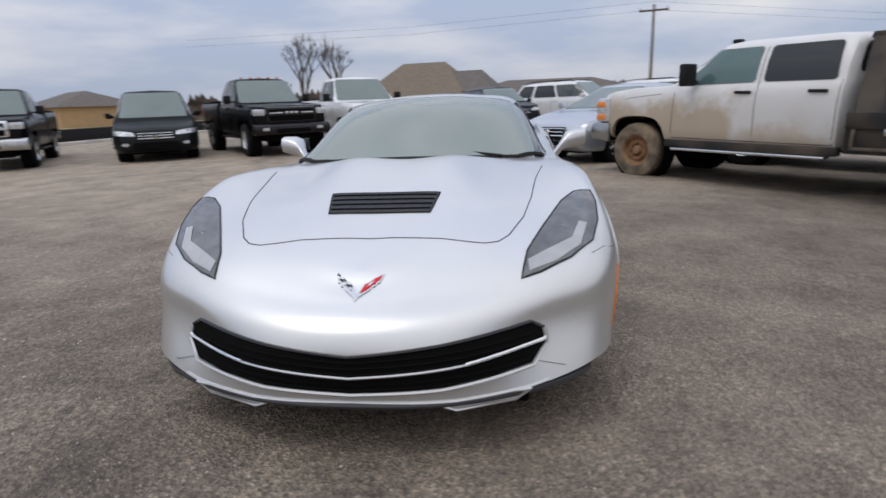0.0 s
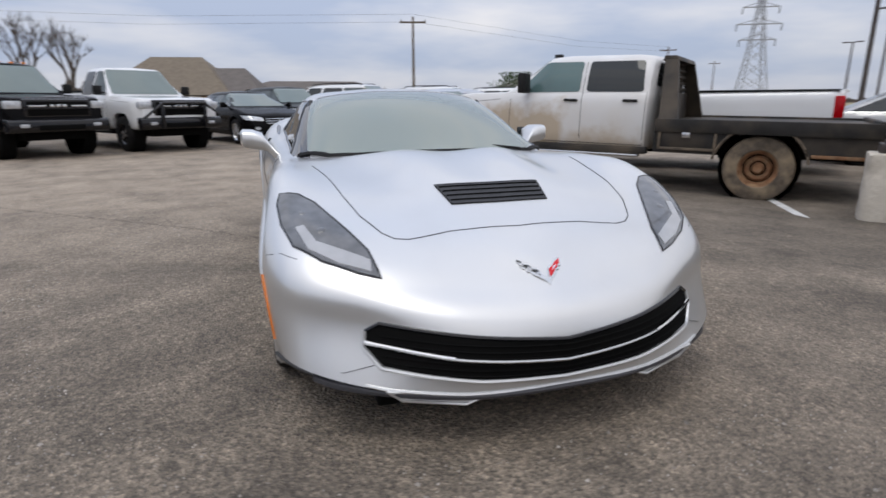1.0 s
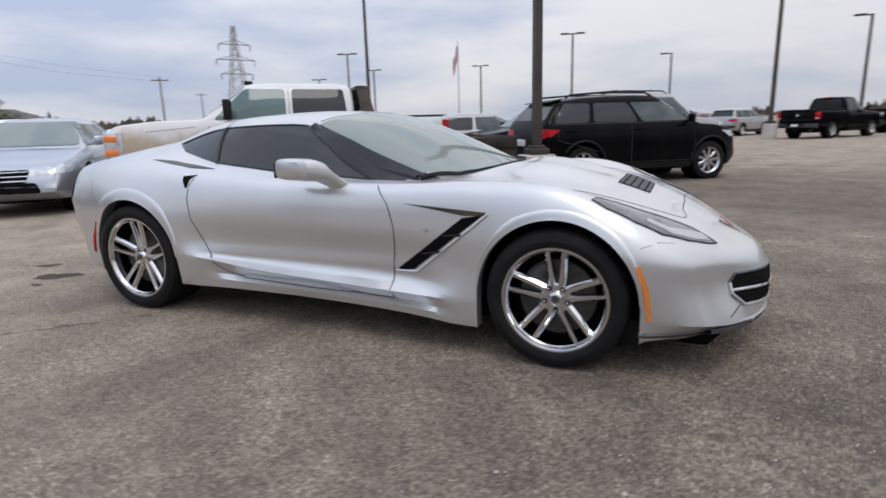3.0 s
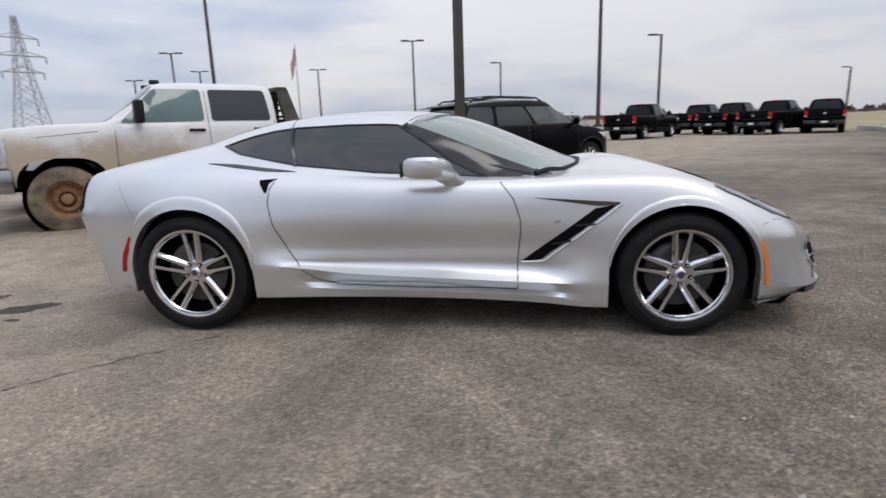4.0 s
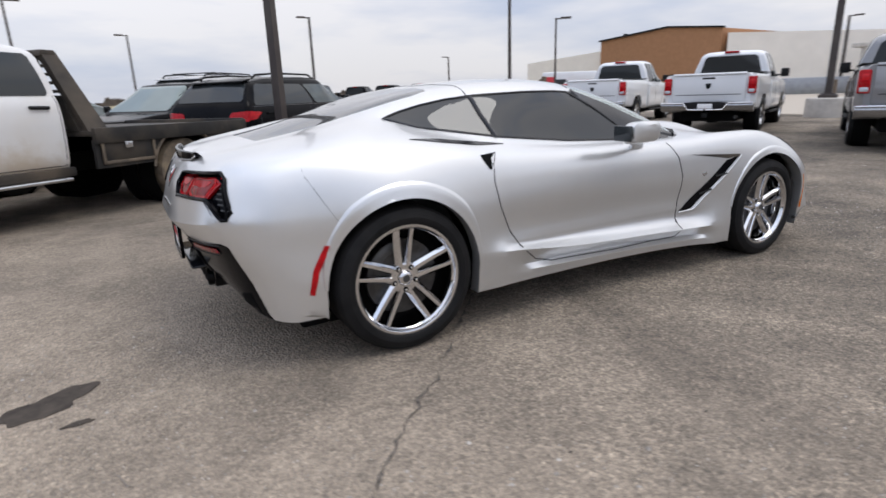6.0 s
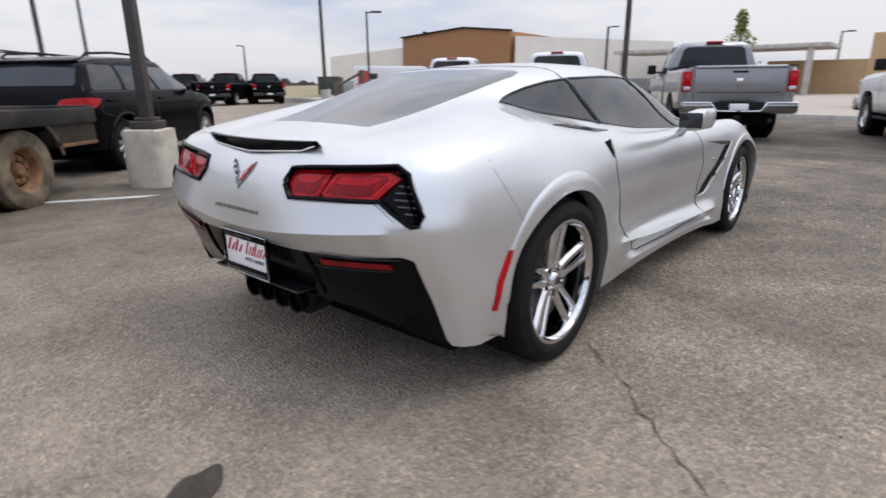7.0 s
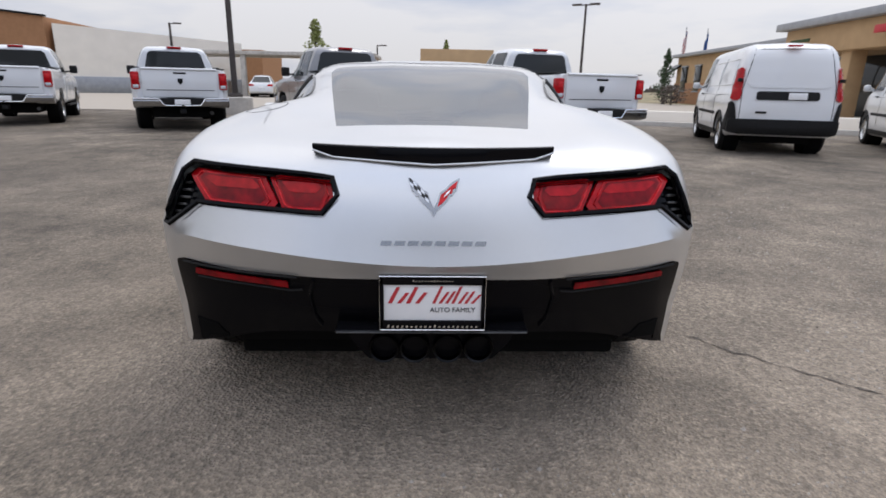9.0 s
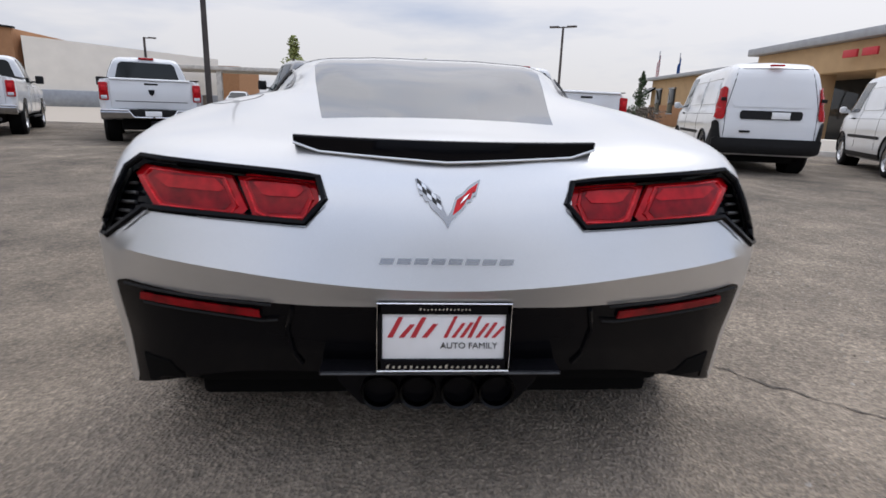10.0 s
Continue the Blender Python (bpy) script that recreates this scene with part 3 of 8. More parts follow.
SIDE_GLASS = [(-1.255, 1.048), (-1.16, 1.078), (-1.055, 1.104), (-.92, 1.128), (-.76, 1.144), (-.46, 1.152), (-.25, 1.150), (-.155, 1.143), (0, 1.05), (.15, .945), (.30, .872), (.36, .852), (.10, .868), (-.275, .890), (-.717, .938), (-1.12, 1.003)]
SCREEN = [(1.0, -.05), (.925, .05), (.87, .36), (.78, .56), (.62, .685), (.30, .655), (0, .605), (-.085, .575), (-.035, .42), (.015, .25), (.045, .05), (.04, -.05)]
BUMPER = [(-.05, .566), (.30, .566), (.56, .576), (.752, .600), (.775, .585), (.79, .42), (.806, .27), (.806, .10), (-.05, .10)]
TL = [(y, z + .012) for y, z in [(.268, .795), (.285, .840), (.36, .847), (.695, .868), (.735, .842), (.795, .718), (.793, .690), (.775, .688), (.672, .762), (.31, .746)]]
HATCH = [(-.90, -.05), (-.905, .15), (-.93, .32), (-.965, .435), (-1.05, .448), (-1.31, .408), (-1.6, .358), (-1.83, .318), (-1.85, .15), (-1.855, -.05)]


def inside(poly, x, y):
    hit, k = False, len(poly)
    for a in range(k):
        (x1, y1), (x2, y2) = poly[a], poly[(a + 1) % k]
        if (y1 > y) != (y2 > y) and x < (x2 - x1) * (y - y1) / (y2 - y1) + x1:
            hit = not hit
    return hit


def nearest(poly, p):
    best = None
    for a in range(len(poly)):
        u, w = Vector(poly[a]), Vector(poly[(a + 1) % len(poly)])
        t = max(0.0, min(1.0, (p - u).dot(w - u) / max(1e-9, (w - u).length_squared)))
        q = u.lerp(w, t)
        if best is None or (q - p).length < (best - p).length:
            best = q
    return best


whole = shell(lambda u, v: True, "silver", "", None)
TREE = BVHTree.FromBMesh(whole)
whole.free()
kinds = {}
for i in range(NU):
    for j in range(NV):
        c = (ribs[i][j] + ribs[i + 1][j] + ribs[i + 1][j + 1] + ribs[i][j + 1]) / 4
        k = "body"
        if c.y > .45 and c.z > .84 and inside(SIDE_GLASS, c.x, c.z):
            k = "side"
        elif c.z > .84 and inside(SCREEN, c.x, c.y):
            k = "screen"
        elif c.z > .84 and inside(HATCH, c.x, c.y):
            k = "hatch"
        elif c.x < -1.8 and c.z < .62 and inside(BUMPER, c.y, c.z):
            k = "bumper"
        elif c.x < -1.9 and inside(TL, c.y, c.z):
            k = "lamp"
        elif (.30 < c.x < .68 and c.y > .60 and c.z > .852) or -.135 < c.x < .66 and .52 < c.y and (.885 if c.x < .25 else .868) < c.z < 1.146:
            k = "pillar"
        kinds[i, j] = k
for i in range(NU + 1):
    for j in range(NV + 1):
        near = {kinds[a, b].replace("pillar", "body") for a in (i - 1, i) for b in (j - 1, j) if (a, b) in kinds}
        if len(near) == 2 and "body" in near:
            k = (near - {"body"}).pop()
            p = ribs[i][j]
            if k == "side":
                q = nearest(SIDE_GLASS, Vector((p.x, p.z)))
                hit, _, _, _ = TREE.ray_cast(Vector((q.x, 3, q.y)), Vector((0, -1, 0)))
            elif k in ("bumper", "lamp"):
                q = nearest(BUMPER if k == "bumper" else TL, Vector((p.y, p.z)))
                q.x = max(0.0, q.x) if i < NU else 0.0
                hit, _, _, _ = TREE.ray_cast(Vector((-4, q.x + 1e-5, q.y)), Vector((1, 0, 0)))
            else:
                q = nearest(SCREEN if k == "screen" else HATCH, Vector((p.x, p.y)))
                q.y = max(0.0, q.y) if j < NV else 0.0
                hit, _, _, _ = TREE.ray_cast(Vector((q.x, q.y + 1e-5, 3)), Vector((0, 0, -1)))
            if hit is not None and (hit - p).length < .09:
                ribs[i][j] = hit


def of_kind(k):
    return lambda u, v: kinds[int(u * SUB_U), int(v * SUB_V)] == k


car = thing("sports_coupe", "silver metallic two-door sports coupe parked on asphalt", "car")
body = shell(of_kind("body"), "silver", "body_shell", car, arches=True)
lower = shell(of_kind("bumper"), "satin_black", "lower_bumper", car, "gloss black lower bumper")
for s in (1, -1):
    half = shell(of_kind("pillar"), "", "", None)
    bmesh.ops.delete(half, geom=[f for f in half.faces if f.calc_center_median().y * s < 0], context="FACES")
    part("pillar_cover", half, "gloss_black", car)
panes = [shell(of_kind("screen"), "glass_screen", "windscreen", car, "pale green windscreen glass"), shell(of_kind("hatch"), "glass_rear", "rear_window", car, "grey reflecting hatch glass")]
for s in (1, -1):
    half = shell(of_kind("side"), "", "", None)
    bmesh.ops.delete(half, geom=[f for f in half.faces if f.calc_center_median().y * s < 0], context="FACES")
    panes.append(part("side_window", half, "glass_side", car, "dark tinted side glass"))
for p in panes:
    p.visible_shadow = False
# gloss black trims: A-pillars, window edge, door pillar
for s in (1, -1):
    part("window_trim", outline(SIDE_GLASS, "y", s, TREE, .0, .007), "gloss_black", car)
    part("screen_pillar", tube([Vector((x, s * y, z)) for x, y, z in ((.60, .715, .852), (.34, .69, .905), (.10, .645, .998), (-.05, .605, 1.085), (-.12, .585, 1.138))], .026, 10), "gloss_black", car, "gloss black windscreen pillar")
    part("window_pillar", outline([(-.735, .935), (-.775, 1.05), (-.79, 1.14)], "y", s, TREE, .0, .012, False), "gloss_black", car)

# cabin behind the glass
tub = bmesh.new()
tv = [tub.verts.new(q) for q in ((-1.85, -.66, .40), (.80, -.66, .30), (.80, .66, .30), (-1.85, .66, .40), (-1.85, -.70, .84), (.80, -.70, .80), (.80, .70, .80), (-1.85, .70, .84))]
for f in ((0, 1, 2, 3), (0, 4, 5, 1), (1, 5, 6, 2), (2, 6, 7, 3), (3, 7, 4, 0)):
    tub.faces.new([tv[q] for q in f])
part("cabin_tub", tub, "interior", car, smooth=False)
part("dashboard", prism([(.35, .60), (.42, .80), (.60, .84), (.90, .82), (.90, .55)], "y", -.66, .66, .03), "dash", car, "grey dashboard")
part("cargo_floor", box(-1.86, -.95, -.60, .60, .78, .82, .02), "interior", car)
part("bulkhead", prism([(-.95, .40), (-.80, .40), (-.86, .92), (-.95, .92)], "y", -.62, .62, .03), "interior", car)
for s in (1, -1):
    seat = part("seat", prism([(-.42, .42), (-.05, .50), (.0, .60), (-.36, .58), (-.62, 1.0), (-.72, .98), (-.58, .50)], "y", s * .17, s * .58, .04), "interior", car, "dark leather bucket seat")
    part("headrest", prism([(-.62, .97), (-.68, 1.08), (-.74, 1.08), (-.73, .96)], "y", s * .26, s * .49, .03), "interior", seat)
part("steering_wheel", moved(lathe([(.17 + .014 * math.cos(a), .014 * math.sin(a)) for a in (2 * math.pi * q / 8 for q in range(8))], 24, True), pose(.18, .37, .80, 0, 0, 90) @ Matrix.Rotation(radians(25), 4, "X")), "interior", car)


def side_line(pts, r=.0035, lift=-.001, closed=False, material="seam", name="panel_gap", sides=(1, -1)):
    for s in sides:
        part(name, outline(pts, "y", s, TREE, lift, r, closed), material, car)


def side_patch(pts, material, name, lift=.003, thick=.012, sides=(1, -1), label="", step=.03):
    for s in sides:
        part(name, draped(pts, "y", s, TREE, lift, step, thick), material, car, label)


def arch_lip(cx, cz, rad, a0, a1, wide):
    for s in (1, -1):
        rows = []
        for k in range(41):
            a = radians(a0 + (a1 - a0) * k / 40)
            ww = wide * min(1, .15 + k / 12, .15 + (40 - k) / 14)
            row = []
            for r, lift, inn in ((rad - .005, .002, .05), (rad - .004, .003, 0), (rad + ww * .5, .0045, 0), (rad + ww * .9, .0065, 0), (rad + ww, .005, 0), (rad + ww * 1.3, -.003, 0)):
                hit, nrm, _, _ = TREE.ray_cast(Vector((cx + r * math.cos(a), s * 3, cz + r * math.sin(a))), Vector((0, -s, 0)))
                if hit is None:
                    continue
                row.append(hit + Vector((0, s * (lift - inn), 0)))
            if len(row) == 6:
                rows.append(row)
        g, _ = mesh_grid(rows)
        bmesh.ops.recalc_face_normals(g, faces=g.faces[:])
        part("arch_lip", g, "silver", car)


arch_lip(1.368, .335, .374, 2, 172, .036)
arch_lip(-1.345, .35, .378, 4, 178, .058)

# door, bumper and hood gaps
side_line([(.43, .83), (.50, .74), (.535, .63), (.535, .55), (.52, .42), (.52, .25)])
side_line([(.52, .25), (-.015, .258), (-.48, .275), (-.60, .31), (-.68, .37), (-.76, .48), (-.83, .62), (-.855, .74), (-.845, .82), (-.81, .875)])
side_line([(1.73, .60), (1.80, .62), (1.86, .61)], .002)
side_line([(-1.64, .64), (-1.70, .74), (-1.76, .85), (-1.77, .90)], .0016)
for s in (1, -1):
    pts = [(1.05, s * .70), (1.3, s * .655), (1.55, s * .625), (1.72, s * .588), (1.845, s * .53), (1.885, s * .490), (1.898, s * .44), (1.892, s * .38), (1.878, s * .28), (1.88, s * .10), (1.885, 0)]
    part("hood_gap", outline(pts, "z", 1, TREE, -.001, .0030, False), "seam", car)

# fender vents, badges, markers, handles
VENT = [(1.03, .712), (.92, .692), (.545, .408), (.56, .400), (.645, .415), (.97, .665)]
side_patch(VENT, "satin_black", "fender_vent", .004, .02, label="black slanted fender vent")
side_patch([(.60, .749), (1.045, .722), (1.03, .708), (.93, .703)], "steel_black", "fender_vent_blade", .004, .012)
side_line([(.54, .400), (.66, .405), (.99, .665), (1.05, .715)], .006, .004, material="silver", name="fender_vent_lip")
side_line([(.70, .50), (.80, .52)], .006, .006, material="plastic", name="vent_fin")
side_line([(.82, .60), (.92, .61)], .006, .006, material="plastic", name="vent_fin")
side_patch([(.705, .628), (.74, .634), (.75, .622), (.72, .610)], "alloy", "fender_badge", .005, .006)
side_patch([(1.710, .525), (1.731, .528), (1.767, .43), (1.786, .29), (1.770, .286), (1.749, .42)], "amber", "side_marker", .006, .01, label="orange side marker")
side_patch([(-1.690, .560), (-1.716, .562), (-1.772, .46), (-1.795, .355), (-1.774, .350), (-1.748, .45)], "red_lens", "side_marker", .006, .01, label="red rear side marker")
# no hollow here: a near-black patch paints the shade of the handle pocket
side_patch([(-.815, .872), (-.905, .868), (-.90, .845), (-.872, .80), (-.86, .80), (-.85, .85)], "void", "door_handle_recess", .003, .01)
for s in (1, -1):
    slit = [(-.72, .785), (-.9, .797), (-1.08, .79), (-1.24, .775), (-1.08, .755), (-.9, .765)]
    part("quarter_intake", draped([(x, s * y) for x, y in slit][::s], "z", 1, TREE, .003, .04, .01), "gloss_black", car)

# head lamps
LAMP = [(2.03, .572), (1.99, .645), (1.91, .755), (1.81, .845), (1.70, .878), (1.58, .885), (1.515, .872), (1.535, .80), (1.60, .745), (1.786, .656), (1.92, .595)]
for s in (1, -1):
    lamp = [(x, s * y) for x, y in LAMP][::s]
    head = part("head_lamp", draped(lamp, "z", 1, TREE, .003, .03, .012), "lamp_smoke", car, "smoked head lamp")
    part("lamp_surround", outline(lamp, "z", 1, TREE, .002, .0042), "gloss_black", head)
    drl = [(2.0, .60), (1.94, .70), (1.85, .795), (1.74, .83), (1.74, .80), (1.83, .765), (1.88, .70), (1.96, .595)]
    part("light_guide", draped([(x, s * y) for x, y in drl][::s], "z", 1, TREE, .006, .03, .006), "drl_lens", head)
    for cx, cy, r in ((1.78, .74, .042), (1.67, .80, .034)):
        bm = bmesh.new()
        hit, nrm, _, _ = TREE.ray_cast(Vector((cx, s * cy, 3)), Vector((0, 0, -1)))
        bmesh.ops.create_uvsphere(bm, u_segments=14, v_segments=8, radius=r, matrix=Matrix.Translation(hit - nrm * (r * .82)))
        part("projector", bm, "lamp_smoke", head)

# hood vent with louvres
HV = [(1.555, .238), (1.555, -.238), (1.712, -.212), (1.712, .212)]
vent = part("hood_vent", draped(HV, "z", 1, TREE, .003, .04, .01), "vent_grey", car, "black louvred hood vent")
part("vent_rim", outline(HV, "z", 1, TREE, .001, .004), "plastic", vent)
for k in range(4):
    x = 1.578 + .036 * k
    h = .230 - .025 * (x - 1.555) / .157
    part("louvre", outline([(x, -h), (x, h)], "z", 1, TREE, .004, .004, False), "void", vent)

# grille
GR = [(-.645, .405), (-.60, .434), (-.30, .404), (0, .380), (.30, .404), (.60, .434), (.645, .405), (.655, .355), (.605, .296), (.30, .260), (0, .245), (-.30, .260), (-.605, .296), (-.655, .355)]
grille = part("grille", draped(GR, "x", 1, TREE, .004, .05, .02), "void", car, "wide black mesh grille")
part("grille_frame", outline([(y, z) for y, z in GR][6:14] + [GR[0]], "x", 1, TREE, .006, .008, False), "silver", grille)
part("grille_lip", outline(GR[:7], "x", 1, TREE, .004, .007, False), "gloss_black", grille)
part("grille_bar", outline([(-.645, .368), (-.40, .340), (0, .312), (.40, .340), (.645, .368)], "x", 1, TREE, .010, .0058, False), "alloy", grille)
for s in (1, -1):
    part("grille_bar_tip", outline([(s * .645, .372), (s * .52, .358), (s * .38, .342)], "x", 1, TREE, .012, .0062, False), "chrome", grille)
for k in range(6):
    z = .262 + .020 * k
    pts = [(y, z + .055 * abs(y)) for y in (-.60, -.30, 0, .30, .60)]
    part("grille_slat", outline(pts, "x", 1, TREE, .006, .003, False, 4), "void", grille)

# crossed-flag emblems as plain shapes
def emblem(x_sign, c, yw, h, axis, red):
    """Two wings rising from one tip; one checkered, one red."""
    root = None
    def at(u, w, s):
        return (c - w * h, s * u * yw) if axis == "z" else (s * u * yw, c + w * h)
    def lay(name, pts, s, lift, thick, material, parent):
        return part(name, draped([at(u, w, s) for u, w in pts][::s], axis, x_sign, TREE, lift, .02, thick), material, parent)
    for s in (1, -1):
        outer = ((0, -.55), (.10, -.40), (.34, -.22), (.52, -.10), (.60, .02), (.70, .02), (.78, .16), (.86, .16), (1.0, .50), (.78, .42), (.62, .34), (.44, .20), (.24, .12), (.13, -.12), (0, -.30))
        b = lay("emblem" if root is None else "emblem_wing", outer, s, .005, .006, "alloy" if x_sign > 0 else "bumper_chrome", root or car)
        root = root or b
        if s == red:
            lay("emblem_enamel", ((.14, -.26), (.34, -.15), (.50, -.03), (.58, .08), (.68, .09), (.75, .22), (.84, .24), (.92, .42), (.64, .28), (.46, .15), (.27, .06)), s, .0075, .002, "red_pale", root)
            lay("emblem_inlay", ((.36, -.03), (.54, .08), (.66, .20), (.50, .12)), s, .0095, .002, "chrome", root)
        else:
            for i in range(5):
                for j in range(2):
                    u, w = .20 + .15 * i, -.17 + .10 * i + .02 * (i % 2)
                    k = (i + j) % 2
                    u += .015 * j
                    w += .10 * j
                    lay("emblem_check", ((u, w), (u + .13, w + .08), (u + .135, w + .17), (u + .005, w + .09)), s, .0075, .002, "ink" if k else "alloy", root)
emblem(1, 2.105, .088, .105, "z", 1)
emblem(-1, .805, .072, .096, "x", -1)

# front splitter and lip
for s in (1, -1):
    fin = bmesh.new()
    fv = [fin.verts.new(q) for q in ((2.272, s * .28, .206), (2.195, s * .60, .226), (2.11, s * .66, .230), (2.268, s * .35, .180), (2.205, s * .55, .192), (2.06, s * .60, .200), (2.13, s * .30, .180))]
    for f in ((0, 1, 4, 3), (1, 2, 4), (3, 4, 5, 6), (4, 2, 5), (0, 3, 6)):
        fin.faces.new([fv[q] for q in f])
    bmesh.ops.recalc_face_normals(fin, faces=fin.faces[:])
    part("splitter_fin", fin, "silver", car)
    part("fin_edge", tube([(2.276, s * .27, .208), (2.199, s * .60, .229), (2.205, s * .55, .192), (2.270, s * .35, .180), (2.276, s * .27, .208)], .005, 6), "silver", car)
part("chin_edge", outline([(-.66, .240), (-.60, .232), (-.35, .216), (0, .211), (.35, .216), (.60, .232), (.66, .240)], "x", 1, TREE, .002, .006, False), "silver", car)
rows = []
for k in range(45):
    y = -.82 + 1.64 * k / 44
    hit, nrm, _, _ = TREE.ray_cast(Vector((4, y, .245)), Vector((-1, 0, 0)))
    if hit is None:
        continue
    z, u = .203 + .022 * (abs(y) / .82) ** 2, 1 - .5 * abs(y) / .82
    rows.append([Vector((hit.x - .10, y, z + .016)), Vector((hit.x + .008 * u, y, z + .010)), Vector((hit.x + .013 * u, y, z + .002)), Vector((hit.x + .006 * u, y, z - .010)), Vector((hit.x - .10, y, z - .014)), Vector((hit.x - .10, y, z + .016))])
lip, _ = mesh_grid(rows)
bmesh.ops.recalc_face_normals(lip, faces=lip.faces[:])
part("splitter_lip", lip, "lip_grey", car, "dark grey splitter lip under the nose")
# air dam in near-black; its colour also deepens the shade under the nose
part("air_dam", prism([(1.70, .08), (2.02, .075), (2.12, .19), (1.70, .19)], "y", -.60, .60, .01), "void", car)
for s in (1, -1):
    part("air_deflector", prism([(1.64, .105), (1.79, .10), (1.83, .235), (1.66, .24)], "y", s * .60, s * .80, .01), "plastic", car, "black rubber air deflector")
    part("chin_skirt", outline([(1.735, .214), (1.85, .214), (2.0, .221), (2.10, .230)], "y", s, TREE, -.004, .014, False), "iron", car)

# tail lamps
for s in (1, -1):
    tl = [(s * y, z) for y, z in TL][::-s]
    tail = part("tail_lamp", draped(tl, "x", -1, TREE, -.026, .03, -.034), "satin_black", car, "twin red tail lamp in black housing")
    part("lamp_edge", outline(tl, "x", -1, TREE, .001, .0080), "satin_black", tail)
    for quad in ([(.480, .842), (.440, .770), (.460, .750), (.655, .764), (.716, .834), (.696, .856)], [(.281, .797), (.304, .750), (.40, .748), (.428, .760), (.465, .840), (.44, .847), (.294, .837)]):
        q = [(s * y, z + .012) for y, z in quad][::-s]
        lens = part("lens", draped(q, "x", -1, TREE, -.012, .025, .014), "red_lens", tail)
        c = sum((Vector(p) for p in q), Vector((0, 0))) / len(q)
        part("light_ring", outline([tuple(c + (Vector(p) - c) * .84) for p in q], "x", -1, TREE, -.0115, .0032), "red_pale", lens)
        top = [tuple(c + (Vector(p) - c) * .74 + Vector((0, .003))) for p in q]
        part("inner_lens", draped(top, "x", -1, TREE, -.0100, .025, .003), "red_deep", lens)
        cup = [tuple(c + Vector(((p[0] - c.x) * .62, (p[1] - c.y) * .30 + .018))) for p in q]
        part("reflector_cup", draped(cup, "x", -1, TREE, -.0082, .03, .002), "red_lens", lens)
    for k, (y0, y1) in enumerate(((.752, .780), (.728, .772), (.714, .765), (.712, .757), (.716, .748))):
        z = .738 + .021 * k
        part("vent_slat", outline([(s * y1, z - .002), (s * y0, z + .002)], "x", -1, TREE, -.016, .0042, False), "iron", tail)

# rear bumper: black lower face, reflectors, lip, exhaust
for s in (1, -1):
    part("reflector", draped([(s * y, z) for y, z in [(.42, .553), (.70, .575), (.705, .555), (.42, .531)]][::-s], "x", -1, TREE, .009, .04, .006), "red_deep", lower)
    part("bumper_ridge", outline([(s * .39, .568), (s * .55, .576), (s * .74, .592)], "x", -1, TREE, .007, .0035, False), "plastic", lower)
    part("bumper_ridge", outline([(s * .38, .525), (s * .42, .520), (s * .70, .546)], "x", -1, TREE, .007, .003, False), "plastic", lower)
for s in (1, -1):
    part("bumper_fold", outline([(s * .345, .560), (s * .362, .50), (s * .355, .42), (s * .34, .385)], "x", -1, TREE, .003, .006, False), "satin_black", lower)
part("diffuser_lip", box(-2.185, -2.06, -.29, .29, .388, .400, .004), "gloss_black", car)
part("lip_edge", tube([(-2.186, -.285, .394), (-2.187, 0, .394), (-2.186, .285, .394)], .0028, 6), "iron", car)
# near-black boxes close the underside and stand for the shade there
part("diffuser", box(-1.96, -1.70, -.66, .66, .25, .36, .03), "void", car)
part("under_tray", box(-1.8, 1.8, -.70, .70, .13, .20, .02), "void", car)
part("diffuser_surround", prism([(-.285, .392), (.285, .392), (.255, .315), (.20, .252), (-.20, .252), (-.255, .315)], "x", -2.088, -1.98, .012), "satin_black", car, "black exhaust surround under the bumper")
for s in (1, -1):
    part("corner_skirt", prism([(s * .78, .262), (s * .66, .268), (s * .60, .335), (s * .66, .38), (s * .78, .38)], "x", -1.955, -1.88, .01), "satin_black", car)
# flat near-black patch paints the shaded cut-out at each bumper corner
for s in (1, -1):
    part("corner_vent", draped([(s * y, z) for y, z in ((.757, .372), (.689, .358), (.669, .322), (.631, .304), (.726, .271), (.764, .279))], "x", -1, TREE, .003, .03, .008), "void", lower)
for y in (-.150, -.053, .053, .150):
    prof = [(.041, 0), (.0465, -.004), (.048, .004), (.047, .18), (.043, .18), (.040, .05), (.039, .01)]
    pipe = lathe(prof, 28, True)
    part("exhaust_tip", moved(pipe, pose(-2.108, y, .302, 0, 0, -90)), "tip_steel", car, "darkened steel exhaust tip")
    part("exhaust_bore", moved(lathe([(.001, .04), (.041, .04)], 20), pose(-2.108, y, .302, 0, 0, -90)), "void", car)

# spoiler: a dark blade over the tail with a bright edge
rows, edge = [], []
for k in range(25):
    y = -.345 + .69 * k / 24
    u = abs(y) / .345
    d = 1 - u ** 2
    e = min(1, (1 - u) * 6)
    top, low = .940 - .004 * d, .911 - .020 * (1 - u) ** .9
    xo = -2.112 - .040 * d
    low += (1 - e) * .014
    rows.append([Vector((-2.05 - .02 * d, y, .895)), Vector((xo + .016, y, top + .001)), Vector((xo + .002, y, top)), Vector((xo, y, top - .004)), Vector((xo + .005, y, low + .001)), Vector((-2.03, y, .885))])
    edge.append(Vector((xo + .004, y, low - .002)))
spb, _ = mesh_grid(rows)
bmesh.ops.recalc_face_normals(spb, faces=spb.faces[:])
part("spoiler", spb, "satin_black", car, "black ducktail spoiler blade")
part("spoiler_edge", tube(edge, .0032, 6), "silver", car)

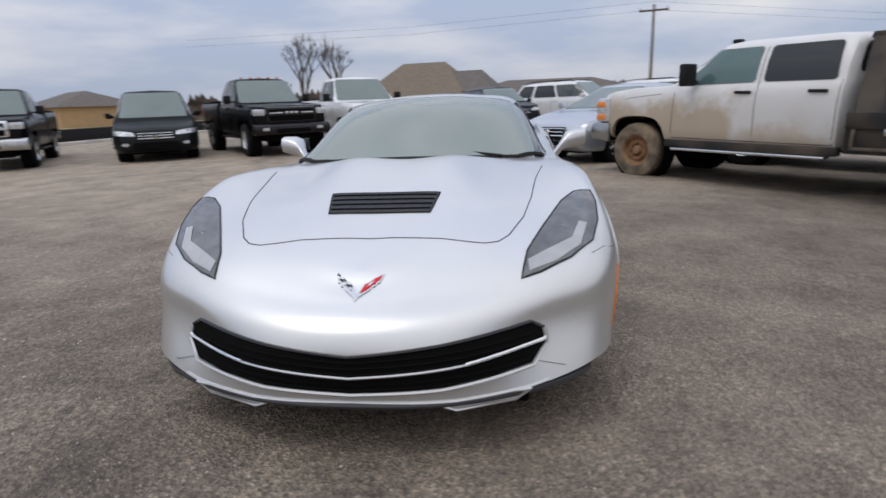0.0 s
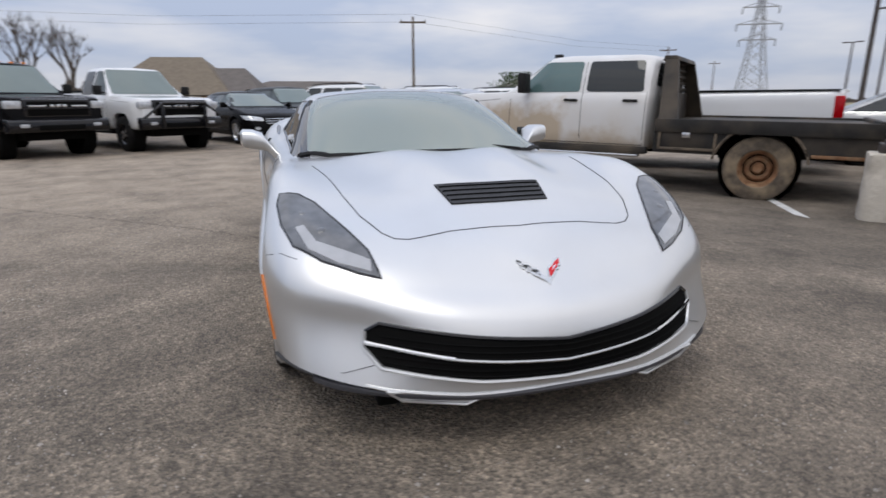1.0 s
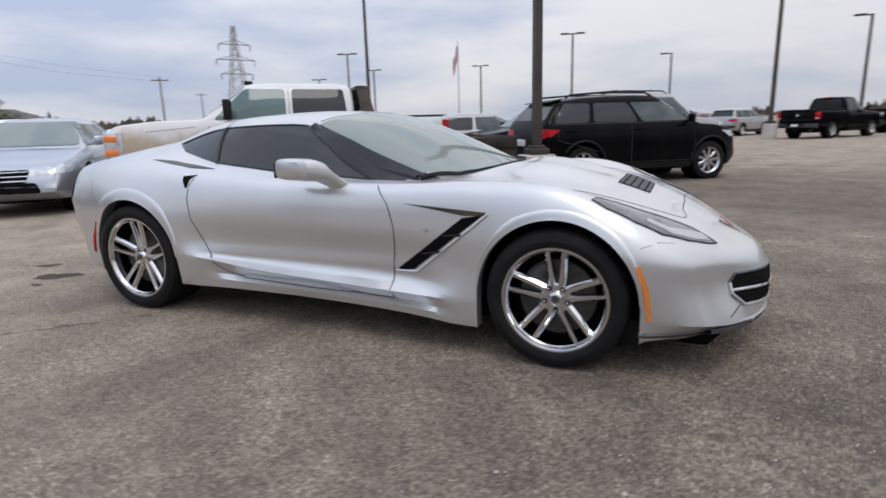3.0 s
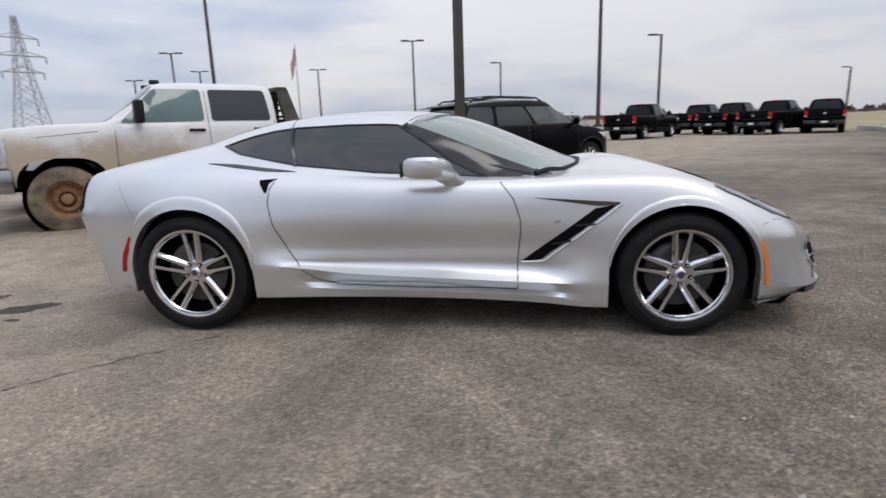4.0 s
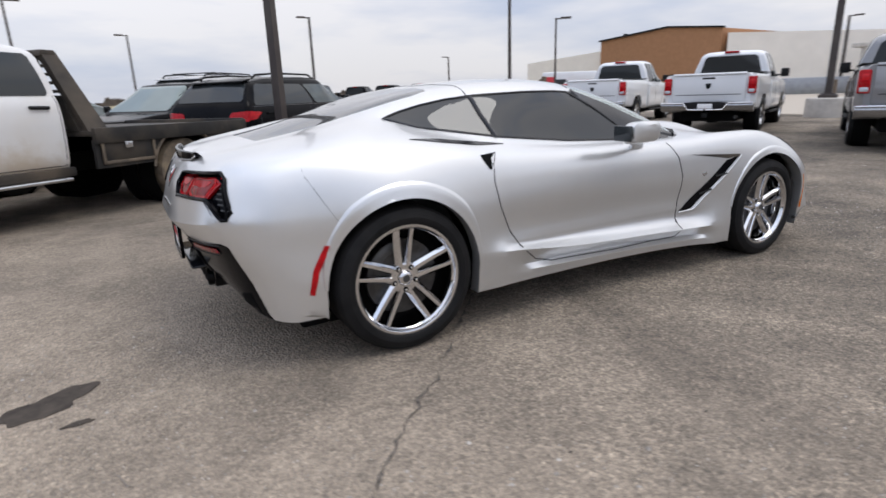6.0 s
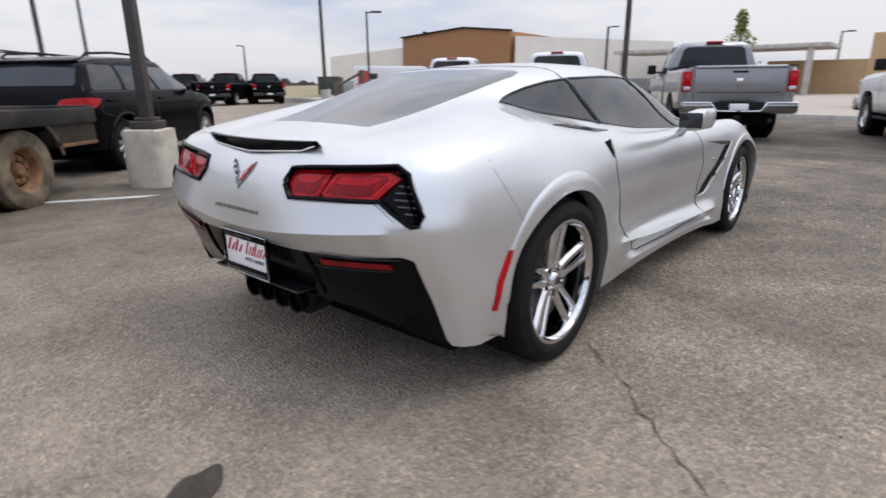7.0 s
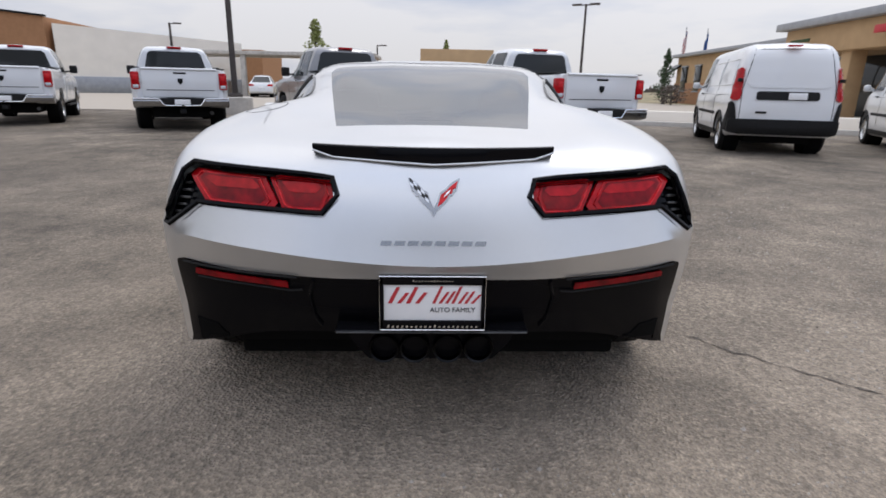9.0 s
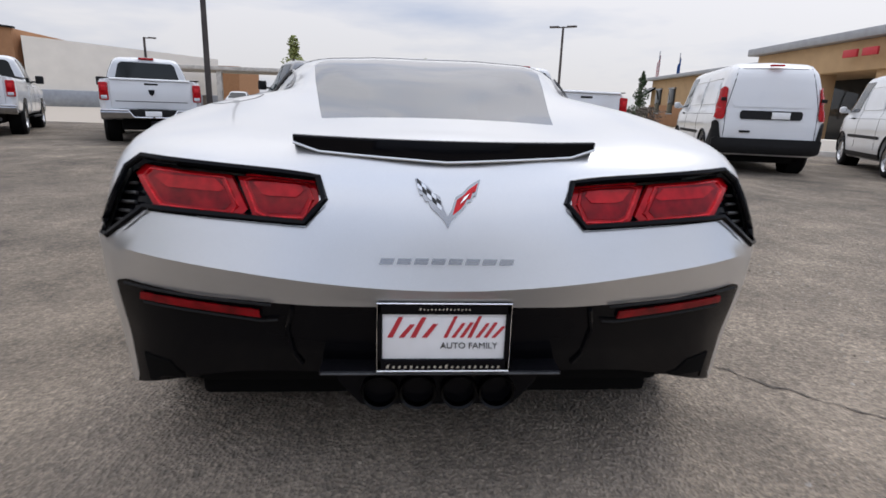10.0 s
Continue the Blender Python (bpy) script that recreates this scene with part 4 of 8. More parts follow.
# raised script on the tail as plain bars
for k in range(8):
    y = .146 - .0375 * k
    part("script_bar", draped([(y - .002, .6875), (y - .031, .6875), (y - .027, .6755), (y + .002, .6755)][::-1], "x", -1, TREE, .005, .04, .006), "bumper_chrome", car)

# plate
plate = part("number_plate", box(-2.196, -2.190, -.145, .145, .43, .57, .002), "plate", car, "white dealer plate with red script")
part("plate_frame", join(box(-2.203, -2.186, -.154, .154, .554, .582, .003), box(-2.203, -2.186, -.154, .154, .414, .444, .003), box(-2.203, -2.186, -.154, -.141, .42, .578, .003), box(-2.203, -2.186, .141, .154, .42, .578, .003)), "satin_black", plate)
part("frame_edge", tube([(-2.203, -.153, .416), (-2.203, .153, .416), (-2.203, .153, .581), (-2.203, -.153, .581)], .0022, 6, True), "chrome", plate)
part("frame_band", join(box(-2.2045, -2.2, -.075, .075, .564, .576), box(-2.2045, -2.2, -.14, .14, .419, .438)), "satin_black", plate)
random.seed(5)
def script_bars(y0, y1, z, h, material, count, slant=.01, x=-2.196):
    bms = []
    w = (y0 - y1) / count
    for k in range(count):
        hh = h * (1.45 if k in (0, count // 2) else random.uniform(.75, 1.05))
        y = y0 - w * (k + .5)
        bms.append(prism([(y + w * .30 + slant, z), (y - w * .16 + slant, z), (y - w * .30 - slant, z + hh), (y + w * .10 - slant, z + hh)], "x", x - .0025, x))
    part("plate_mark", join(*bms), material, plate)
script_bars(.125, .02, .497, .034, "red_ink", 4)
script_bars(-.005, -.135, .497, .036, "red_ink", 7)
script_bars(.135, -.135, .4245, .006, "alloy", 20, .0, -2.2035)
script_bars(.06, -.06, .566, .004, "alloy", 14, .0, -2.2035)
txt = bpy.data.curves.new("plate_text", "FONT")
txt.body, txt.size, txt.extrude, txt.align_x = "AUTO FAMILY", .021, .0006, "RIGHT"
to = new("plate_text", txt)
txt.materials.append(M["ink"])
to.matrix_world = Matrix(((0, 0, -1, -2.1975), (-1, 0, 0, -.125), (0, 1, 0, .470), (0, 0, 0, 1)))
dg = bpy.context.evaluated_depsgraph_get()
tm = bpy.data.meshes.new_from_object(to.evaluated_get(dg))
tm.transform(to.matrix_world)
bpy.data.objects.remove(to)
tob = new("plate_text", tm)
tob.parent = plate

plate.location = (-.013, 0, 0)

# mirrors
for s in (1, -1):
    rows = []
    for k in range(9):
        a = k / 8
        w = math.sin(math.pi * min(1, .12 + a * .88) ** .8) * .5 + .5
        rows.append((a, w))
    ring = []
    for a, hw, zc, hz, cx in ((0, .055, .932, .034, .05), (.08, .100, .928, .054, .04), (.40, .115, .920, .060, .045), (.70, .105, .908, .052, .075), (.86, .065, .884, .034, .125), (1.02, .045, .850, .032, .17), (1.2, .06, .815, .03, .19)):
        y = 1.045 - .185 * a
        ring.append([Vector((cx + hw * math.copysign(abs(math.cos(q)) ** .55, math.cos(q)), s * y, zc + hz * math.copysign(abs(math.sin(q)) ** .55, math.sin(q)))) for q in (2 * math.pi * j / 20 for j in range(21))])
    mb, vs = mesh_grid(ring)
    bmesh.ops.remove_doubles(mb, verts=mb.verts[:], dist=1e-4)
    bmesh.ops.holes_fill(mb, edges=[e for e in mb.edges if e.is_boundary])
    bmesh.ops.recalc_face_normals(mb, faces=mb.faces[:])
    mir = part("door_mirror", mb, "silver", car)
    gl = box(-.080, -.066, .905, 1.025, .880, .962, .006)
    if s < 0:
        gl.transform(Matrix.Diagonal((1, -1, 1, 1)))
        bmesh.ops.reverse_faces(gl, faces=gl.faces[:])
    part("mirror_glass", gl, "glass_dark", mir)

# wipers and cowl
part("wiper", tube([(.84, .50, .885), (.72, .10, .925), (.70, -.02, .935)], .007, 6), "plastic", car)
part("wiper", tube([(.86, -.10, .895), (.73, -.42, .90), (.68, -.60, .88)], .007, 6), "plastic", car)
part("cowl", outline([(.62, -.72), (.78, -.58), (.88, -.35), (.93, 0), (.88, .35), (.78, .58), (.62, .72)], "z", 1, TREE, .0, .016, False), "plastic", car, "black wiper cowl")
# antenna trace inside the hatch glass, fuel cap line
part("roof_gap", outline([(-.80, .57), (-.80, .3), (-.80, 0), (-.80, -.3), (-.80, -.57)], "z", 1, TREE, -.001, .003, False), "seam", car)
part("roof_gap", outline([(-.10, .55), (-.02, .3), (.02, 0), (-.02, -.3), (-.10, -.55)], "z", 1, TREE, -.001, .003, False), "seam", car)
cap = [(-1.52 + .09 * math.cos(a), .62 + .075 * math.sin(a)) for a in (2 * math.pi * k / 20 for k in range(20))]
part("fuel_door_gap", outline(cap, "z", 1, TREE, -.0015, .0028), "seam", car)


# wheels
def sport_wheel(x, s, R, rr, w, y_face):
    """Chrome split five-spoke wheel; y_face: the outer face's distance from the middle plane."""
    rim = lathe([(rr + .012, 0), (rr + .014, -.012), (rr + .002, -.018), (rr - .010, -.034), (rr - .016, -w + .03), (rr + .01, -w), (rr + .012, -w + .01), (rr - .004, -w * .5)], 56, False)
    bms = []
    for k in range(5):
        a0 = math.pi / 2 + 2 * math.pi * k / 5
        for d in (1, -1):
            inner, outer = .046, rr - .001
            cs = []
            for t in (0, .1, .22, .36, .52, .68, .84, .95, 1.0):
                r = inner + (outer - inner) * t
                off = d * (.0195 + .020 * t ** .8)
                half = .0205 - .0045 * t ** .7
                y = -.014 - .026 * (1 - t) ** 2 - .010 * math.sin(math.pi * t) - (.014 if t == 1.0 else 0)
                cs.append((r, off, half, y))
            g = bmesh.new()
            rings = []
            for r, off, half, y in cs:
                pts = [(-half, -.040), (-half, -.014), (-half * .62 if d > 0 else -half * .30, -.001), (half * .30 if d > 0 else half * .62, -.001), (half, -.014), (half, -.040)]
                rings.append([g.verts.new((r * math.cos(a0) - (off + p) * math.sin(a0), y + yy, r * math.sin(a0) + (off + p) * math.cos(a0))) for p, yy in pts])
            for i in range(len(rings) - 1):
                for j in range(6):
                    g.faces.new((rings[i][j], rings[i][(j + 1) % 6], rings[i + 1][(j + 1) % 6], rings[i + 1][j]))
            bmesh.ops.recalc_face_normals(g, faces=g.faces[:])
            bms.append(g)
    hub = lathe([(.001, -.026), (.020, -.027), (.030, -.031), (.034, -.037), (.037, -.043), (.062, -.040), (.072, -.044), (.078, -.058), (.078, -.080), (.05, -.085)], 40)
    turn = pose(x, s * y_face, R, 0, 0, 0) @ (Matrix.Identity(4) if s > 0 else Matrix.Rotation(math.pi, 4, "Z"))
    wheel = part("wheel", moved(rim, turn), "wheel_chrome", car, "chrome split five-spoke wheel with low-profile tyre")
    part("rim_lip", moved(lathe([(rr + .013, .004), (rr + .006, .005), (rr - .002, .001), (rr - .006, -.010), (rr - .013, -.018), (rr - .016, -.05)], 64), turn), "wheel_chrome", wheel)
    part("centre_cap", moved(lathe([(.001, -.0245), (.017, -.0248), (.0185, -.027)], 24), turn), "iron", wheel)
    for g in bms:
        part("spoke", moved(g, turn), "wheel_chrome", wheel)
    part("hub", moved(hub, turn), "wheel_chrome", wheel)
    q = R
    tyre = lathe([(rr + .006, -.008), (rr + .012, .006), (rr + .018, .012), (rr + .022, .0145), (rr + .045, .017), (rr + .049, .0145), (q - .035, .013), (q - .030, .0105), (q - .012, .002), (q - .003, -.02), (q, -.05), (q, -w + .05), (q - .003, -w + .02), (q - .03, -w - .008), (rr + .012, -w)], 64)
    part("tyre", moved(tyre, turn), "rubber", wheel)
    tread = join(*[lathe([(q + .0015, yy), (q + .0015, yy - .006)], 48) for yy in (-.07, -.12, -.17)])
    part("tread_groove", moved(tread, turn), "void", wheel)
    part("brake_disc", moved(lathe([(.06, -.075), (.178, -.075), (.178, -.10), (.06, -.10)], 36, True), turn), "disc_steel", wheel)
    # flat near-black disc paints the shade behind the spokes
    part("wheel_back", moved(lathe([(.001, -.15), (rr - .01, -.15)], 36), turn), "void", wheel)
    cal = [(rr * .70 * math.cos(a), rr * .70 * math.sin(a)) for a in (.35 + .18 * k for k in range(7))] + [(rr * .50 * math.cos(a), rr * .50 * math.sin(a)) for a in (1.43 - .18 * k for k in range(7))]
    part("caliper", moved(prism([(p[0], p[1]) for p in cal], "y", -.12, -.072, .006), turn), "iron", wheel)
    for a in (math.pi / 2 + math.pi / 5 + 2 * math.pi * k / 5 for k in range(5)):
        part("nut_recess", moved(lathe([(.001, -.0385), (.0125, -.0385), (.013, -.045)], 14), turn @ pose(.056 * math.cos(a), 0, .056 * math.sin(a))), "void", wheel)
        part("wheel_nut", moved(lathe([(.001, -.030), (.006, -.031), (.0078, -.036), (.008, -.045)], 6), turn @ pose(.056 * math.cos(a), 0, .056 * math.sin(a))), "chrome", wheel)
    # near-black liner; its colour carries the shade inside the arch
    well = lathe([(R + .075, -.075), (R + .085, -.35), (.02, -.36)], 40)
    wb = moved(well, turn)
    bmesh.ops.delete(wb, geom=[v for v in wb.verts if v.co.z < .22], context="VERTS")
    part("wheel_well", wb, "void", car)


for s in (1, -1):
    sport_wheel(1.368, s, .331, .236, .245, .925)
    sport_wheel(-1.345, s, .343, .249, .285, .918)
# cabin floor, dash, seats and wheel behind the glass
# ---- parked vehicles: built once at the origin, facing +x, then set in place ----
def lerp_knots(knots, x):
    xs = [k[0] for k in knots]
    return [float(np.interp(x, xs, [k[n] for k in knots])) for n in range(1, len(knots[0]))]


def hull(knots, wheels, arch_r, wheel_r, step=.06, crown=.03, square=2.0):
    """Lower body from knots (x, half width, bottom, top), ascending in x; rounded shoulders; arches at the wheel stations."""
    x0, x1 = knots[0][0], knots[-1][0]
    n = max(8, int((x1 - x0) / step))
    rows = []
    for i in range(n + 1):
        x = x0 + (x1 - x0) * i / n
        w, zb, zt = lerp_knots(knots, x)
        e = min(x - x0, x1 - x)
        k = 1 - .10 * max(0, 1 - e / .16) ** 2
        w *= k
        h = zt - zb
        prof = [(0, zb), (.5 * w, zb), (.93 * w, zb), (.975 * w, zb + .05 * h)]
        prof += [(w * (.985 + .015 * math.sin(math.pi * t)), zb + h * t) for t in (.14, .24, .34, .44, .54, .64, .74, .82)]
        prof += [(.985 * w, zt - .10 * h), (.965 * w, zt - .045 * h), (.93 * w, zt - .012 * h), (.86 * w, zt), (.5 * w, zt + crown * .8), (0, zt + crown)]
        rows.append([Vector((x, y, z)) for y, z in prof])
    bm, vs = mesh_grid(rows)
    for row, flip in ((vs[0], 1), (vs[-1], 0)):
        bm.faces.new(row[::-1] if flip else row)
    bm = mirror_y(bm)
    bmesh.ops.remove_doubles(bm, verts=bm.verts[:], dist=1e-4)
    bmesh.ops.recalc_face_normals(bm, faces=bm.faces[:])
    wmax = max(k[1] for k in knots)
    for x in wheels:
        cut_arch(bm, x, wheel_r + .02, arch_r, wmax * .72, wheel_r + arch_r + .1, True, square)
    return bm


def road_wheel(parent, x, y, R, rr, w, rim="alloy", tyre="rubber", spokes=6, deep=.03):
    s = 1 if y > 0 else -1
    turn = pose(x, y, R) @ (Matrix.Identity(4) if s > 0 else Matrix.Rotation(math.pi, 4, "Z"))
    bms = [lathe([(rr + .01, 0), (rr - .01, -.015), (rr - .025, -.04), (rr - .03, -w * .8)], 28)]
    for k in range(spokes):
        a = 2 * math.pi * k / spokes + .3
        g = box(.04, rr - .005, -deep - .035, -deep + .005, -.030, .030, .008, 1)
        g.transform(Matrix.Rotation(-a, 4, "Y"))
        bms.append(g)
    if not spokes:
        bms.append(lathe([(rr - .02, -.05), (rr * .78, -deep - .05), (rr * .62, -deep - .01), (rr * .45, -deep - .02), (rr * .40, -deep - .05)], 28))
        bms.append(join(*[moved(lathe([(.001, -deep + .012), (.012, -deep + .012), (.014, -deep - .03)], 6), pose(rr * .52 * math.cos(a), 0, rr * .52 * math.sin(a))) for a in (2 * math.pi * k / 8 for k in range(8))]))
    hub = (lathe([(.001, -deep + .012), (.05, -deep + .012), (.075, -deep - .02), (.08, -deep - .06)], 16))
    wheel = part("wheel", moved(bms[0], turn), rim, parent)
    for k, g in enumerate(bms[1:]):
        part("spoke" if spokes else ("wheel_disc", "wheel_nuts")[k], moved(g, turn), rim, wheel)
    part("hub", moved(hub, turn), rim, wheel)
    part("tyre", moved(lathe([(rr, -.01), (rr + .02, .008), (R - .05, .012), (R - .015, -.002), (R, -.04), (R, -w + .04), (R - .02, -w + .005), (rr, -w)], 36), turn), tyre, wheel)
    # disc and well in near-black hold the shade behind the wheel
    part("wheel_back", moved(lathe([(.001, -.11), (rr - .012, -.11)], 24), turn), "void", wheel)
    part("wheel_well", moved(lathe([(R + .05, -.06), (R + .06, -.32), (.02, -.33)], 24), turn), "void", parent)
    return wheel


def mirror_pair(parent, x, y, z, material="plastic", big=1.0):
    for s in (1, -1):
        m = join(box(x - .05, x + .06, s * (y + .07), s * (y + .07 + .17 * big), z, z + .19 * big, .025), box(x - .02, x + .03, s * (y - .02), s * (y + .09), z + .03, z + .07, .01))
        part("door_mirror", m, material, parent)


def softened(xs, knots, passes=2):
    v = np.interp(xs, [k[0] for k in knots], [k[1] for k in knots])
    for _ in range(passes):
        v[1:-1] = .25 * v[:-2] + .5 * v[1:-1] + .25 * v[2:]
    return v


def car_shell(top, belt, bottom, width, roof_k, h_full, step=.045, passes=2, plan_round=(.30, .30), corner=.17):
    """A rounded closed body lofted along x. top, belt, bottom, width: knots (x, value), ascending in x; roof_k: roof half width as a share."""
    x0, x1 = top[0][0], top[-1][0]
    n = int((x1 - x0) / step)
    xs = np.linspace(x0, x1, n + 1)
    zt, zs, zb, ww = (softened(xs, k, passes) for k in (top, belt, bottom, width))
    rows = []
    for i, x in enumerate(xs):
        w, b, t = float(ww[i]), float(zb[i]), float(zt[i])
        for e, r in ((x - x0, plan_round[0]), (x1 - x, plan_round[1])):
            if e < r:
                w *= 1 - corner * (1 - e / r) ** 2.2
        s = min(float(zs[i]), t - .035)
        h = t - s
        g = min(1.0, max(0.0, (h - .03) / h_full))
        yr = w * (.93 - (.93 - roof_k) * g)
        rr = min(.15, .42 * h)
        d = s - b
        prof = [(0, b), (.55 * w, b), (.90 * w, b + .005), (.955 * w, b + .05 * d), (.985 * w, b + .14 * d), (.996 * w, b + .26 * d), (w, b + .38 * d), (1.002 * w, b + .5 * d), (1.004 * w, b + .62 * d), (1.0 * w, b + .74 * d), (.992 * w, b + .84 * d), (.978 * w, b + .93 * d), (.952 * w, s)]
        y_a, z_a, z_b = .938 * w, s + .04 * h, t - rr
        for q in (.0, .33, .66, 1.0):
            prof.append((y_a + (yr - y_a) * q + .022 * math.sin(math.pi * q) * g, z_a + (z_b - z_a) * q))
        prof += [(yr - .10 * rr - .015, t - .62 * rr), (yr - .42 * rr - .02, t - .28 * rr), (yr - .9 * rr - .03, t - .09 * rr), (.5 * yr, t - .005), (0, t + .012)]
        rows.append([Vector((x, y, z)) for y, z in prof])
    bm, vs = mesh_grid(rows)
    bm.faces.new(vs[0][::-1])
    bm.faces.new(vs[-1])
    bm = mirror_y(bm)
    bmesh.ops.remove_doubles(bm, verts=bm.verts[:], dist=1e-4)
    bmesh.ops.recalc_face_normals(bm, faces=bm.faces[:])
    return bm


def cut_poly(pts, r=.05):
    """Cuts the corners of an outline, for panes and lamps."""
    out, k = [], len(pts)
    for i in range(k):
        a, b, c = (Vector(pts[(i + d) % k]) for d in (-1, 0, 1))
        out += [tuple(b + (a - b).normalized() * min(r, .4 * (a - b).length)), tuple(b + (c - b).normalized() * min(r, .4 * (c - b).length))]
    return out


def on_side(c, name, tree, pts, material, lift=.007, r=.04, thick=.012, sides=(1, -1), label=""):
    return [part(name, draped(cut_poly(pts, r) if r else pts, "y", s, tree, lift, .08, thick), material, c, label) for s in sides]


def on_end(c, name, tree, pts, way, material, lift=.007, r=.04, thick=.012, both=False, label=""):
    out = []
    for s in ((1, -1) if both else (1,)):
        q = [(s * y, z) for y, z in pts]
        out.append(part(name, draped(cut_poly(q, r) if r else q, "x", way, tree, lift, .06, thick), material, c, label))
    return out


def gap_line(c, tree, pts, r=.005, material="seam", name="door_gap", lift=-.001, sides=(1, -1)):
    for s in sides:
        part(name, outline(pts, "y", s, tree, lift, r, False, 5, .08), material, c)


def lean(a, b, z):
    """x at height z on the line between two (x, z) points."""
    return a[0] + (b[0] - a[0]) * (z - a[1]) / (b[1] - a[1])


def ear_mirrors(c, x, y, z, material, big=1.0):
    for s in (1, -1):
        ring = []
        for a, hx, hz, dz, dx in ((0, .03, .035, -.02, 0), (.3, .04, .05, 0, 0), (.42, .075, .085, .015, 0), (.8, .075, .088, .02, -.01), (1.0, .05, .06, .02, -.03)):
            yy = s * (y + .24 * big * a)
            ring.append([Vector((x + dx + hx * big * math.copysign(abs(math.cos(q)) ** .5, math.cos(q)), yy, z + dz + hz * big * math.copysign(abs(math.sin(q)) ** .5, math.sin(q)))) for q in (2 * math.pi * j / 14 for j in range(15))])
        mb, _ = mesh_grid(ring)
        bmesh.ops.remove_doubles(mb, verts=mb.verts[:], dist=1e-4)
        bmesh.ops.holes_fill(mb, edges=[e for e in mb.edges if e.is_boundary])
        bmesh.ops.recalc_face_normals(mb, faces=mb.faces[:])
        m = part("door_mirror", mb, material, c)
        part("mirror_glass", moved(lathe([(.001, 0), (.065 * big, 0)], 14), pose(x - .075 * big, s * (y + .16 * big), z + .015, 0, 0, 90)), "glass_mid", m)


def pickup(paint, label, group="", crew=True, bumper="alloy", trim="plastic", face=True, rim="alloy", tag="", dually=False, lift=0.0):
    """Full-size pickup: 5.85 m long, tail at the rear."""
    c = thing("pickup_truck", label, "pickup truck", group)
    R = .40 + lift * .3
    z = lift
    hw = 1.0
    xr, xf = -1.78, 1.79
    cab_r = -.62 if crew else -.30
    tree, f0, m0 = work_cab(c, paint, cab_r, 2.80, 1.14, .44, 1.24 + z, 1.26 + z, 1.965 + z, hw, .45 + z, xf, R, .47, crew=crew)
    bed = [(-3.02, hw * .985, .60 + z, 1.37 + z), (-2.9, hw, .58 + z, 1.375 + z), (cab_r - .03, hw, .46 + z, 1.36 + z)]
    part("bed", hull(bed, [xr], .47, R, crown=-.015, square=2.8), paint, c)
    # flat near-black slab stands for the shaded inside of the bed
    part("bed_shade_slab", box(-2.90, cab_r - .08, -.80, .80, 1.33 + z, 1.382 + z, .01), "void", c)
    for s in (1, -1):
        part("bed_rail", box(-2.98, cab_r - .04, s * .80, s * .97, 1.375 + z, 1.392 + z, .008), trim, c)
    part("high_brake_lamp", box(cab_r - .012, cab_r + .10, -.17, .17, 1.905 + z, 1.955 + z, .01), "red_lens", c)
    # tailgate and rear end
    gate = part("tailgate", box(-3.06, -3.0, -.78, .78, .75 + z, 1.365 + z, .02), paint, c)
    part("gate_step", prism([(-3.10, 1.355 + z), (-3.05, 1.325 + z), (-3.0, 1.33 + z), (-3.0, 1.392 + z), (-3.085, 1.385 + z)], "y", -.77, .77, .006), paint, gate)
    part("gate_groove", box(-3.064, -3.055, -.70, .70, .90 + z, .915 + z), "seam", gate)
    part("gate_badge", prism([(-.06, 1.16 + z), (.06, 1.16 + z), (.05, 1.08 + z), (0, 1.03 + z), (-.05, 1.08 + z)], "x", -3.075, -3.058, .004), "chrome" if paint != "white" else "charcoal", gate)
    part("gate_handle", box(-3.07, -3.058, -.13, .13, 1.255 + z, 1.292 + z, .006), "plastic", gate)
    for s in (1, -1):
        tl = part("tail_lamp", box(-3.052, -2.90, s * .815, s * .988, .92 + z, 1.29 + z, .025), "red_lens", c)
        part("lamp_inner", box(-3.058, -2.95, s * .85, s * .945, 1.12 + z, 1.23 + z, .01), "red_pale", tl)
        part("reverse_lens", box(-3.058, -2.95, s * .84, s * .96, .945 + z, 1.02 + z, .01), "lamp_clear", tl)
    bp = part("rear_bumper", prism([(-3.06, .52 + z), (-3.22, .56 + z), (-3.24, .68 + z), (-3.20, .735 + z), (-3.02, .735 + z), (-3.02, .52 + z)], "y", -.99, .99, .015), "bumper_chrome" if bumper == "alloy" else bumper, c)
    part("bumper_step", box(-3.235, -3.05, -.30, .30, .732 + z, .745 + z, .003), "plastic", bp)
    for s in (1, -1):
        part("bumper_edge", tube([(-3.225, s * .985, .728 + z), (-3.228, s * .48, .728 + z), (-3.25, s * .37, .58 + z), (-3.25, s * .02, .575 + z)], .016, 8), "chrome" if bumper == "alloy" else bumper, bp)
    part("plate_recess", prism([(-.46, .74 + z), (.46, .74 + z), (.36, .575 + z), (-.36, .575 + z)], "x", -3.246, -3.18, .01), "plastic", bp)
    part("number_plate", box(-3.254, -3.240, -.16, .16, .60 + z, .71 + z, .004), "plate", bp)
    part("hitch", box(-3.20, -2.9, -.06, .06, .40 + z, .50 + z, .01), "plastic", c)
    part("underbody", box(-2.9, 2.55, -.62, .62, .30 + z, .56 + z, .03), "void", c)
    part("exhaust_pipe", tube([(-2.5, -.55, .42 + z), (-3.0, -.62, .40 + z)], .04, 10), "iron", c)
    # front end
    g = part("grille", box(2.68, 2.80, -.66, .66, .76 + z, 1.15 + z, .04), "gloss_black" if bumper != "alloy" else "chrome", c)
    part("grille_mesh", box(2.785, 2.806, -.59, .59, .81 + z, 1.10 + z, .01), "void", g)
    part("grille_bar", box(2.795, 2.822, -.60, .60, .94 + z, .985 + z, .008), "gloss_black" if bumper != "alloy" else "chrome", g)
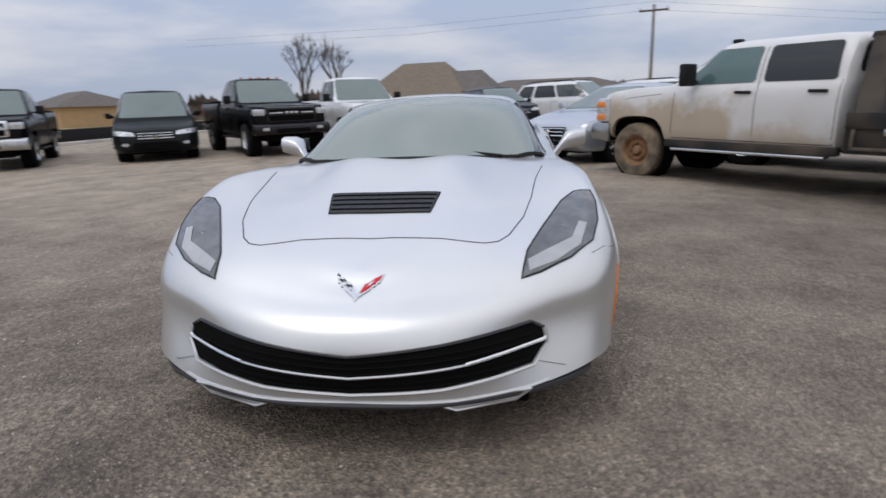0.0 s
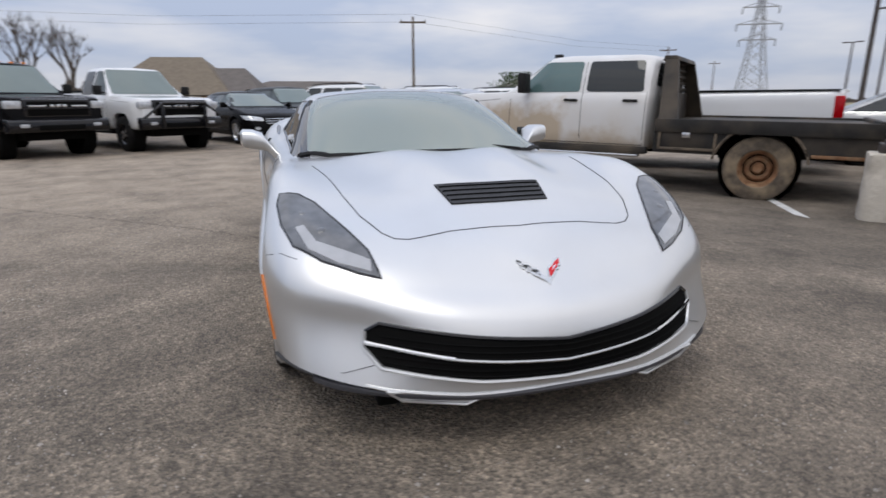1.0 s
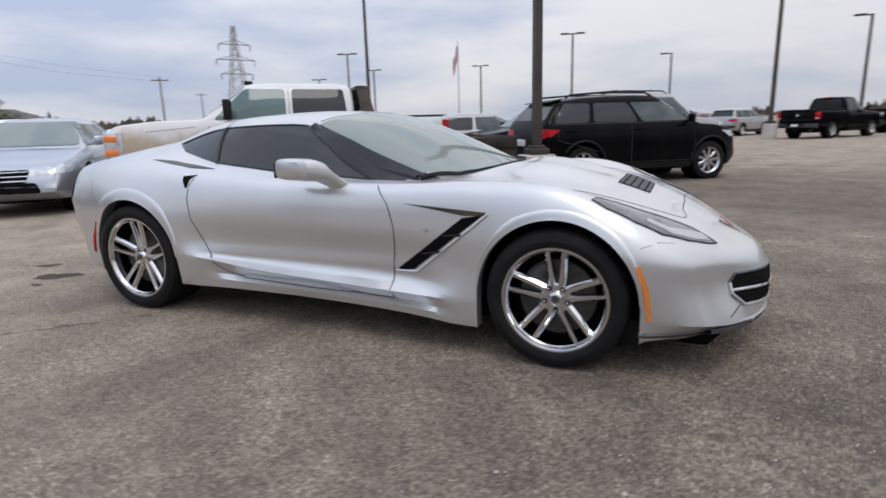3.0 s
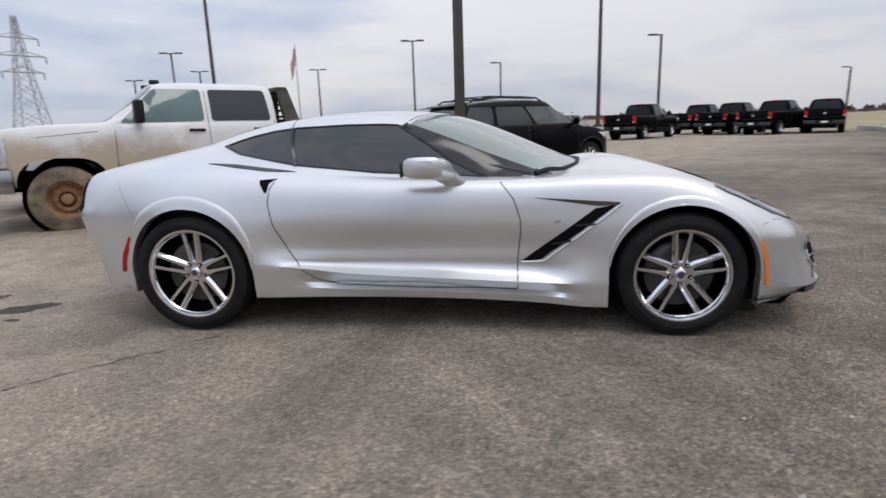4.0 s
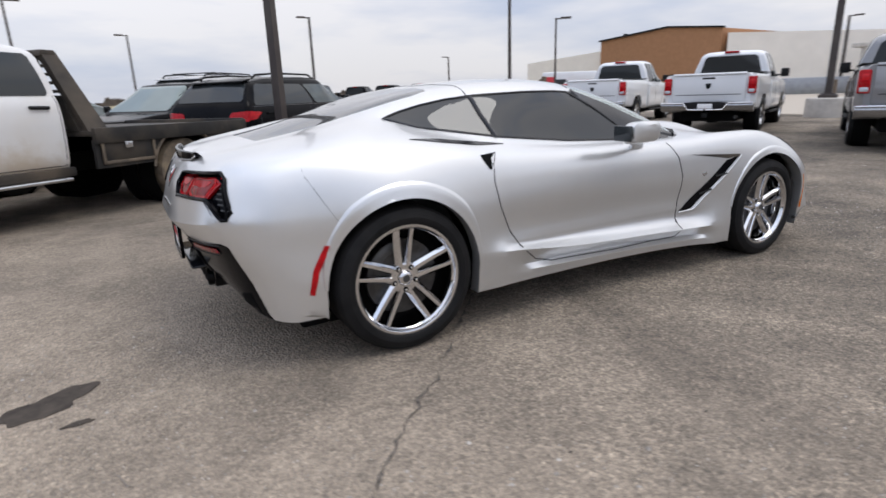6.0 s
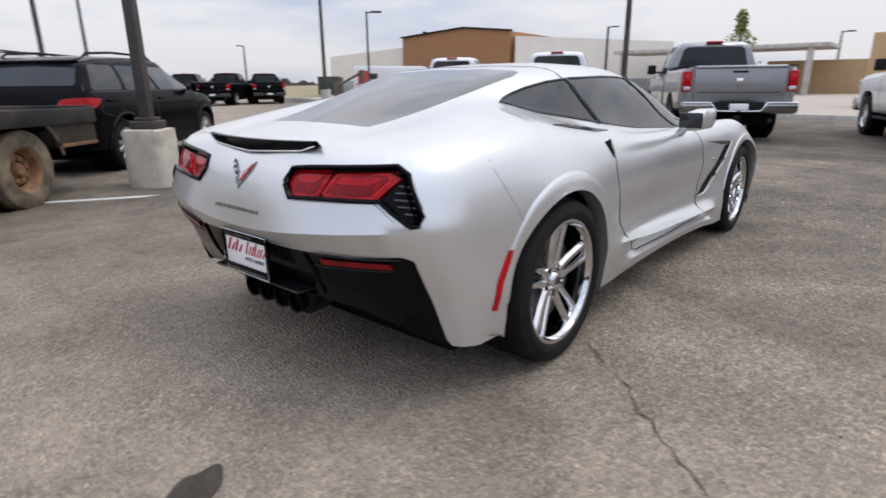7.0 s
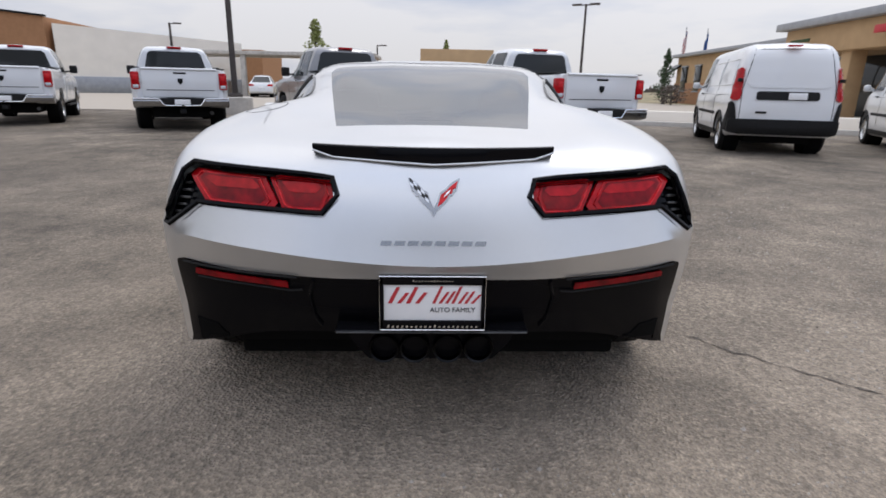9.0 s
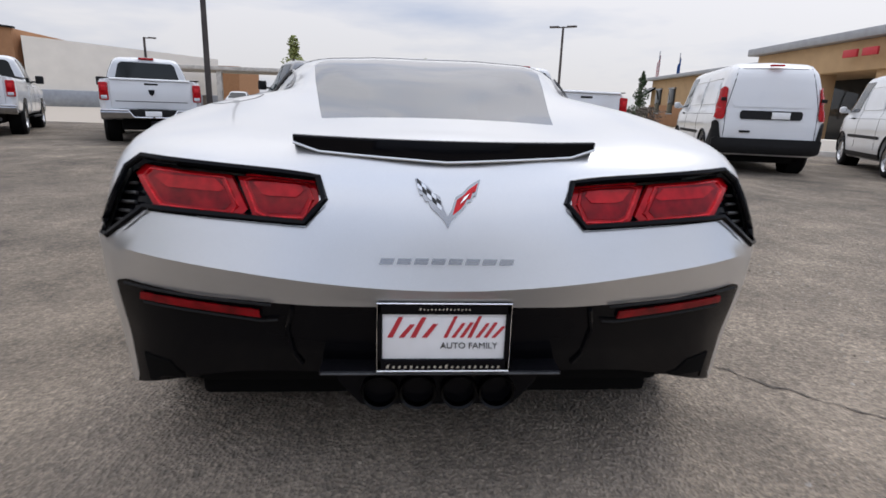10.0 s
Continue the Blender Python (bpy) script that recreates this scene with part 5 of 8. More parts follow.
    for k in range(3):
        part("grille_mark", box(2.818, 2.828, -.17 + .12 * k, -.09 + .12 * k, .985 + z, 1.035 + z, .004), "chrome", g)
    for s in (1, -1):
        part("grille_wing", box(2.812, 2.826, s * .24, s * .56, .99 + z, 1.02 + z, .004), "chrome", g)
    for s in (1, -1):
        part("head_lamp", box(2.58, 2.79, s * .665, s * .95, .95 + z, 1.11 + z, .03), "lamp_clear", c)
        part("fog_lamp", box(2.84, 2.875, s * .62, s * .78, .58 + z, .65 + z, .01), "lamp_clear", c)
    part("front_bumper", prism([(2.62, .46 + z), (2.82, .48 + z), (2.87, .56 + z), (2.86, .70 + z), (2.80, .75 + z), (2.62, .75 + z)], "y", -.98, .98, .02), bumper, c)
    part("bumper_intake", box(2.84, 2.885, -.45, .45, .52 + z, .62 + z, .01), "void", c)
    mirror_pair(c, f0 - .06, hw * .93, 1.28 + z, "plastic", 1.15)
    part("rocker_step", join(box(cab_r + .1, 1.1, .92, 1.02, .38 + z, .43 + z, .01), box(cab_r + .1, 1.1, -1.02, -.92, .38 + z, .43 + z, .01)), "plastic", c)
    for x in (xf, xr):
        for s in (1, -1):
            road_wheel(c, x, s * (.985 if not (dually and x == xr) else 1.06), R, .23, .26, rim)
    return c


def wagon(paint, label, kind="suv", group="", L=4.65, W=1.87, H=1.70, hood=1.05, belt=1.08, wb=2.70, R=.36, rim="alloy", name="", nose=.55, rear_slope=.28, rack=False, glass="glass_dark", trim="plastic", cab_front=.62, bars="chrome"):
    """A closed car: suv, sedan, minivan or panel van by its proportions."""
    c = thing(name or "parked_car", label, {"suv": "car", "sedan": "car", "minivan": "minivan", "van": "van"}[kind], group)
    hw = W / 2
    xf, xr = wb / 2, -wb / 2
    fo, ro = (L - wb) * .47, (L - wb) * .53
    x1, x0 = xf + fo, xr - ro
    a_b = xf - cab_front + .38
    a_t = a_b - (.98 if kind == "sedan" else .80 if kind != "van" else .66)
    hf = hood - nose * (.26 if kind != "suv" else .15)
    front = [(a_b, hood + .02), (xf + .1, hood), (x1 - .20, hf), (x1 - .08, hf - .05), (x1 - .025, hf - .15), (x1, hf - .40)] if kind == "suv" else [(a_b, hood + .02), (xf + .1, hood - .02), (x1 - .28, hf), (x1 - .09, hf - .10), (x1 - .02, hf - .24), (x1, hf - .34)]
    roof = [(a_t, H - .02), (a_t - .45, H)]
    if kind == "sedan":
        r_t, r_b = (x0 + 1.42, H - .05), (x0 + .60, belt + .04)
        back = [(x0, belt - .30), (x0 + .03, belt - .12), (x0 + .10, belt + .0), (x0 + .30, belt + .035), r_b, r_t, (x0 + 1.75, H - .01)]
    elif kind == "van":
        r_t, r_b = (x0 + .16, H - .10), (x0 + .03, belt)
        back = [(x0, belt - .2), (x0 + .02, belt + .3), (x0 + .07, H - .30), r_t, (x0 + .38, H - .01)]
    else:
        r_t, r_b = (x0 + .10 + rear_slope, H - .10), (x0 + .09, belt + .03)
        back = [(x0, belt - .34), (x0 + .025, belt - .14), (x0 + .05, belt), r_b, r_t, (x0 + .60 + rear_slope, H - .035), (x0 + 1.2 + rear_slope, H - .008)]
    top = back + roof[::-1] + front
    bl = [(x0, belt), (xr, belt), (a_b - .3, belt - .03), (a_b + .2, belt - .05), (x1, belt - .10)]
    bt = [(x0, .46), (x0 + .10, .34), (xr, .25), (xf, .22), (x1 - .18, .24), (x1, .36)]
    wd = [(x0, hw * .97), (x0 + .5, hw * .99), (xr, hw), (0, hw * .985), (xf, hw), (x1 - .4, hw * .98), (x1, hw * .90)]
    kr = .70 if kind == "sedan" else .76 if kind != "van" else .80
    bm = car_shell(top, bl, bt, wd, kr, H - belt - .1, passes=2 if kind != "van" else 1, plan_round=(.22 if kind != "sedan" else .35, .55), corner=.16)
    tree = BVHTree.FromBMesh(bm)
    for x in (xf, xr):
        cut_arch(bm, x, R + .02, R + .055, hw * .70, R * 2 + .2)
    part("body", bm, paint, c)
    zw0, zw1 = belt + .035, H - (.155 if kind != "sedan" else .12)
    ws_b, ws_t = (a_b, hood + .02), (a_t, H - .02)
    f0, f1 = lean(ws_b, ws_t, zw0) - .13, lean(ws_b, ws_t, zw1) - .07
    g0, g1 = lean(r_b, r_t, zw0) + .16, lean(r_b, r_t, zw1) + .16
    y_r = hw * kr
    on_end(c, "windscreen", tree, [(-hw * .82, hood + .055), (hw * .82, hood + .055), (y_r * .88, H - .075), (-y_r * .88, H - .075)], 1, "glass_mid")
    if kind == "van":
        p0, p1 = f0 - .80, f1 - .50
        on_side(c, "side_window", tree, [(p0, zw0), (f0, zw0), (f1, zw1), (p1 - .2, zw1)], glass)
        for k in range(2):
            a = x0 + .38 + (p0 - x0 - .55) * k * .5
            b = a + (p0 - x0 - .55) * .5 - .10
            for sd in (1, -1):
                part("side_panel_rib", outline([(a, belt + .08), (b, belt + .08), (b - .02, H - .28), (a + .05, H - .28)], "y", sd, tree, .001, .012, True, 6, .1), paint, c)
            gap_line(c, tree, [(b + .05, .45), (b + .05, H - .22)])
        gap_line(c, tree, [(x0 + .3, belt - .10), (a_b - .5, belt - .10)])
        part("door_frame", outline([(-hw * .80, .62), (hw * .80, .62), (hw * .80, belt), (y_r * .80, H - .12), (-y_r * .80, H - .12), (-hw * .80, belt)], "x", -1, tree, -.001, .007, True, 5, .1), "seam", c)
        for sd in (1, -1):
            part("door_hinge", box(x0 - .015, x0 + .05, sd * (hw - .16), sd * (hw - .08), 1.28, 1.34, .01), "plastic", c)
        on_end(c, "door_panel", tree, [(-.68, 1.18), (.68, 1.18), (.60, H - .20), (-.60, H - .20)], -1, paint, .012, .08, .015)
        on_end(c, "plate_band", tree, [(-.50, .97), (.50, .97), (.50, 1.12), (-.50, 1.12)], -1, "plastic", .015, .03)
        part("number_plate", box(x0 - .035, x0 - .015, -.30, -.01, .985, 1.10, .004), "plate", c)
        part("badge", box(x0 - .020, x0, .30, .48, .74, .775, .006), "plastic", c)
        on_end(c, "tail_lamp", tree, [(hw - .17, .96), (hw - .045, .96), (hw - .13, 1.52), (hw - .20, 1.52)], -1, "red_lens", .03, .03, .08, True)
        on_end(c, "corner_cladding", tree, [(hw - .20, .40), (hw - .03, .40), (hw - .03, .94), (hw - .10, .94)], -1, "plastic", .02, .03, .06, True)
        on_side(c, "side_cladding", tree, [(x0 + .04, .42), (xr - R - .06, .42), (xr - R - .10, .56), (x0 + .10, .92)], "plastic", .010, .02)
        on_side(c, "rub_strip", tree, [(xr + R + .25, .66), (xf - R - .15, .66), (xf - R - .15, .72), (xr + R + .25, .72)], "plastic", .015, .02)
        part("high_brake_lamp", box(x0 + .05, x0 + .16, -.11, .11, H - .085, H - .055, .008), "red_lens", c)
    else:
        if kind == "sedan":
            cuts = [(0, .46), (.50, 1.0)]
        else:
            cuts = [(0, .24), (.275, .60), (.63, 1.0)]
        for q, (u, v) in enumerate(cuts):
            mats = glass if q < len(cuts) - 1 else "glass_front"
            on_side(c, "side_window", tree, [(g0 + (f0 - g0) * u, zw0), (g0 + (f0 - g0) * v, zw0), (g1 + (f1 - g1) * v, zw1), (g1 + (f1 - g1) * u, zw1)], mats)
        for sd in (1, -1):
            part("window_trim", outline([(g0 - .04, zw0 - .02), (f0 + .04, zw0 - .02)], "y", sd, tree, .003, .010, False, 5, .12), "gloss_black" if paint in ("black", "charcoal") else "chrome", c)
        zr0 = belt + (.10 if kind != "sedan" else .07)
        on_end(c, "rear_window", tree, [(-hw * .76, zr0), (hw * .76, zr0), (y_r * .82, H - .12), (-y_r * .82, H - .12)], -1, "glass_dark")
        if kind != "sedan":
            part("spoiler", prism([(r_t[0] - .09, H - .125), (r_t[0] + .10, H - .10), (r_t[0] + .18, H - .055), (r_t[0] - .07, H - .10)], "y", -y_r * .84, y_r * .84, .01), paint, c)
        part("boot_gap", outline([(-hw * .70, .66), (hw * .70, .66), (hw * .74, belt - .02)], "x", -1, tree, -.001, .006, False, 5, .1), "seam", c)
        part("number_plate", box(x0 - .02, x0 + .01, -.16, .16, .74, .86, .004), "plate", c)
        on_end(c, "tail_lamp", tree, [(hw * .50, belt - .20), (hw * .93, belt - .22), (hw * .93, belt - .05), (hw * .55, belt - .07)], -1, "red_lens", .008, .03, .03, True)
        on_side(c, "tail_lamp_side", tree, [(x0 + .06, belt - .20), (x0 + .10, belt - .05), (x0 + .36, belt - .07), (x0 + .20, belt - .18)], "red_lens", .006, .02)
    zl = hf - .20
    on_end(c, "head_lamp", tree, [(hw * .46, zl + .005), (hw * .86, zl + .03), (hw * .86, zl + .15), (hw * .50, zl + .10)], 1, "lamp_clear", .006, .02, .03, True)
    on_side(c, "head_lamp_side", tree, [(x1 - .50, zl + .16), (x1 - .26, zl + .03), (x1 - .16, zl + .04), (x1 - .20, zl + .14)], "lamp_clear", .006, .01)
    g = on_end(c, "grille", tree, [(-hw * .42, zl + .09), (hw * .42, zl + .09), (hw * .36, zl - .10), (-hw * .36, zl - .10)], 1, "void", .006, .03)[0]
    for k in range(3):
        part("grille_bar", outline([(-hw * .40, zl - .06 + .06 * k), (hw * .40, zl - .06 + .06 * k)], "x", 1, tree, .012, .009, False, 5, .12), bars, g)
    part("grille_badge", moved(lathe([(.001, 0), (.05, 0), (.055, -.03)], 16), pose(x1 + .012, 0, zl, 0, 0, -90)), "chrome", g)
    on_end(c, "lower_intake", tree, [(-hw * .56, .36), (hw * .56, .36), (hw * .50, .50), (-hw * .50, .50)], 1, "void", .005, .03)
    on_end(c, "fog_lamp", tree, [(hw * .62, .42), (hw * .76, .42), (hw * .76, .49), (hw * .62, .49)], 1, "lamp_clear", .010, .02, .02, True)
    on_end(c, "rear_bumper", tree, [(-hw * .93, .50 if kind != "van" else .40), (hw * .93, .50 if kind != "van" else .40), (hw * .93, .64), (-hw * .93, .64)], -1, trim if kind != "sedan" else paint, .02 if kind != "van" else .05, .03, .08)
    ear_mirrors(c, f0 - .06, hw * .93, zw0 + .03, paint, .85)
    d1, d2 = f0 + .05, (g0 + f0) / 2 + (.05 if kind == "sedan" else .14)
    if kind != "van":
        gap_line(c, tree, [(d1, zw0 - .02), (d1 + .04, .75), (d1 + .02, .40)])
        gap_line(c, tree, [(d2, zw0 - .02), (d2, .38)])
        gap_line(c, tree, [(g0 + .10, zw0 - .02), (g0 + .05, .85), (xr + R * .9, R + .25)])
        gap_line(c, tree, [(d1 + .02, .40), (xr + R + .1, .40)])
        xs_h = [d2 + .16, g0 + .32]
    else:
        gap_line(c, tree, [(d1, zw0 - .02), (d1 + .04, .75), (d1 + .02, .42)])
        xs_h = [p0 + .14]
    for x in xs_h:
        for sd in (1, -1):
            part("door_handle", outline([(x - .09, belt - .10), (x + .09, belt - .095)], "y", sd, tree, .016, .016, False, 8, .06), paint if kind != "van" else "plastic", c)
    if kind != "sedan":
        on_side(c, "sill", tree, [(xr + R + .06, .29), (xf - R - .06, .27), (xf - R - .06, .37), (xr + R + .06, .38)], trim, .012, .02, .03)
        for x in (xf, xr):
            for sd in (1, -1):
                arc = [(x + (R + .07) * math.cos(radians(k)), R + .02 + (R + .07) * math.sin(radians(k))) for k in range(-5, 186, 10)]
                part("arch_trim", outline(arc, "y", sd, tree, .003, .022, False, 6, .2), trim, c)
    part("underbody", box(x0 + .3, x1 - .3, -hw * .6, hw * .6, .20, .40, .03), "void", c)
    if rack:
        for sd in (1, -1):
            part("roof_rail", tube([(r_t[0] + .2, sd * y_r * .80, H - .06), (r_t[0] + .3, sd * y_r * .80, H + .0), (r_t[0] + .9, sd * y_r * .80, H + .035), (a_t - .25, sd * y_r * .80, H + .025), (a_t - .08, sd * y_r * .80, H - .05)], .018, 8), "plastic", c)
        for x in (r_t[0] + .65, a_t - .65) if rack == "bars" else ():
            part("cross_bar", box(x - .03, x + .03, -y_r * .82, y_r * .82, H + .03, H + .055, .008), "plastic", c)
    for x in (xf, xr):
        for sd in (1, -1):
            road_wheel(c, x, sd * (hw - .03), R, R * .66, .22, rim, spokes=9)
    return c


M["glass_front"] = mat("clear_side_glass", (0.07, 0.085, 0.085), 0.04, 0, 0.4, 2.5, spec=0.5)


def work_cab(c, paint, cab_r, x1, ws_b, ws_t, z_hood, z_belt, H, hw, z_bot, xf, R, arch_r, glass2="glass_dark", glass1="glass_front", crew=True, kr=.77):
    """Cab, hood and fenders of a truck in one rounded shell, with its glass and door gaps."""
    zf = z_hood - .05
    top = [(cab_r, H - .10), (cab_r + .05, H - .03), (cab_r + .25, H), (ws_t - .3, H + .005), (ws_t, H - .02), (ws_b, z_hood + .015), (xf + .1, z_hood), (x1 - .22, zf), (x1 - .09, zf - .03), (x1 - .03, zf - .11), (x1, zf - .42)]
    bl = [(cab_r, z_belt), (ws_b, z_belt - .01), (x1, z_belt - .06)]
    bt = [(cab_r, z_bot), (xf, z_bot), (x1 - .2, z_bot + .02), (x1, z_bot + .08)]
    wd = [(cab_r, hw * .985), (cab_r + .1, hw), (xf, hw), (x1 - .4, hw * .99), (x1, hw * .96)]
    bm = car_shell(top, bl, bt, wd, kr, H - z_belt - .1, passes=1, plan_round=(.06, .45), corner=.10)
    tree = BVHTree.FromBMesh(bm)
    cut_arch(bm, xf, R + .02, arch_r, hw * .70, R + arch_r + .1, True, 3.2)
    part("body", bm, paint, c)
    zw0, zw1 = z_belt + .025, H - .105
    a, b = (ws_b, z_hood + .015), (ws_t, H - .02)
    f0, f1 = lean(a, b, zw0) - .14, lean(a, b, zw1) - .08
    g = cab_r + .12
    m0 = g + (f0 - g) * (.44 if crew else .25)
    m1 = m0
    on_side(c, "side_window", tree, [(g, zw0), (m0 - .04, zw0), (m1 - .04, zw1), (g + .04, zw1)], glass2, .007, .03)
    on_side(c, "side_window", tree, [(m0 + .06, zw0), (f0, zw0 - .02), (f1, zw1), (m1 + .06, zw1)], glass1, .007, .03)
    on_end(c, "windscreen", tree, [(-hw * .84, z_hood + .05), (hw * .84, z_hood + .05), (hw * kr * .88, H - .07), (-hw * kr * .88, H - .07)], 1, "glass_mid")
    on_end(c, "rear_window", tree, [(-hw * .74, z_belt + .10), (hw * .74, z_belt + .10), (hw * kr * .80, H - .13), (-hw * kr * .80, H - .13)], -1, "glass_dark", .004, .06)
    gap_line(c, tree, [(f0 + .06, zw0 - .03), (f0 + .08, z_bot + .08)])
    gap_line(c, tree, [(m0 + .01, H - .11), (m0 + .01, z_bot + .06)])
    gap_line(c, tree, [(g - .05, zw0), (g - .04, z_bot + .06)])
    gap_line(c, tree, [(f0 + .08, z_bot + .07), (g - .04, z_bot + .06)])
    gap_line(c, tree, [(x1 - .55, zf - .10), (ws_b + .1, z_hood - .09)], .004, name="hood_gap")
    for x in (m0 + .17, g + .16):
        for sd in (1, -1):
            part("door_handle", outline([(x - .10, z_belt - .10), (x + .10, z_belt - .095)], "y", sd, tree, .018, .018, False, 8, .06), "plastic" if paint in ("muddy",) else (paint if paint in ("black", "white") else "chrome"), c)
    return tree, f0, m0


def ease(v, a, b):
    u = min(1.0, max(0.0, (v - a) / (b - a)))
    return u * u * (3 - 2 * u)
def lot_z(x, y):
    """Height of the asphalt: a shallow drain hollow round the lamp post, and a gentle fall toward the far rows."""
    hollow = ease(y, 2.0, 5.0) * (1 - ease(y, 11, 16)) * (1 - ease(x, 4, 8)) * ease(x, -12, -7)
    return -.075 * hollow - .006 * min(24.0, max(0.0, y - 10.5))
def place(ob, x, y, heading, pitch=0):
    ob.matrix_world = pose(x, y, lot_z(x, y), 0, pitch, heading)
    return ob


# ---- the flatbed work truck beside the coupe ----
def flatbed():
    c = thing("flatbed_truck", "muddy white crew-cab work truck with black steel flatbed", "truck")
    hw, z, R = 1.0, .06, .41
    xf, xr = 2.10, -2.02
    cab_r = -.62
    tree, f0, m0 = work_cab(c, "muddy", cab_r, 2.87, 1.58, .96, 1.26 + z, 1.26 + z, 1.81 + z, hw, .50 + z, xf, R, .49, "glass_dark", "glass_green", True, .80)
    # dried mud over the lower front door and fender
    for s in (1, -1):
        part("running_board", box(cab_r + .1, 1.45, s * .90, s * 1.06, .46, .50, .015), "alloy", c)
        part("lower_sill", box(cab_r, 1.60, s * .88, s * .995, .50, .60, .02), "steel_black", c)
    mirror_pair(c, f0 - .22, .93, 1.26 + z, "plastic", 1.5)
    for s in (1, -1):
        part("cab_lamp", box(.86, .98, s * .45, s * .55, 1.785 + z, 1.84 + z, .015), "plastic", c)
    # front end
    part("grille", box(2.77, 2.885, -.70, .70, .80 + z, 1.16 + z, .03), "chrome", c)
    for s in (1, -1):
        lamp = part("head_lamp", box(2.62, 2.87, s * .70, s * .985, .76 + z, 1.12 + z, .03), "lamp_clear", c)
        for zz in (.79, .98):
            part("turn_lamp", box(2.69, 2.86, s * .90, s * .998, zz + z, zz + .09 + z, .015), "amber", lamp)
    part("front_bumper", prism([(2.60, .46 + z), (2.93, .48 + z), (2.97, .58 + z), (2.95, .72 + z), (2.90, .75 + z), (2.60, .75 + z)], "y", -1.0, 1.0, .03), "bumper_chrome", c)
    # flatbed deck with headache rack
    dz, d0, d1 = .97, -3.2, -.74
    deck = part("deck", box(d0, d1, -1.17, 1.17, dz - .06, dz, .01), "steel_black", c, "worn black steel deck")
    for s in (1, -1):
        part("side_rail", box(d0, d1, s * 1.15, s * 1.21, dz - .14, dz + .03, .008), "steel_black", deck)
        skirt = [(d1, dz - .10), (d1, .56), (xr + .52, .56)] + [(xr + .52 * math.cos(a), R + .52 * math.sin(a)) for a in (math.radians(k) for k in range(20, 161, 14))] + [(xr - .52, .60), (d0, .60), (d0, dz - .10)]
        part("skirt", prism(skirt, "y", s * 1.13, s * 1.17), "steel_black", deck)
        part("tool_box", box(-1.50, -.82, s * 1.10, s * 1.185, .62, .92, .01), "steel_black", deck, "steel tool box with hasp")
        part("box_frame", join(box(-1.52, -.80, s * 1.18, s * 1.20, .90, .935, .004), box(-1.52, -.80, s * 1.18, s * 1.20, .60, .635, .004), box(-1.52, -1.485, s * 1.18, s * 1.20, .60, .93, .004), box(-.835, -.80, s * 1.18, s * 1.20, .60, .93, .004)), "dust_steel", deck, "dusty angle-iron frame round the tool box")
        part("hasp", box(-1.20, -1.10, s * 1.18, s * 1.205, .76, .84, .006), "alloy", deck)
        arc = [(xr + .54 * math.cos(a), s * 1.175, R + .54 * math.sin(a)) for a in (math.radians(k) for k in range(10, 171, 10))]
        part("arch_trim", tube(arc, .018, 6), "dust_steel", deck)
        part("lower_rail", box(d0, xr - .54, s * 1.14, s * 1.19, .58, .62, .006), "rust", deck)
        plate = bmesh.new()
        pv = [[plate.verts.new((x, s * y, zz)) for x, y in ((x0, y0), (x1, y0), (x1, y0 + .09), (x0, y0 + .09))] for x0, x1, y0, zz in ((d1 - .27, d1 - .02, 1.0, dz), (d1 - .12, d1 + .05, .60, 1.80))]
        plate.faces.new(pv[0])
        plate.faces.new(pv[1])
        for q in range(4):
            plate.faces.new((pv[0][q], pv[0][(q + 1) % 4], pv[1][(q + 1) % 4], pv[1][q]))
        bmesh.ops.recalc_face_normals(plate, faces=plate.faces[:])
        part("rack_side", plate, "steel_black", deck)
    part("rack_top", prism([(d1 - .14, 1.76), (d1 - .10, 1.83), (d1 + .06, 1.83), (d1 + .08, 1.76)], "y", -.70, .70, .012), "steel_black", deck)
    part("rack_plate", prism([(-.98, dz), (.98, dz), (.82, 1.34), (-.82, 1.34)], "x", d1 - .03, d1 + .01), "steel_black", deck)
    for k in range(5):
        zz = 1.38 + .09 * k
        w_ = 1.0 - (zz - dz) / .83 * .40
        part("rack_bar", box(d1 - .01, d1 + .045, -w_, w_, zz, zz + .032, .006), "steel_black", deck)
    for k in range(9):
        y = -.56 + .14 * k
        part("rack_upright", box(d1, d1 + .04, y - .018, y + .018, 1.33, 1.78, .005), "steel_black", deck)
    part("frame", box(-3.4, 2.7, -.50, .50, .50, .72, .02), "void", c)
    part("rear_sill", box(d0 - .03, d0 + .04, -1.15, 1.15, .72, 1.02, .01), "steel_black", deck)
    for s in (1, -1):
        road_wheel(c, xf, s * .97, R, .22, .25, "rust", "dusty_rubber", 0, .02)
        road_wheel(c, xr, s * 1.13, R, .22, .26, "rust", "dusty_rubber", 0, .07)
        road_wheel(c, xr, s * .84, R, .22, .24, "rust", "dusty_rubber", 0, .05)
    return c
M["glass_green"] = mat("clear_green_glass", (0.09, 0.15, 0.15), 0.05, 0, 0.12, 1.5, spec=0.7)


ft = flatbed()
TH = 40.0
front_w = Vector((-4.98, 2.42))
dirv = Vector((-math.cos(radians(TH)), -math.sin(radians(TH))))
ctr = front_w + Vector((math.cos(radians(TH)), math.sin(radians(TH)))) * 2.15 + Vector((-math.sin(radians(TH)), math.cos(radians(TH)))) * .97
place(ft, ctr.x, ctr.y, TH + 180, -.8)

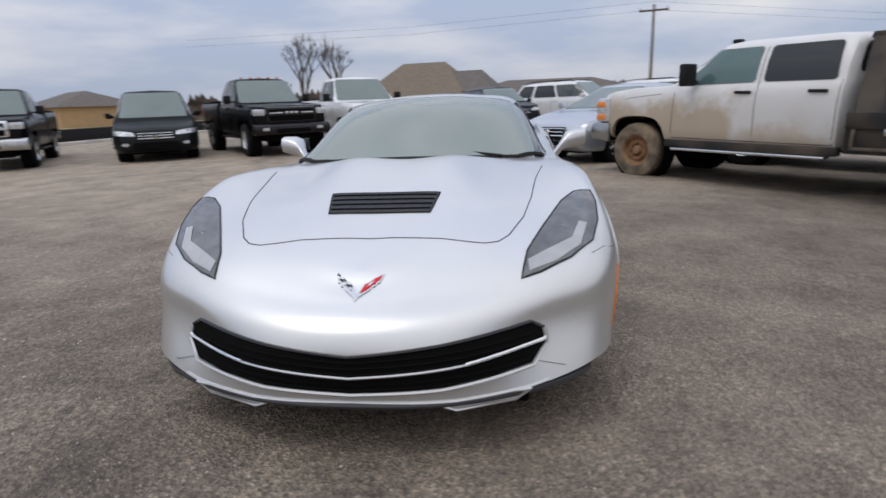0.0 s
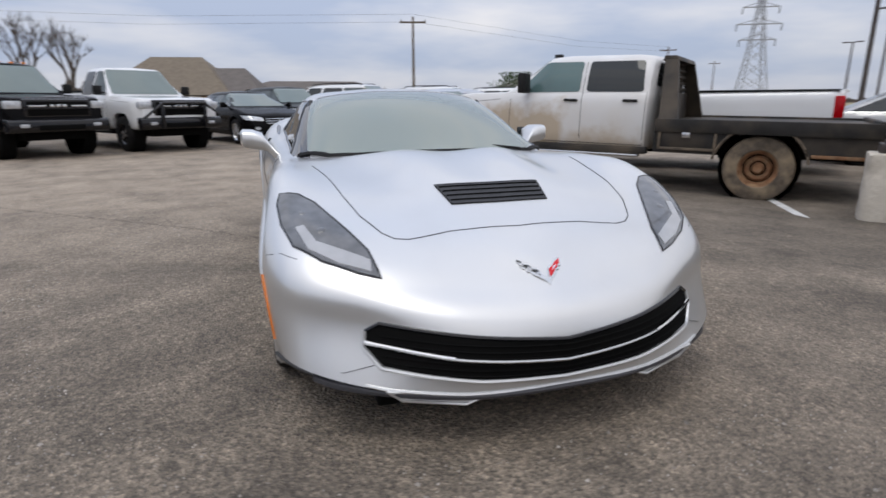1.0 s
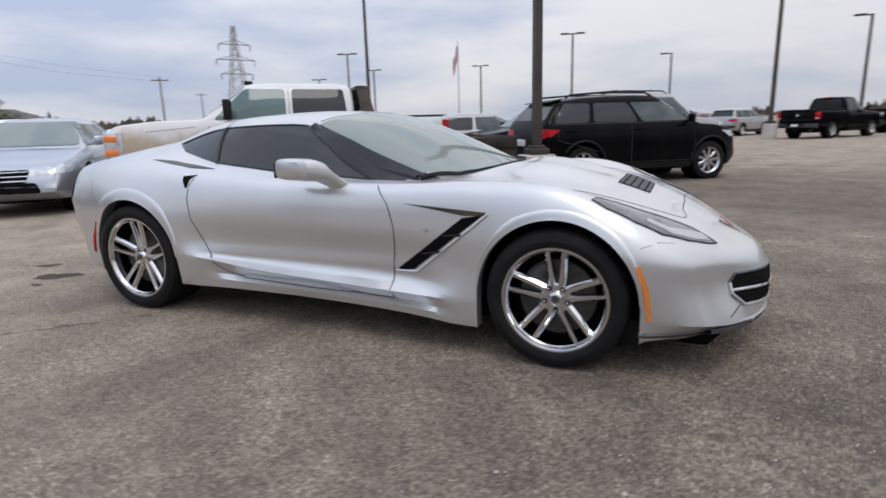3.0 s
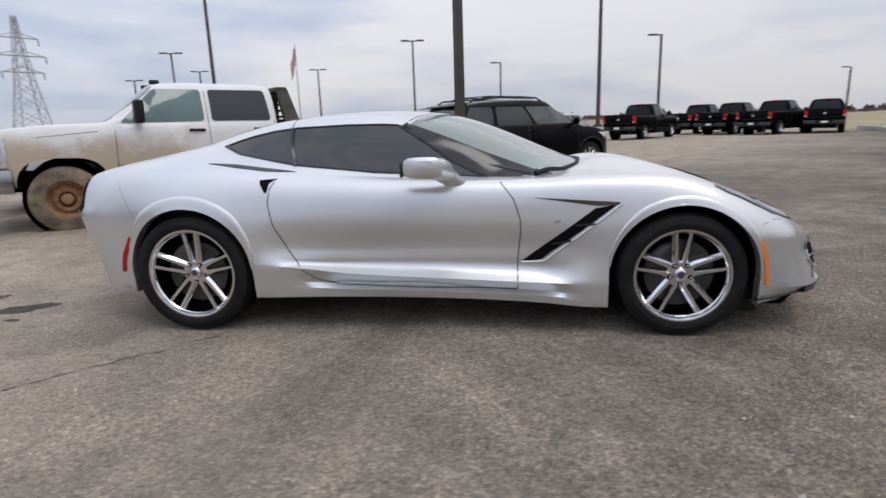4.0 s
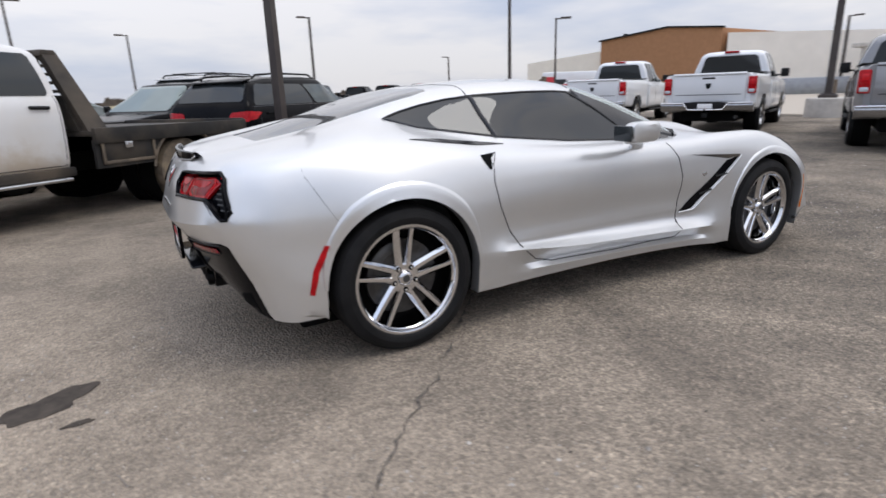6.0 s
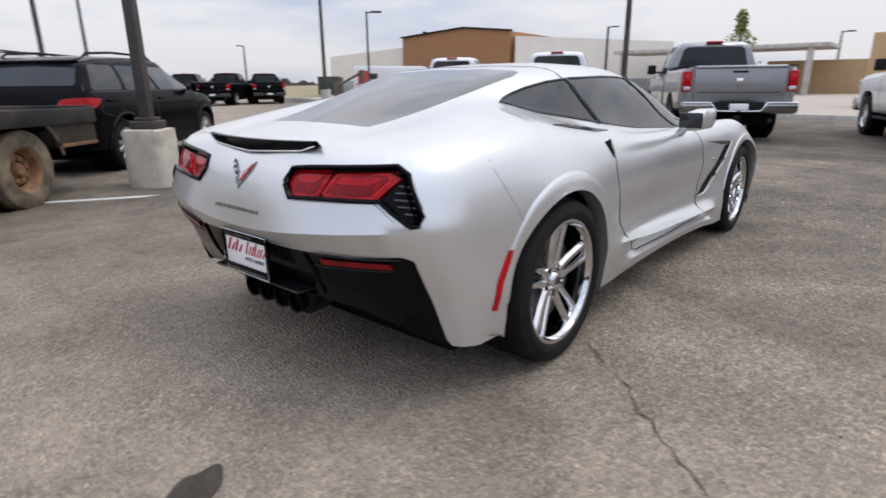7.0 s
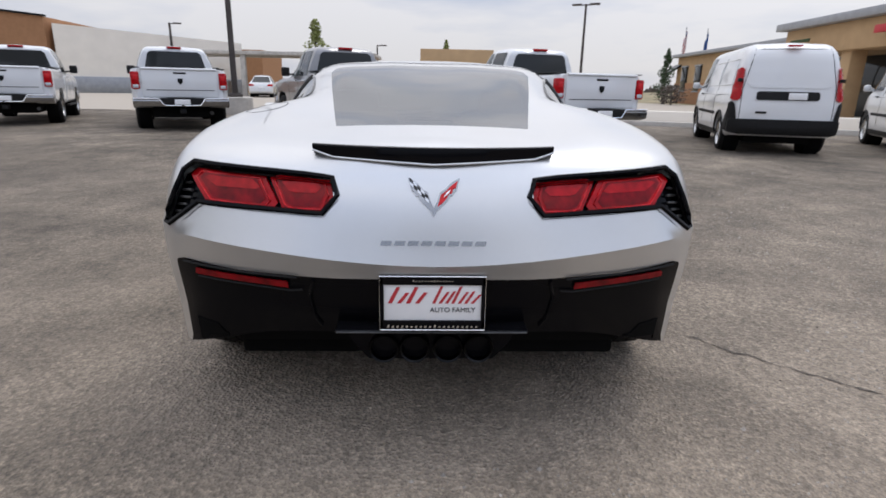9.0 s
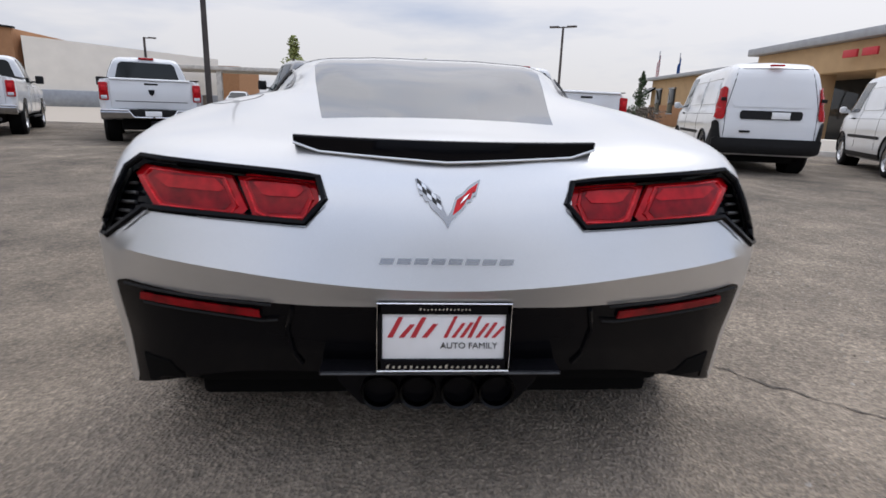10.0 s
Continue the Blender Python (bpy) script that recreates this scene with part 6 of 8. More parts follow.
# black utility vehicle beyond the lamp post, and those behind it
suv = wagon("black", "black compact sport utility vehicle with roof rails", "suv", L=4.28, W=1.86, H=1.64, hood=1.05, belt=1.10, wb=2.72, R=.365, rack=True, glass="glass_dark", name="sport_utility_vehicle", rear_slope=.30)
place(suv, .62, 8.62, 39)
suv2 = wagon("tan_silver", "grey sport utility vehicle with roof rack bars", "suv", L=4.9, W=1.95, H=1.85, hood=1.12, belt=1.14, wb=2.85, R=.38, rack="bars", name="sport_utility_vehicle")
place(suv2, .55, 14.2, 48)
suv3 = wagon("tan_silver", "grey sedan parked behind the flatbed truck", "sedan", L=4.8, W=1.85, H=1.46, hood=.94, belt=.98, wb=2.80, R=.33, name="sedan")
place(suv3, -3.5, 11.55, 41)
dx = wagon("black", "black crossover parked nose out behind the flatbed truck", "suv", L=4.75, W=1.88, H=1.62, hood=1.02, belt=1.04, wb=2.8, R=.36, name="crossover", rear_slope=.45)
place(dx, -1.15, 10.4, 221)
suv4 = wagon("charcoal", "dark blue sedan parked behind the flatbed truck", "sedan", L=4.8, W=1.85, H=1.46, hood=.94, belt=.98, wb=2.80, R=.33, name="sedan")
place(suv4, -6.0, 14.0, 221)
wp = pickup("white", "white pickup parked behind the flatbed truck")
place(wp, -5.75, 6.5, 221)
sil = wagon("bluegrey", "silver blue sedan parked beside the work truck", "sedan", L=4.8, W=1.85, H=1.44, hood=.93, belt=.96, wb=2.80, R=.33, name="sedan")
place(sil, -8.4, 3.0, -48)

# row behind: minivan, black heavy pickup, white pickup, dark cars, white wagons
mv = wagon("charcoal", "dark grey minivan facing the lot", "minivan", L=5.0, W=1.98, H=1.80, hood=1.04, belt=1.08, wb=3.0, R=.35, name="minivan", nose=.75, cab_front=.25)
place(mv, -11.5, -9.45, 31)
fp = pickup("black", "black pickup with chrome grille", bumper="alloy")
place(fp, -10.0, -13.0, 34)
rp = pickup("black", "black heavy-duty pickup with dual rear wheels", bumper="gloss_black", dually=True, lift=.08)
place(rp, -12.3, -6.7, 40)
for k in range(5):
    part("roof_marker", box(.30, .38, -.50 + .25 * k - .04, -.50 + .25 * k + .04, 2.035, 2.075, .01), "amber", rp)
sp_ = pickup("white", "white pickup with black grille guard", bumper="gloss_black", rim="gloss_black", lift=.06)
for s in (1, -1):
    part("guard_post", prism([(2.86, .55), (2.98, .55), (2.98, 1.12), (2.86, 1.16)], "y", s * .48, s * .54, .01), "gloss_black", sp_)
part("guard_bar", tube([(2.95, -.95, .80), (2.98, -.5, 1.14), (2.98, .5, 1.14), (2.95, .95, .80)], .03, 8), "gloss_black", sp_)
place(sp_, -13.6, -4.2, 33)
ch = wagon("black", "black sedan with chrome grille bars", "sedan", L=5.0, W=1.90, H=1.47, hood=.98, belt=1.0, wb=3.05, R=.35, name="sedan", rim="alloy")
place(ch, -15.0, -1.35, 24)
eq = wagon("charcoal", "dark green sport utility vehicle with chrome lamps", "suv", L=4.75, W=1.84, H=1.68, hood=1.08, belt=1.08, wb=2.86, R=.36, name="sport_utility_vehicle")
place(eq, -18.1, .05, 24)
ta = wagon("white", "white full-size wagon with black grille", "suv", L=5.15, W=2.0, H=1.86, hood=1.20, belt=1.20, wb=2.95, R=.39, name="full_size_wagon", rack=True)
place(ta, -20.6, 3.35, 50)
tb = copy_thing(ta, pose(-23.2, 8.0, 0, 0, 0, 50))
tc = copy_thing(ta, pose(-25.6, 12.6, 0, 0, 0, 50))

# row ahead of the coupe: white and grey pickups, panel vans
def rear_at(ob, x, y, h, back):
    """Sets a vehicle by the middle of its tail."""
    return place(ob, x + back * math.cos(radians(h)), y + back * math.sin(radians(h)), h)
w1 = pickup("white", "white crew-cab pickup parked tail out", "pickups parked tail out")
rear_at(w1, 10.25, 9.88, 25, 3.06)
w2 = copy_thing(w1, Matrix.Identity(4))
rear_at(w2, 9.6, 5.5, 24, 3.06)
gp = pickup("grey", "granite grey crew-cab pickup parked tail out", "pickups parked tail out")
rear_at(gp, 8.45, .8, 27, 3.06)
w3 = pickup("white", "white crew-cab pickup with chrome bumper", "pickups parked tail out")
rear_at(w3, 7.3, -3.38, 18, 3.06)
van = wagon("white", "white windowless compact panel van with dark bumpers", "van", "compact panel vans", L=4.75, W=1.84, H=1.96, hood=1.05, belt=1.15, wb=3.1, R=.33, name="panel_van", nose=.6, cab_front=.1, rear_slope=.10)
rear_at(van, 6.25, -6.38, -18, 2.45)
van2 = copy_thing(van, Matrix.Identity(4))
rear_at(van2, 5.15, -9.2, -26, 2.45)

# far row of dark pickups
for k, (x, y, h) in enumerate(((6.5, 28.7, 52), (18.1, 30.6, 62), (14.4, 30.9, 42), (12.9, 33.4, 42), (11.7, 36.2, 42))):
    far_p = pickup("black", "black pickup in the far row", "far row of dark pickups", bumper="iron") if k == 0 else copy_thing(far_p, Matrix.Identity(4))
    rear_at(far_p, x, y, h, 3.06)
far_a = wagon("tan_silver", "grey crossover parked beyond the black pickup", "suv", L=4.6, W=1.85, H=1.66, hood=1.05, belt=1.08, wb=2.7, R=.35, name="crossover")
place(far_a, 4.6, 37.0, 60)
far_b = wagon("dark_red", "dark red sedan parked beyond the lamp post", "sedan", L=4.8, W=1.85, H=1.46, hood=.94, belt=.98, wb=2.8, R=.33, name="sedan")
place(far_b, 2.4, 39.0, 60)
# ---- ground, kerbs, poles, buildings, distance ----
def ground_material():
    m = bpy.data.materials.new("weathered_asphalt")
    m.use_nodes = True
    n, l = m.node_tree.nodes, m.node_tree.links
    b = n["Principled BSDF"]
    co = n.new("ShaderNodeTexCoord")
    def noise_node(scale, detail=5.0, rough=.6):
        z = n.new("ShaderNodeTexNoise")
        z.inputs["Scale"].default_value, z.inputs["Detail"].default_value, z.inputs["Roughness"].default_value = scale, detail, rough
        l.new(co.outputs["Object"], z.inputs["Vector"])
        return z
    def ramp(src, p0, c0, p1, c1):
        r = n.new("ShaderNodeValToRGB")
        r.color_ramp.elements[0].position, r.color_ramp.elements[0].color = p0, (*c0, 1)
        r.color_ramp.elements[1].position, r.color_ramp.elements[1].color = p1, (*c1, 1)
        l.new(src, r.inputs["Fac"])
        return r
    def mixer(kind, fac, a, b2):
        x = n.new("ShaderNodeMix")
        x.data_type, x.blend_type = "RGBA", kind
        if isinstance(fac, float):
            x.inputs["Factor"].default_value = fac
        else:
            l.new(fac, x.inputs["Factor"])
        l.new(a, x.inputs["A"])
        l.new(b2, x.inputs["B"])
        return x
    big = ramp(noise_node(.7, 7, .65).outputs["Fac"], .34, (.098, .084, .072), .66, (.246, .212, .177))
    mid = ramp(noise_node(2.6, 7, .72).outputs["Fac"], .3, (.55, .55, .55), .72, (1.38, 1.36, 1.33))
    vor = n.new("ShaderNodeTexVoronoi")
    vor.inputs["Scale"].default_value = 85
    l.new(co.outputs["Object"], vor.inputs["Vector"])
    peb = ramp(vor.outputs["Color"], .1, (.62, .62, .62), .95, (1.55, 1.52, 1.47))
    fine = ramp(noise_node(170, 3, .7).outputs["Fac"], .3, (.6, .6, .6), .72, (1.35, 1.35, 1.33))
    grit = ramp(noise_node(55, 4, .75).outputs["Fac"], .32, (.6, .6, .6), .70, (1.42, 1.41, 1.38))
    clump = ramp(noise_node(22, 6, .78).outputs["Fac"], .36, (.62, .62, .62), .66, (1.36, 1.35, 1.33))
    mc = mixer("MULTIPLY", .75, mid.outputs[0], clump.outputs[0])
    m0 = mixer("MULTIPLY", .85, mc.outputs["Result"], grit.outputs[0])
    vast = ramp(noise_node(.26, 5, .6).outputs["Fac"], .36, (.80, .79, .78), .64, (1.20, 1.20, 1.20))
    mv_ = mixer("MULTIPLY", 1.0, big.outputs[0], vast.outputs[0])
    m1 = mixer("MULTIPLY", 1.0, mv_.outputs["Result"], m0.outputs["Result"])
    m2 = mixer("MULTIPLY", .7, m1.outputs["Result"], peb.outputs[0])
    m3 = mixer("MULTIPLY", .45, m2.outputs["Result"], fine.outputs[0])
    # pale dusty wear that spreads over the older half of the lot
    sx = n.new("ShaderNodeSeparateXYZ")
    l.new(co.outputs["Object"], sx.inputs[0])
    wob = noise_node(.35, 4)
    ad = n.new("ShaderNodeMath")
    ad.operation, ad.inputs[1].default_value = "MULTIPLY_ADD", 5.0
    l.new(wob.outputs["Fac"], ad.inputs[0])
    yy = n.new("ShaderNodeMath")
    yy.operation, yy.inputs[1].default_value = "MAXIMUM", -1.0
    l.new(sx.outputs["Y"], yy.inputs[0])
    xy = n.new("ShaderNodeMath")
    xy.operation, xy.inputs[1].default_value = "MULTIPLY_ADD", -.6
    l.new(yy.outputs[0], xy.inputs[0])
    l.new(sx.outputs["X"], xy.inputs[2])
    l.new(xy.outputs[0], ad.inputs[2])
    wear = n.new("ShaderNodeMapRange")
    for key, value in (("From Min", 5.8), ("From Max", -1.3), ("To Min", 0.0), ("To Max", 1.0)):
        wear.inputs[key].default_value = value
    l.new(ad.outputs[0], wear.inputs["Value"])
    dust = n.new("ShaderNodeRGB")
    dust.outputs[0].default_value = (.45, .375, .298, 1)
    sp = noise_node(1.6, 7, .65)
    spr = n.new("ShaderNodeMapRange")
    for key, value in (("From Min", .36), ("From Max", .66), ("To Min", .26), ("To Max", .85)):
        spr.inputs[key].default_value = value
    l.new(sp.outputs["Fac"], spr.inputs["Value"])
    wm = n.new("ShaderNodeMath")
    wm.operation = "MULTIPLY"
    l.new(wear.outputs[0], wm.inputs[0])
    l.new(spr.outputs[0], wm.inputs[1])
    m4 = mixer("MIX", wm.outputs[0], m3.outputs["Result"], dust.outputs[0])
    m5b = mixer("MULTIPLY", .3, m4.outputs["Result"], peb.outputs[0])
    m5c = mixer("MULTIPLY", .45, m5b.outputs["Result"], clump.outputs[0])
    m5a = mixer("MULTIPLY", .6, m5c.outputs["Result"], grit.outputs[0])
    m5 = mixer("MULTIPLY", .3, m5a.outputs["Result"], fine.outputs[0])
    # ragged darker asphalt patches; near parked rows some shade is painted in too
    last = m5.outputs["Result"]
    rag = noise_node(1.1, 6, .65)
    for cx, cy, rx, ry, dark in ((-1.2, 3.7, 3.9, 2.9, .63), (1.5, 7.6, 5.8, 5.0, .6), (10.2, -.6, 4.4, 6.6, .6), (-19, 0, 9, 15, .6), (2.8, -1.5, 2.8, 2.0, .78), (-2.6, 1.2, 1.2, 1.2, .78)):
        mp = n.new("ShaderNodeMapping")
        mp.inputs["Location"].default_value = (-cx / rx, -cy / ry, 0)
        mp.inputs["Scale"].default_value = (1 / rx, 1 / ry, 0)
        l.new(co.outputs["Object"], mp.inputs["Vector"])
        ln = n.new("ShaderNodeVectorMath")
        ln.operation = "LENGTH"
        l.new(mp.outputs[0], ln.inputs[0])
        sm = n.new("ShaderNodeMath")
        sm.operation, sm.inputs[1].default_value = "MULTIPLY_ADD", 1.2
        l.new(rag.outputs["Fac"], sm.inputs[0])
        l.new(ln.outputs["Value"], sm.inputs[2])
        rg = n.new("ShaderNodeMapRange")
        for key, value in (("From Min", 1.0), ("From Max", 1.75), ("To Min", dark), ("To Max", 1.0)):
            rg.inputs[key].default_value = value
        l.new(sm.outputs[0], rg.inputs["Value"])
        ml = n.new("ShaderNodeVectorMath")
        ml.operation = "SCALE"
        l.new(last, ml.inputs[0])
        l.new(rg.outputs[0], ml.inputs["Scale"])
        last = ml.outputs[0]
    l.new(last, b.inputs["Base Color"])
    b.inputs["Roughness"].default_value = .88
    bp = n.new("ShaderNodeBump")
    bp.inputs["Strength"].default_value, bp.inputs["Distance"].default_value = .8, .010
    l.new(vor.outputs["Distance"], bp.inputs["Height"])
    l.new(bp.outputs[0], b.inputs["Normal"])
    return m


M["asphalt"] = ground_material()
M["field"] = mat("dry_winter_grass", (0.30, 0.25, 0.15), 0.95, 0, 0.25, 0.3, dirt=(0.16, 0.15, 0.08), dirt_amount=0.6, dirt_scale=0.12)
M["pale_slab"] = mat("pale_concrete_slab", (0.44, 0.39, 0.33), 0.9, 0, 0.1, 1.5, dirt=(0.3, 0.26, 0.2), dirt_amount=0.4)
M["stain"] = mat("wet_oil_stain", (0.055, 0.045, 0.037), 0.7, 0, 0.4, 14, spec=0.2)
M["seam_grit"] = mat("dark_seam_grit", (0.115, 0.099, 0.084), 0.95, 0, 0.5, 40, bump=0.6, bump_scale=120)
M["tar"] = mat("crack_sealant", (0.22, 0.19, 0.16), 0.9, 0, 0.2, 9)


LOT_EDGE = [(-33, -17.0), (-9, -19.5), (2, -21), (14, -9.5), (17, 1), (19, 12.5), (19, 22), (27, 48), (32, 75), (-60, 75), (-60, 20), (-33, 18)]
far_xs = [-1500] + [-66 + 2 * k for k in range(52)] + [1500]
far_ys = [-1500] + [-26 + 2 * k for k in range(55)] + [1500]
bg, _ = mesh_grid([[Vector((x, y, -.7 if inside(LOT_EDGE, x, y) else -.03)) for x in far_xs] for y in far_ys])
bmesh.ops.recalc_face_normals(bg, faces=bg.faces[:])
tagged(part("ground", bg, "field", smooth=False), "dry winter grassland round the lot", "ground", kind="structure")
KERB = [(23, 36), (18.6, 22), (19.0, 12.5), (18.4, 7), (16.6, 1), (15.8, -4), (13.6, -9.5), (9, -15), (2, -21)]
lot = [(-33, -17.0), (-9, -19.5), (2, -21)][:2] + KERB[::-1] + [(27, 48), (32, 75), (-60, 75), (-60, 20), (-33, 18)]
slab = prism(lot, "z", -.6, 0)
bmesh.ops.triangulate(slab, faces=slab.faces[:])
cuts = [((x, 0, 0), (1, 0, 0)) for x in (-12, -11, -10, -9, -8, -7, 4, 4.6, 5.2, 6, 6.8, 7.4, 8)]
cuts += [((0, y, 0), (0, 1, 0)) for y in (2, 2.35, 2.7, 3.1, 3.5, 3.9, 4.3, 4.65, 5, 10.5, 12, 13.5, 15, 16, 25, 34.5)]
for co_, no_ in cuts:
    bmesh.ops.bisect_plane(slab, geom=slab.verts[:] + slab.edges[:] + slab.faces[:], plane_co=co_, plane_no=no_)
for v in slab.verts:
    if v.co.z > -.1:
        v.co.z = lot_z(v.co.x, v.co.y)
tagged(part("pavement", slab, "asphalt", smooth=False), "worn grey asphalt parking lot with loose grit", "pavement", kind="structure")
# pale concrete apron beyond the kerb
apron = KERB + [(12, -30), (30, -26), (60, -14), (58, 10), (45, 30), (34, 40)]
tagged(part("apron", prism(apron, "z", -.7, .012), "pale_slab", smooth=False), "pale dusty concrete apron beyond the kerb", "pavement", kind="structure")
def kerb_run(pts, w=.16, h=.14):
    bms = []
    for a, b in zip(pts, pts[1:]):
        d = Vector((b[0] - a[0], b[1] - a[1]))
        k = box(0, d.length, -w / 2, w / 2, -.4, h, .02)
        bms.append(moved(k, pose(a[0], a[1], 0, 0, 0, math.degrees(math.atan2(d.y, d.x)))))
    return join(*bms)
tagged(part("kerb", kerb_run(KERB[3:]), "concrete"), "pale concrete kerb along the lot edge", "kerb", kind="structure")
tagged(part("kerb", kerb_run(KERB[:2] + [(18.6, 19.0)]), "concrete"), "pale concrete kerb along the lot edge", "kerb", kind="structure")
tagged(part("kerb", kerb_run([(-33, -17.0), (-9, -19.5)], .5, .13), "concrete"), "broad pale concrete kerb beside the field", "kerb", kind="structure")
tagged(part("silt_fence", kerb_run([(-36, -19.0), (-6, -22.5)], .08, .62), "plastic"), "low black silt fence along the field", "fence", kind="structure")
tagged(part("retaining_wall", kerb_run([(17.6, -4.2), (14.9, -10.2), (10, -16)], .5, .42), "stucco_cream"), "low cream retaining wall beside the apron", "wall", kind="structure")

# marks on the asphalt
def blot(name, pts, material, label, z=.004, n=5):
    ob = part(name, prism(smooth_poly(pts, n), "z", -.01, z), material, smooth=False)
    return tagged(ob, label, "stain", kind="structure")
def oil(cx, cy, a, b, turn, seed):
    rnd = random.Random(seed)
    ph = [rnd.uniform(0, 6.28) for _ in range(4)]
    pts = []
    for k in range(36):
        t = 2 * math.pi * k / 36
        r = 1 + .16 * math.sin(2 * t + ph[0]) + .13 * math.sin(3 * t + ph[1]) + .08 * math.sin(5 * t + ph[2]) + .06 * math.sin(9 * t + ph[3])
        x, y = a * r * math.cos(t), b * r * math.sin(t)
        c, s = math.cos(radians(turn)), math.sin(radians(turn))
        pts.append((cx + c * x - s * y, cy + s * x + c * y))
    blot("oil_stain", pts, "stain", "dark oil stain on the asphalt", .003, 2)
oil(-2.81, -.555, .155, .10, 30, 4)
oil(-2.70, -.785, .055, .018, 10, 5)
oil(-3.28, -.33, .11, .04, 28, 6)
def crack(pts, w, material="tar", label="sealed crack across the asphalt", seed=1):
    rnd = random.Random(seed)
    line = []
    for a, b in zip(pts, pts[1:]):
        m = max(2, int(math.hypot(b[0] - a[0], b[1] - a[1]) / .05))
        line += [(a[0] + (b[0] - a[0]) * k / m + rnd.uniform(-.014, .014), a[1] + (b[1] - a[1]) * k / m + rnd.uniform(-.014, .014)) for k in range(m)]
    line.append(pts[-1])
    rows = []
    for k, (x, y) in enumerate(line):
        x2, y2 = line[min(k + 1, len(line) - 1)]
        x1, y1 = line[max(k - 1, 0)]
        d = Vector((x2 - x1, y2 - y1)).normalized()
        ww = w * rnd.choice((.15, .35, .6, .9, 1.3, .08))
        rows.append([Vector((x - d.y * ww, y + d.x * ww, .0035)), Vector((x + d.y * ww, y - d.x * ww, .0035))])
    bmx, _ = mesh_grid(rows)
    bmesh.ops.recalc_face_normals(bmx, faces=bmx.faces[:])
    tagged(part("crack", bmx, material, smooth=False), label, "crack", kind="structure")
crack([(-4.6, -4.9), (-3.0, -3.05), (-2.02, -1.88), (-1.65, -1.46), (-1.40, -1.24), (-1.2, -1.0), (-.7, -.45)], .0075, "seam_grit", "rough dark seam between two pours of asphalt", seed=3)
crack([(-2.1, -2.05), (-2.6, -1.2), (-3.6, -1.4), (-4.3, -.9)], .0025, seed=4)
crack([(-9, -9), (-6, -5.2), (-3.4, -3.7)], .006, seed=5)
crack([(-8.5, -3.0), (-5.5, -2.2), (-3.6, -1.4)], .006, seed=6)
crack([(1.5, -4.5), (3.2, -3.2), (5.5, -2.6), (9, -3.4)], .004, seed=7)
tagged(part("parking_line", moved(box(-1.2, .9, -.05, .05, -.01, .004), pose(-1.3, 5.0, lot_z(-1.3, 5.0), 0, 0, -32)), "paint_white", smooth=False), "worn white parking line", "road marking", kind="structure")

# loose stones on the asphalt
rnd = random.Random(11)
vs_, fs_ = [], []
for k in range(17000):
    r0 = rnd.uniform(2.2, 7.5)
    a0 = rnd.uniform(-math.pi * 1.02, .4)
    x, y = r0 * math.cos(a0) * 1.05, r0 * math.sin(a0)
    if abs(x) < 2.3 and abs(y) < .95:
        continue
    s = rnd.uniform(.002, .0065) * (2.0 if rnd.random() < .07 else 1)
    b0 = len(vs_)
    t0 = rnd.uniform(0, 6.3)
    for q in range(5):
        vs_.append((x + s * math.cos(t0 + q * 1.257) * rnd.uniform(.7, 1.2), y + s * math.sin(t0 + q * 1.257), -.001))
    vs_.append((x + rnd.uniform(-.3, .3) * s, y + rnd.uniform(-.3, .3) * s, s * rnd.uniform(.6, 1.0)))
    for q in range(5):
        fs_.append((b0 + q, b0 + (q + 1) % 5, b0 + 5))
M["pebble"] = mat("pale_pebbles", (0.34, 0.31, 0.275), 0.9, 0, 0.6, 9)
me_ = bpy.data.meshes.new("loose_grit")
me_.from_pydata(vs_, [], fs_)
me_.materials.append(M["pebble"])
tagged(new("loose_grit", me_), "scattered pale grit on the asphalt", "gravel", kind="stuff")
rnd = random.Random(23)
vs_, fs_ = [], []
for k in range(60):
    a0, r0 = rnd.uniform(-3.2, .2), rnd.uniform(2.2, 4.2)
    x, y, s = r0 * math.cos(a0), r0 * math.sin(a0) * .95, rnd.uniform(.006, .014)
    if abs(x) < 2.3 and abs(y) < 1.0:
        continue
    b0 = len(vs_)
    for q in range(6):
        vs_.append((x + s * math.cos(q * 1.047) * rnd.uniform(.6, 1.3), y + s * math.sin(q * 1.047) * rnd.uniform(.6, 1.2), -.001))
    vs_.append((x, y, s * .7))
    fs_ += [(b0 + q, b0 + (q + 1) % 6, b0 + 6) for q in range(6)]
me_ = bpy.data.meshes.new("dark_grit")
me_.from_pydata(vs_, [], fs_)
me_.materials.append(M["seam_grit"])
tagged(new("dark_grit", me_), "stray dark crumbs of asphalt", "gravel", kind="stuff")
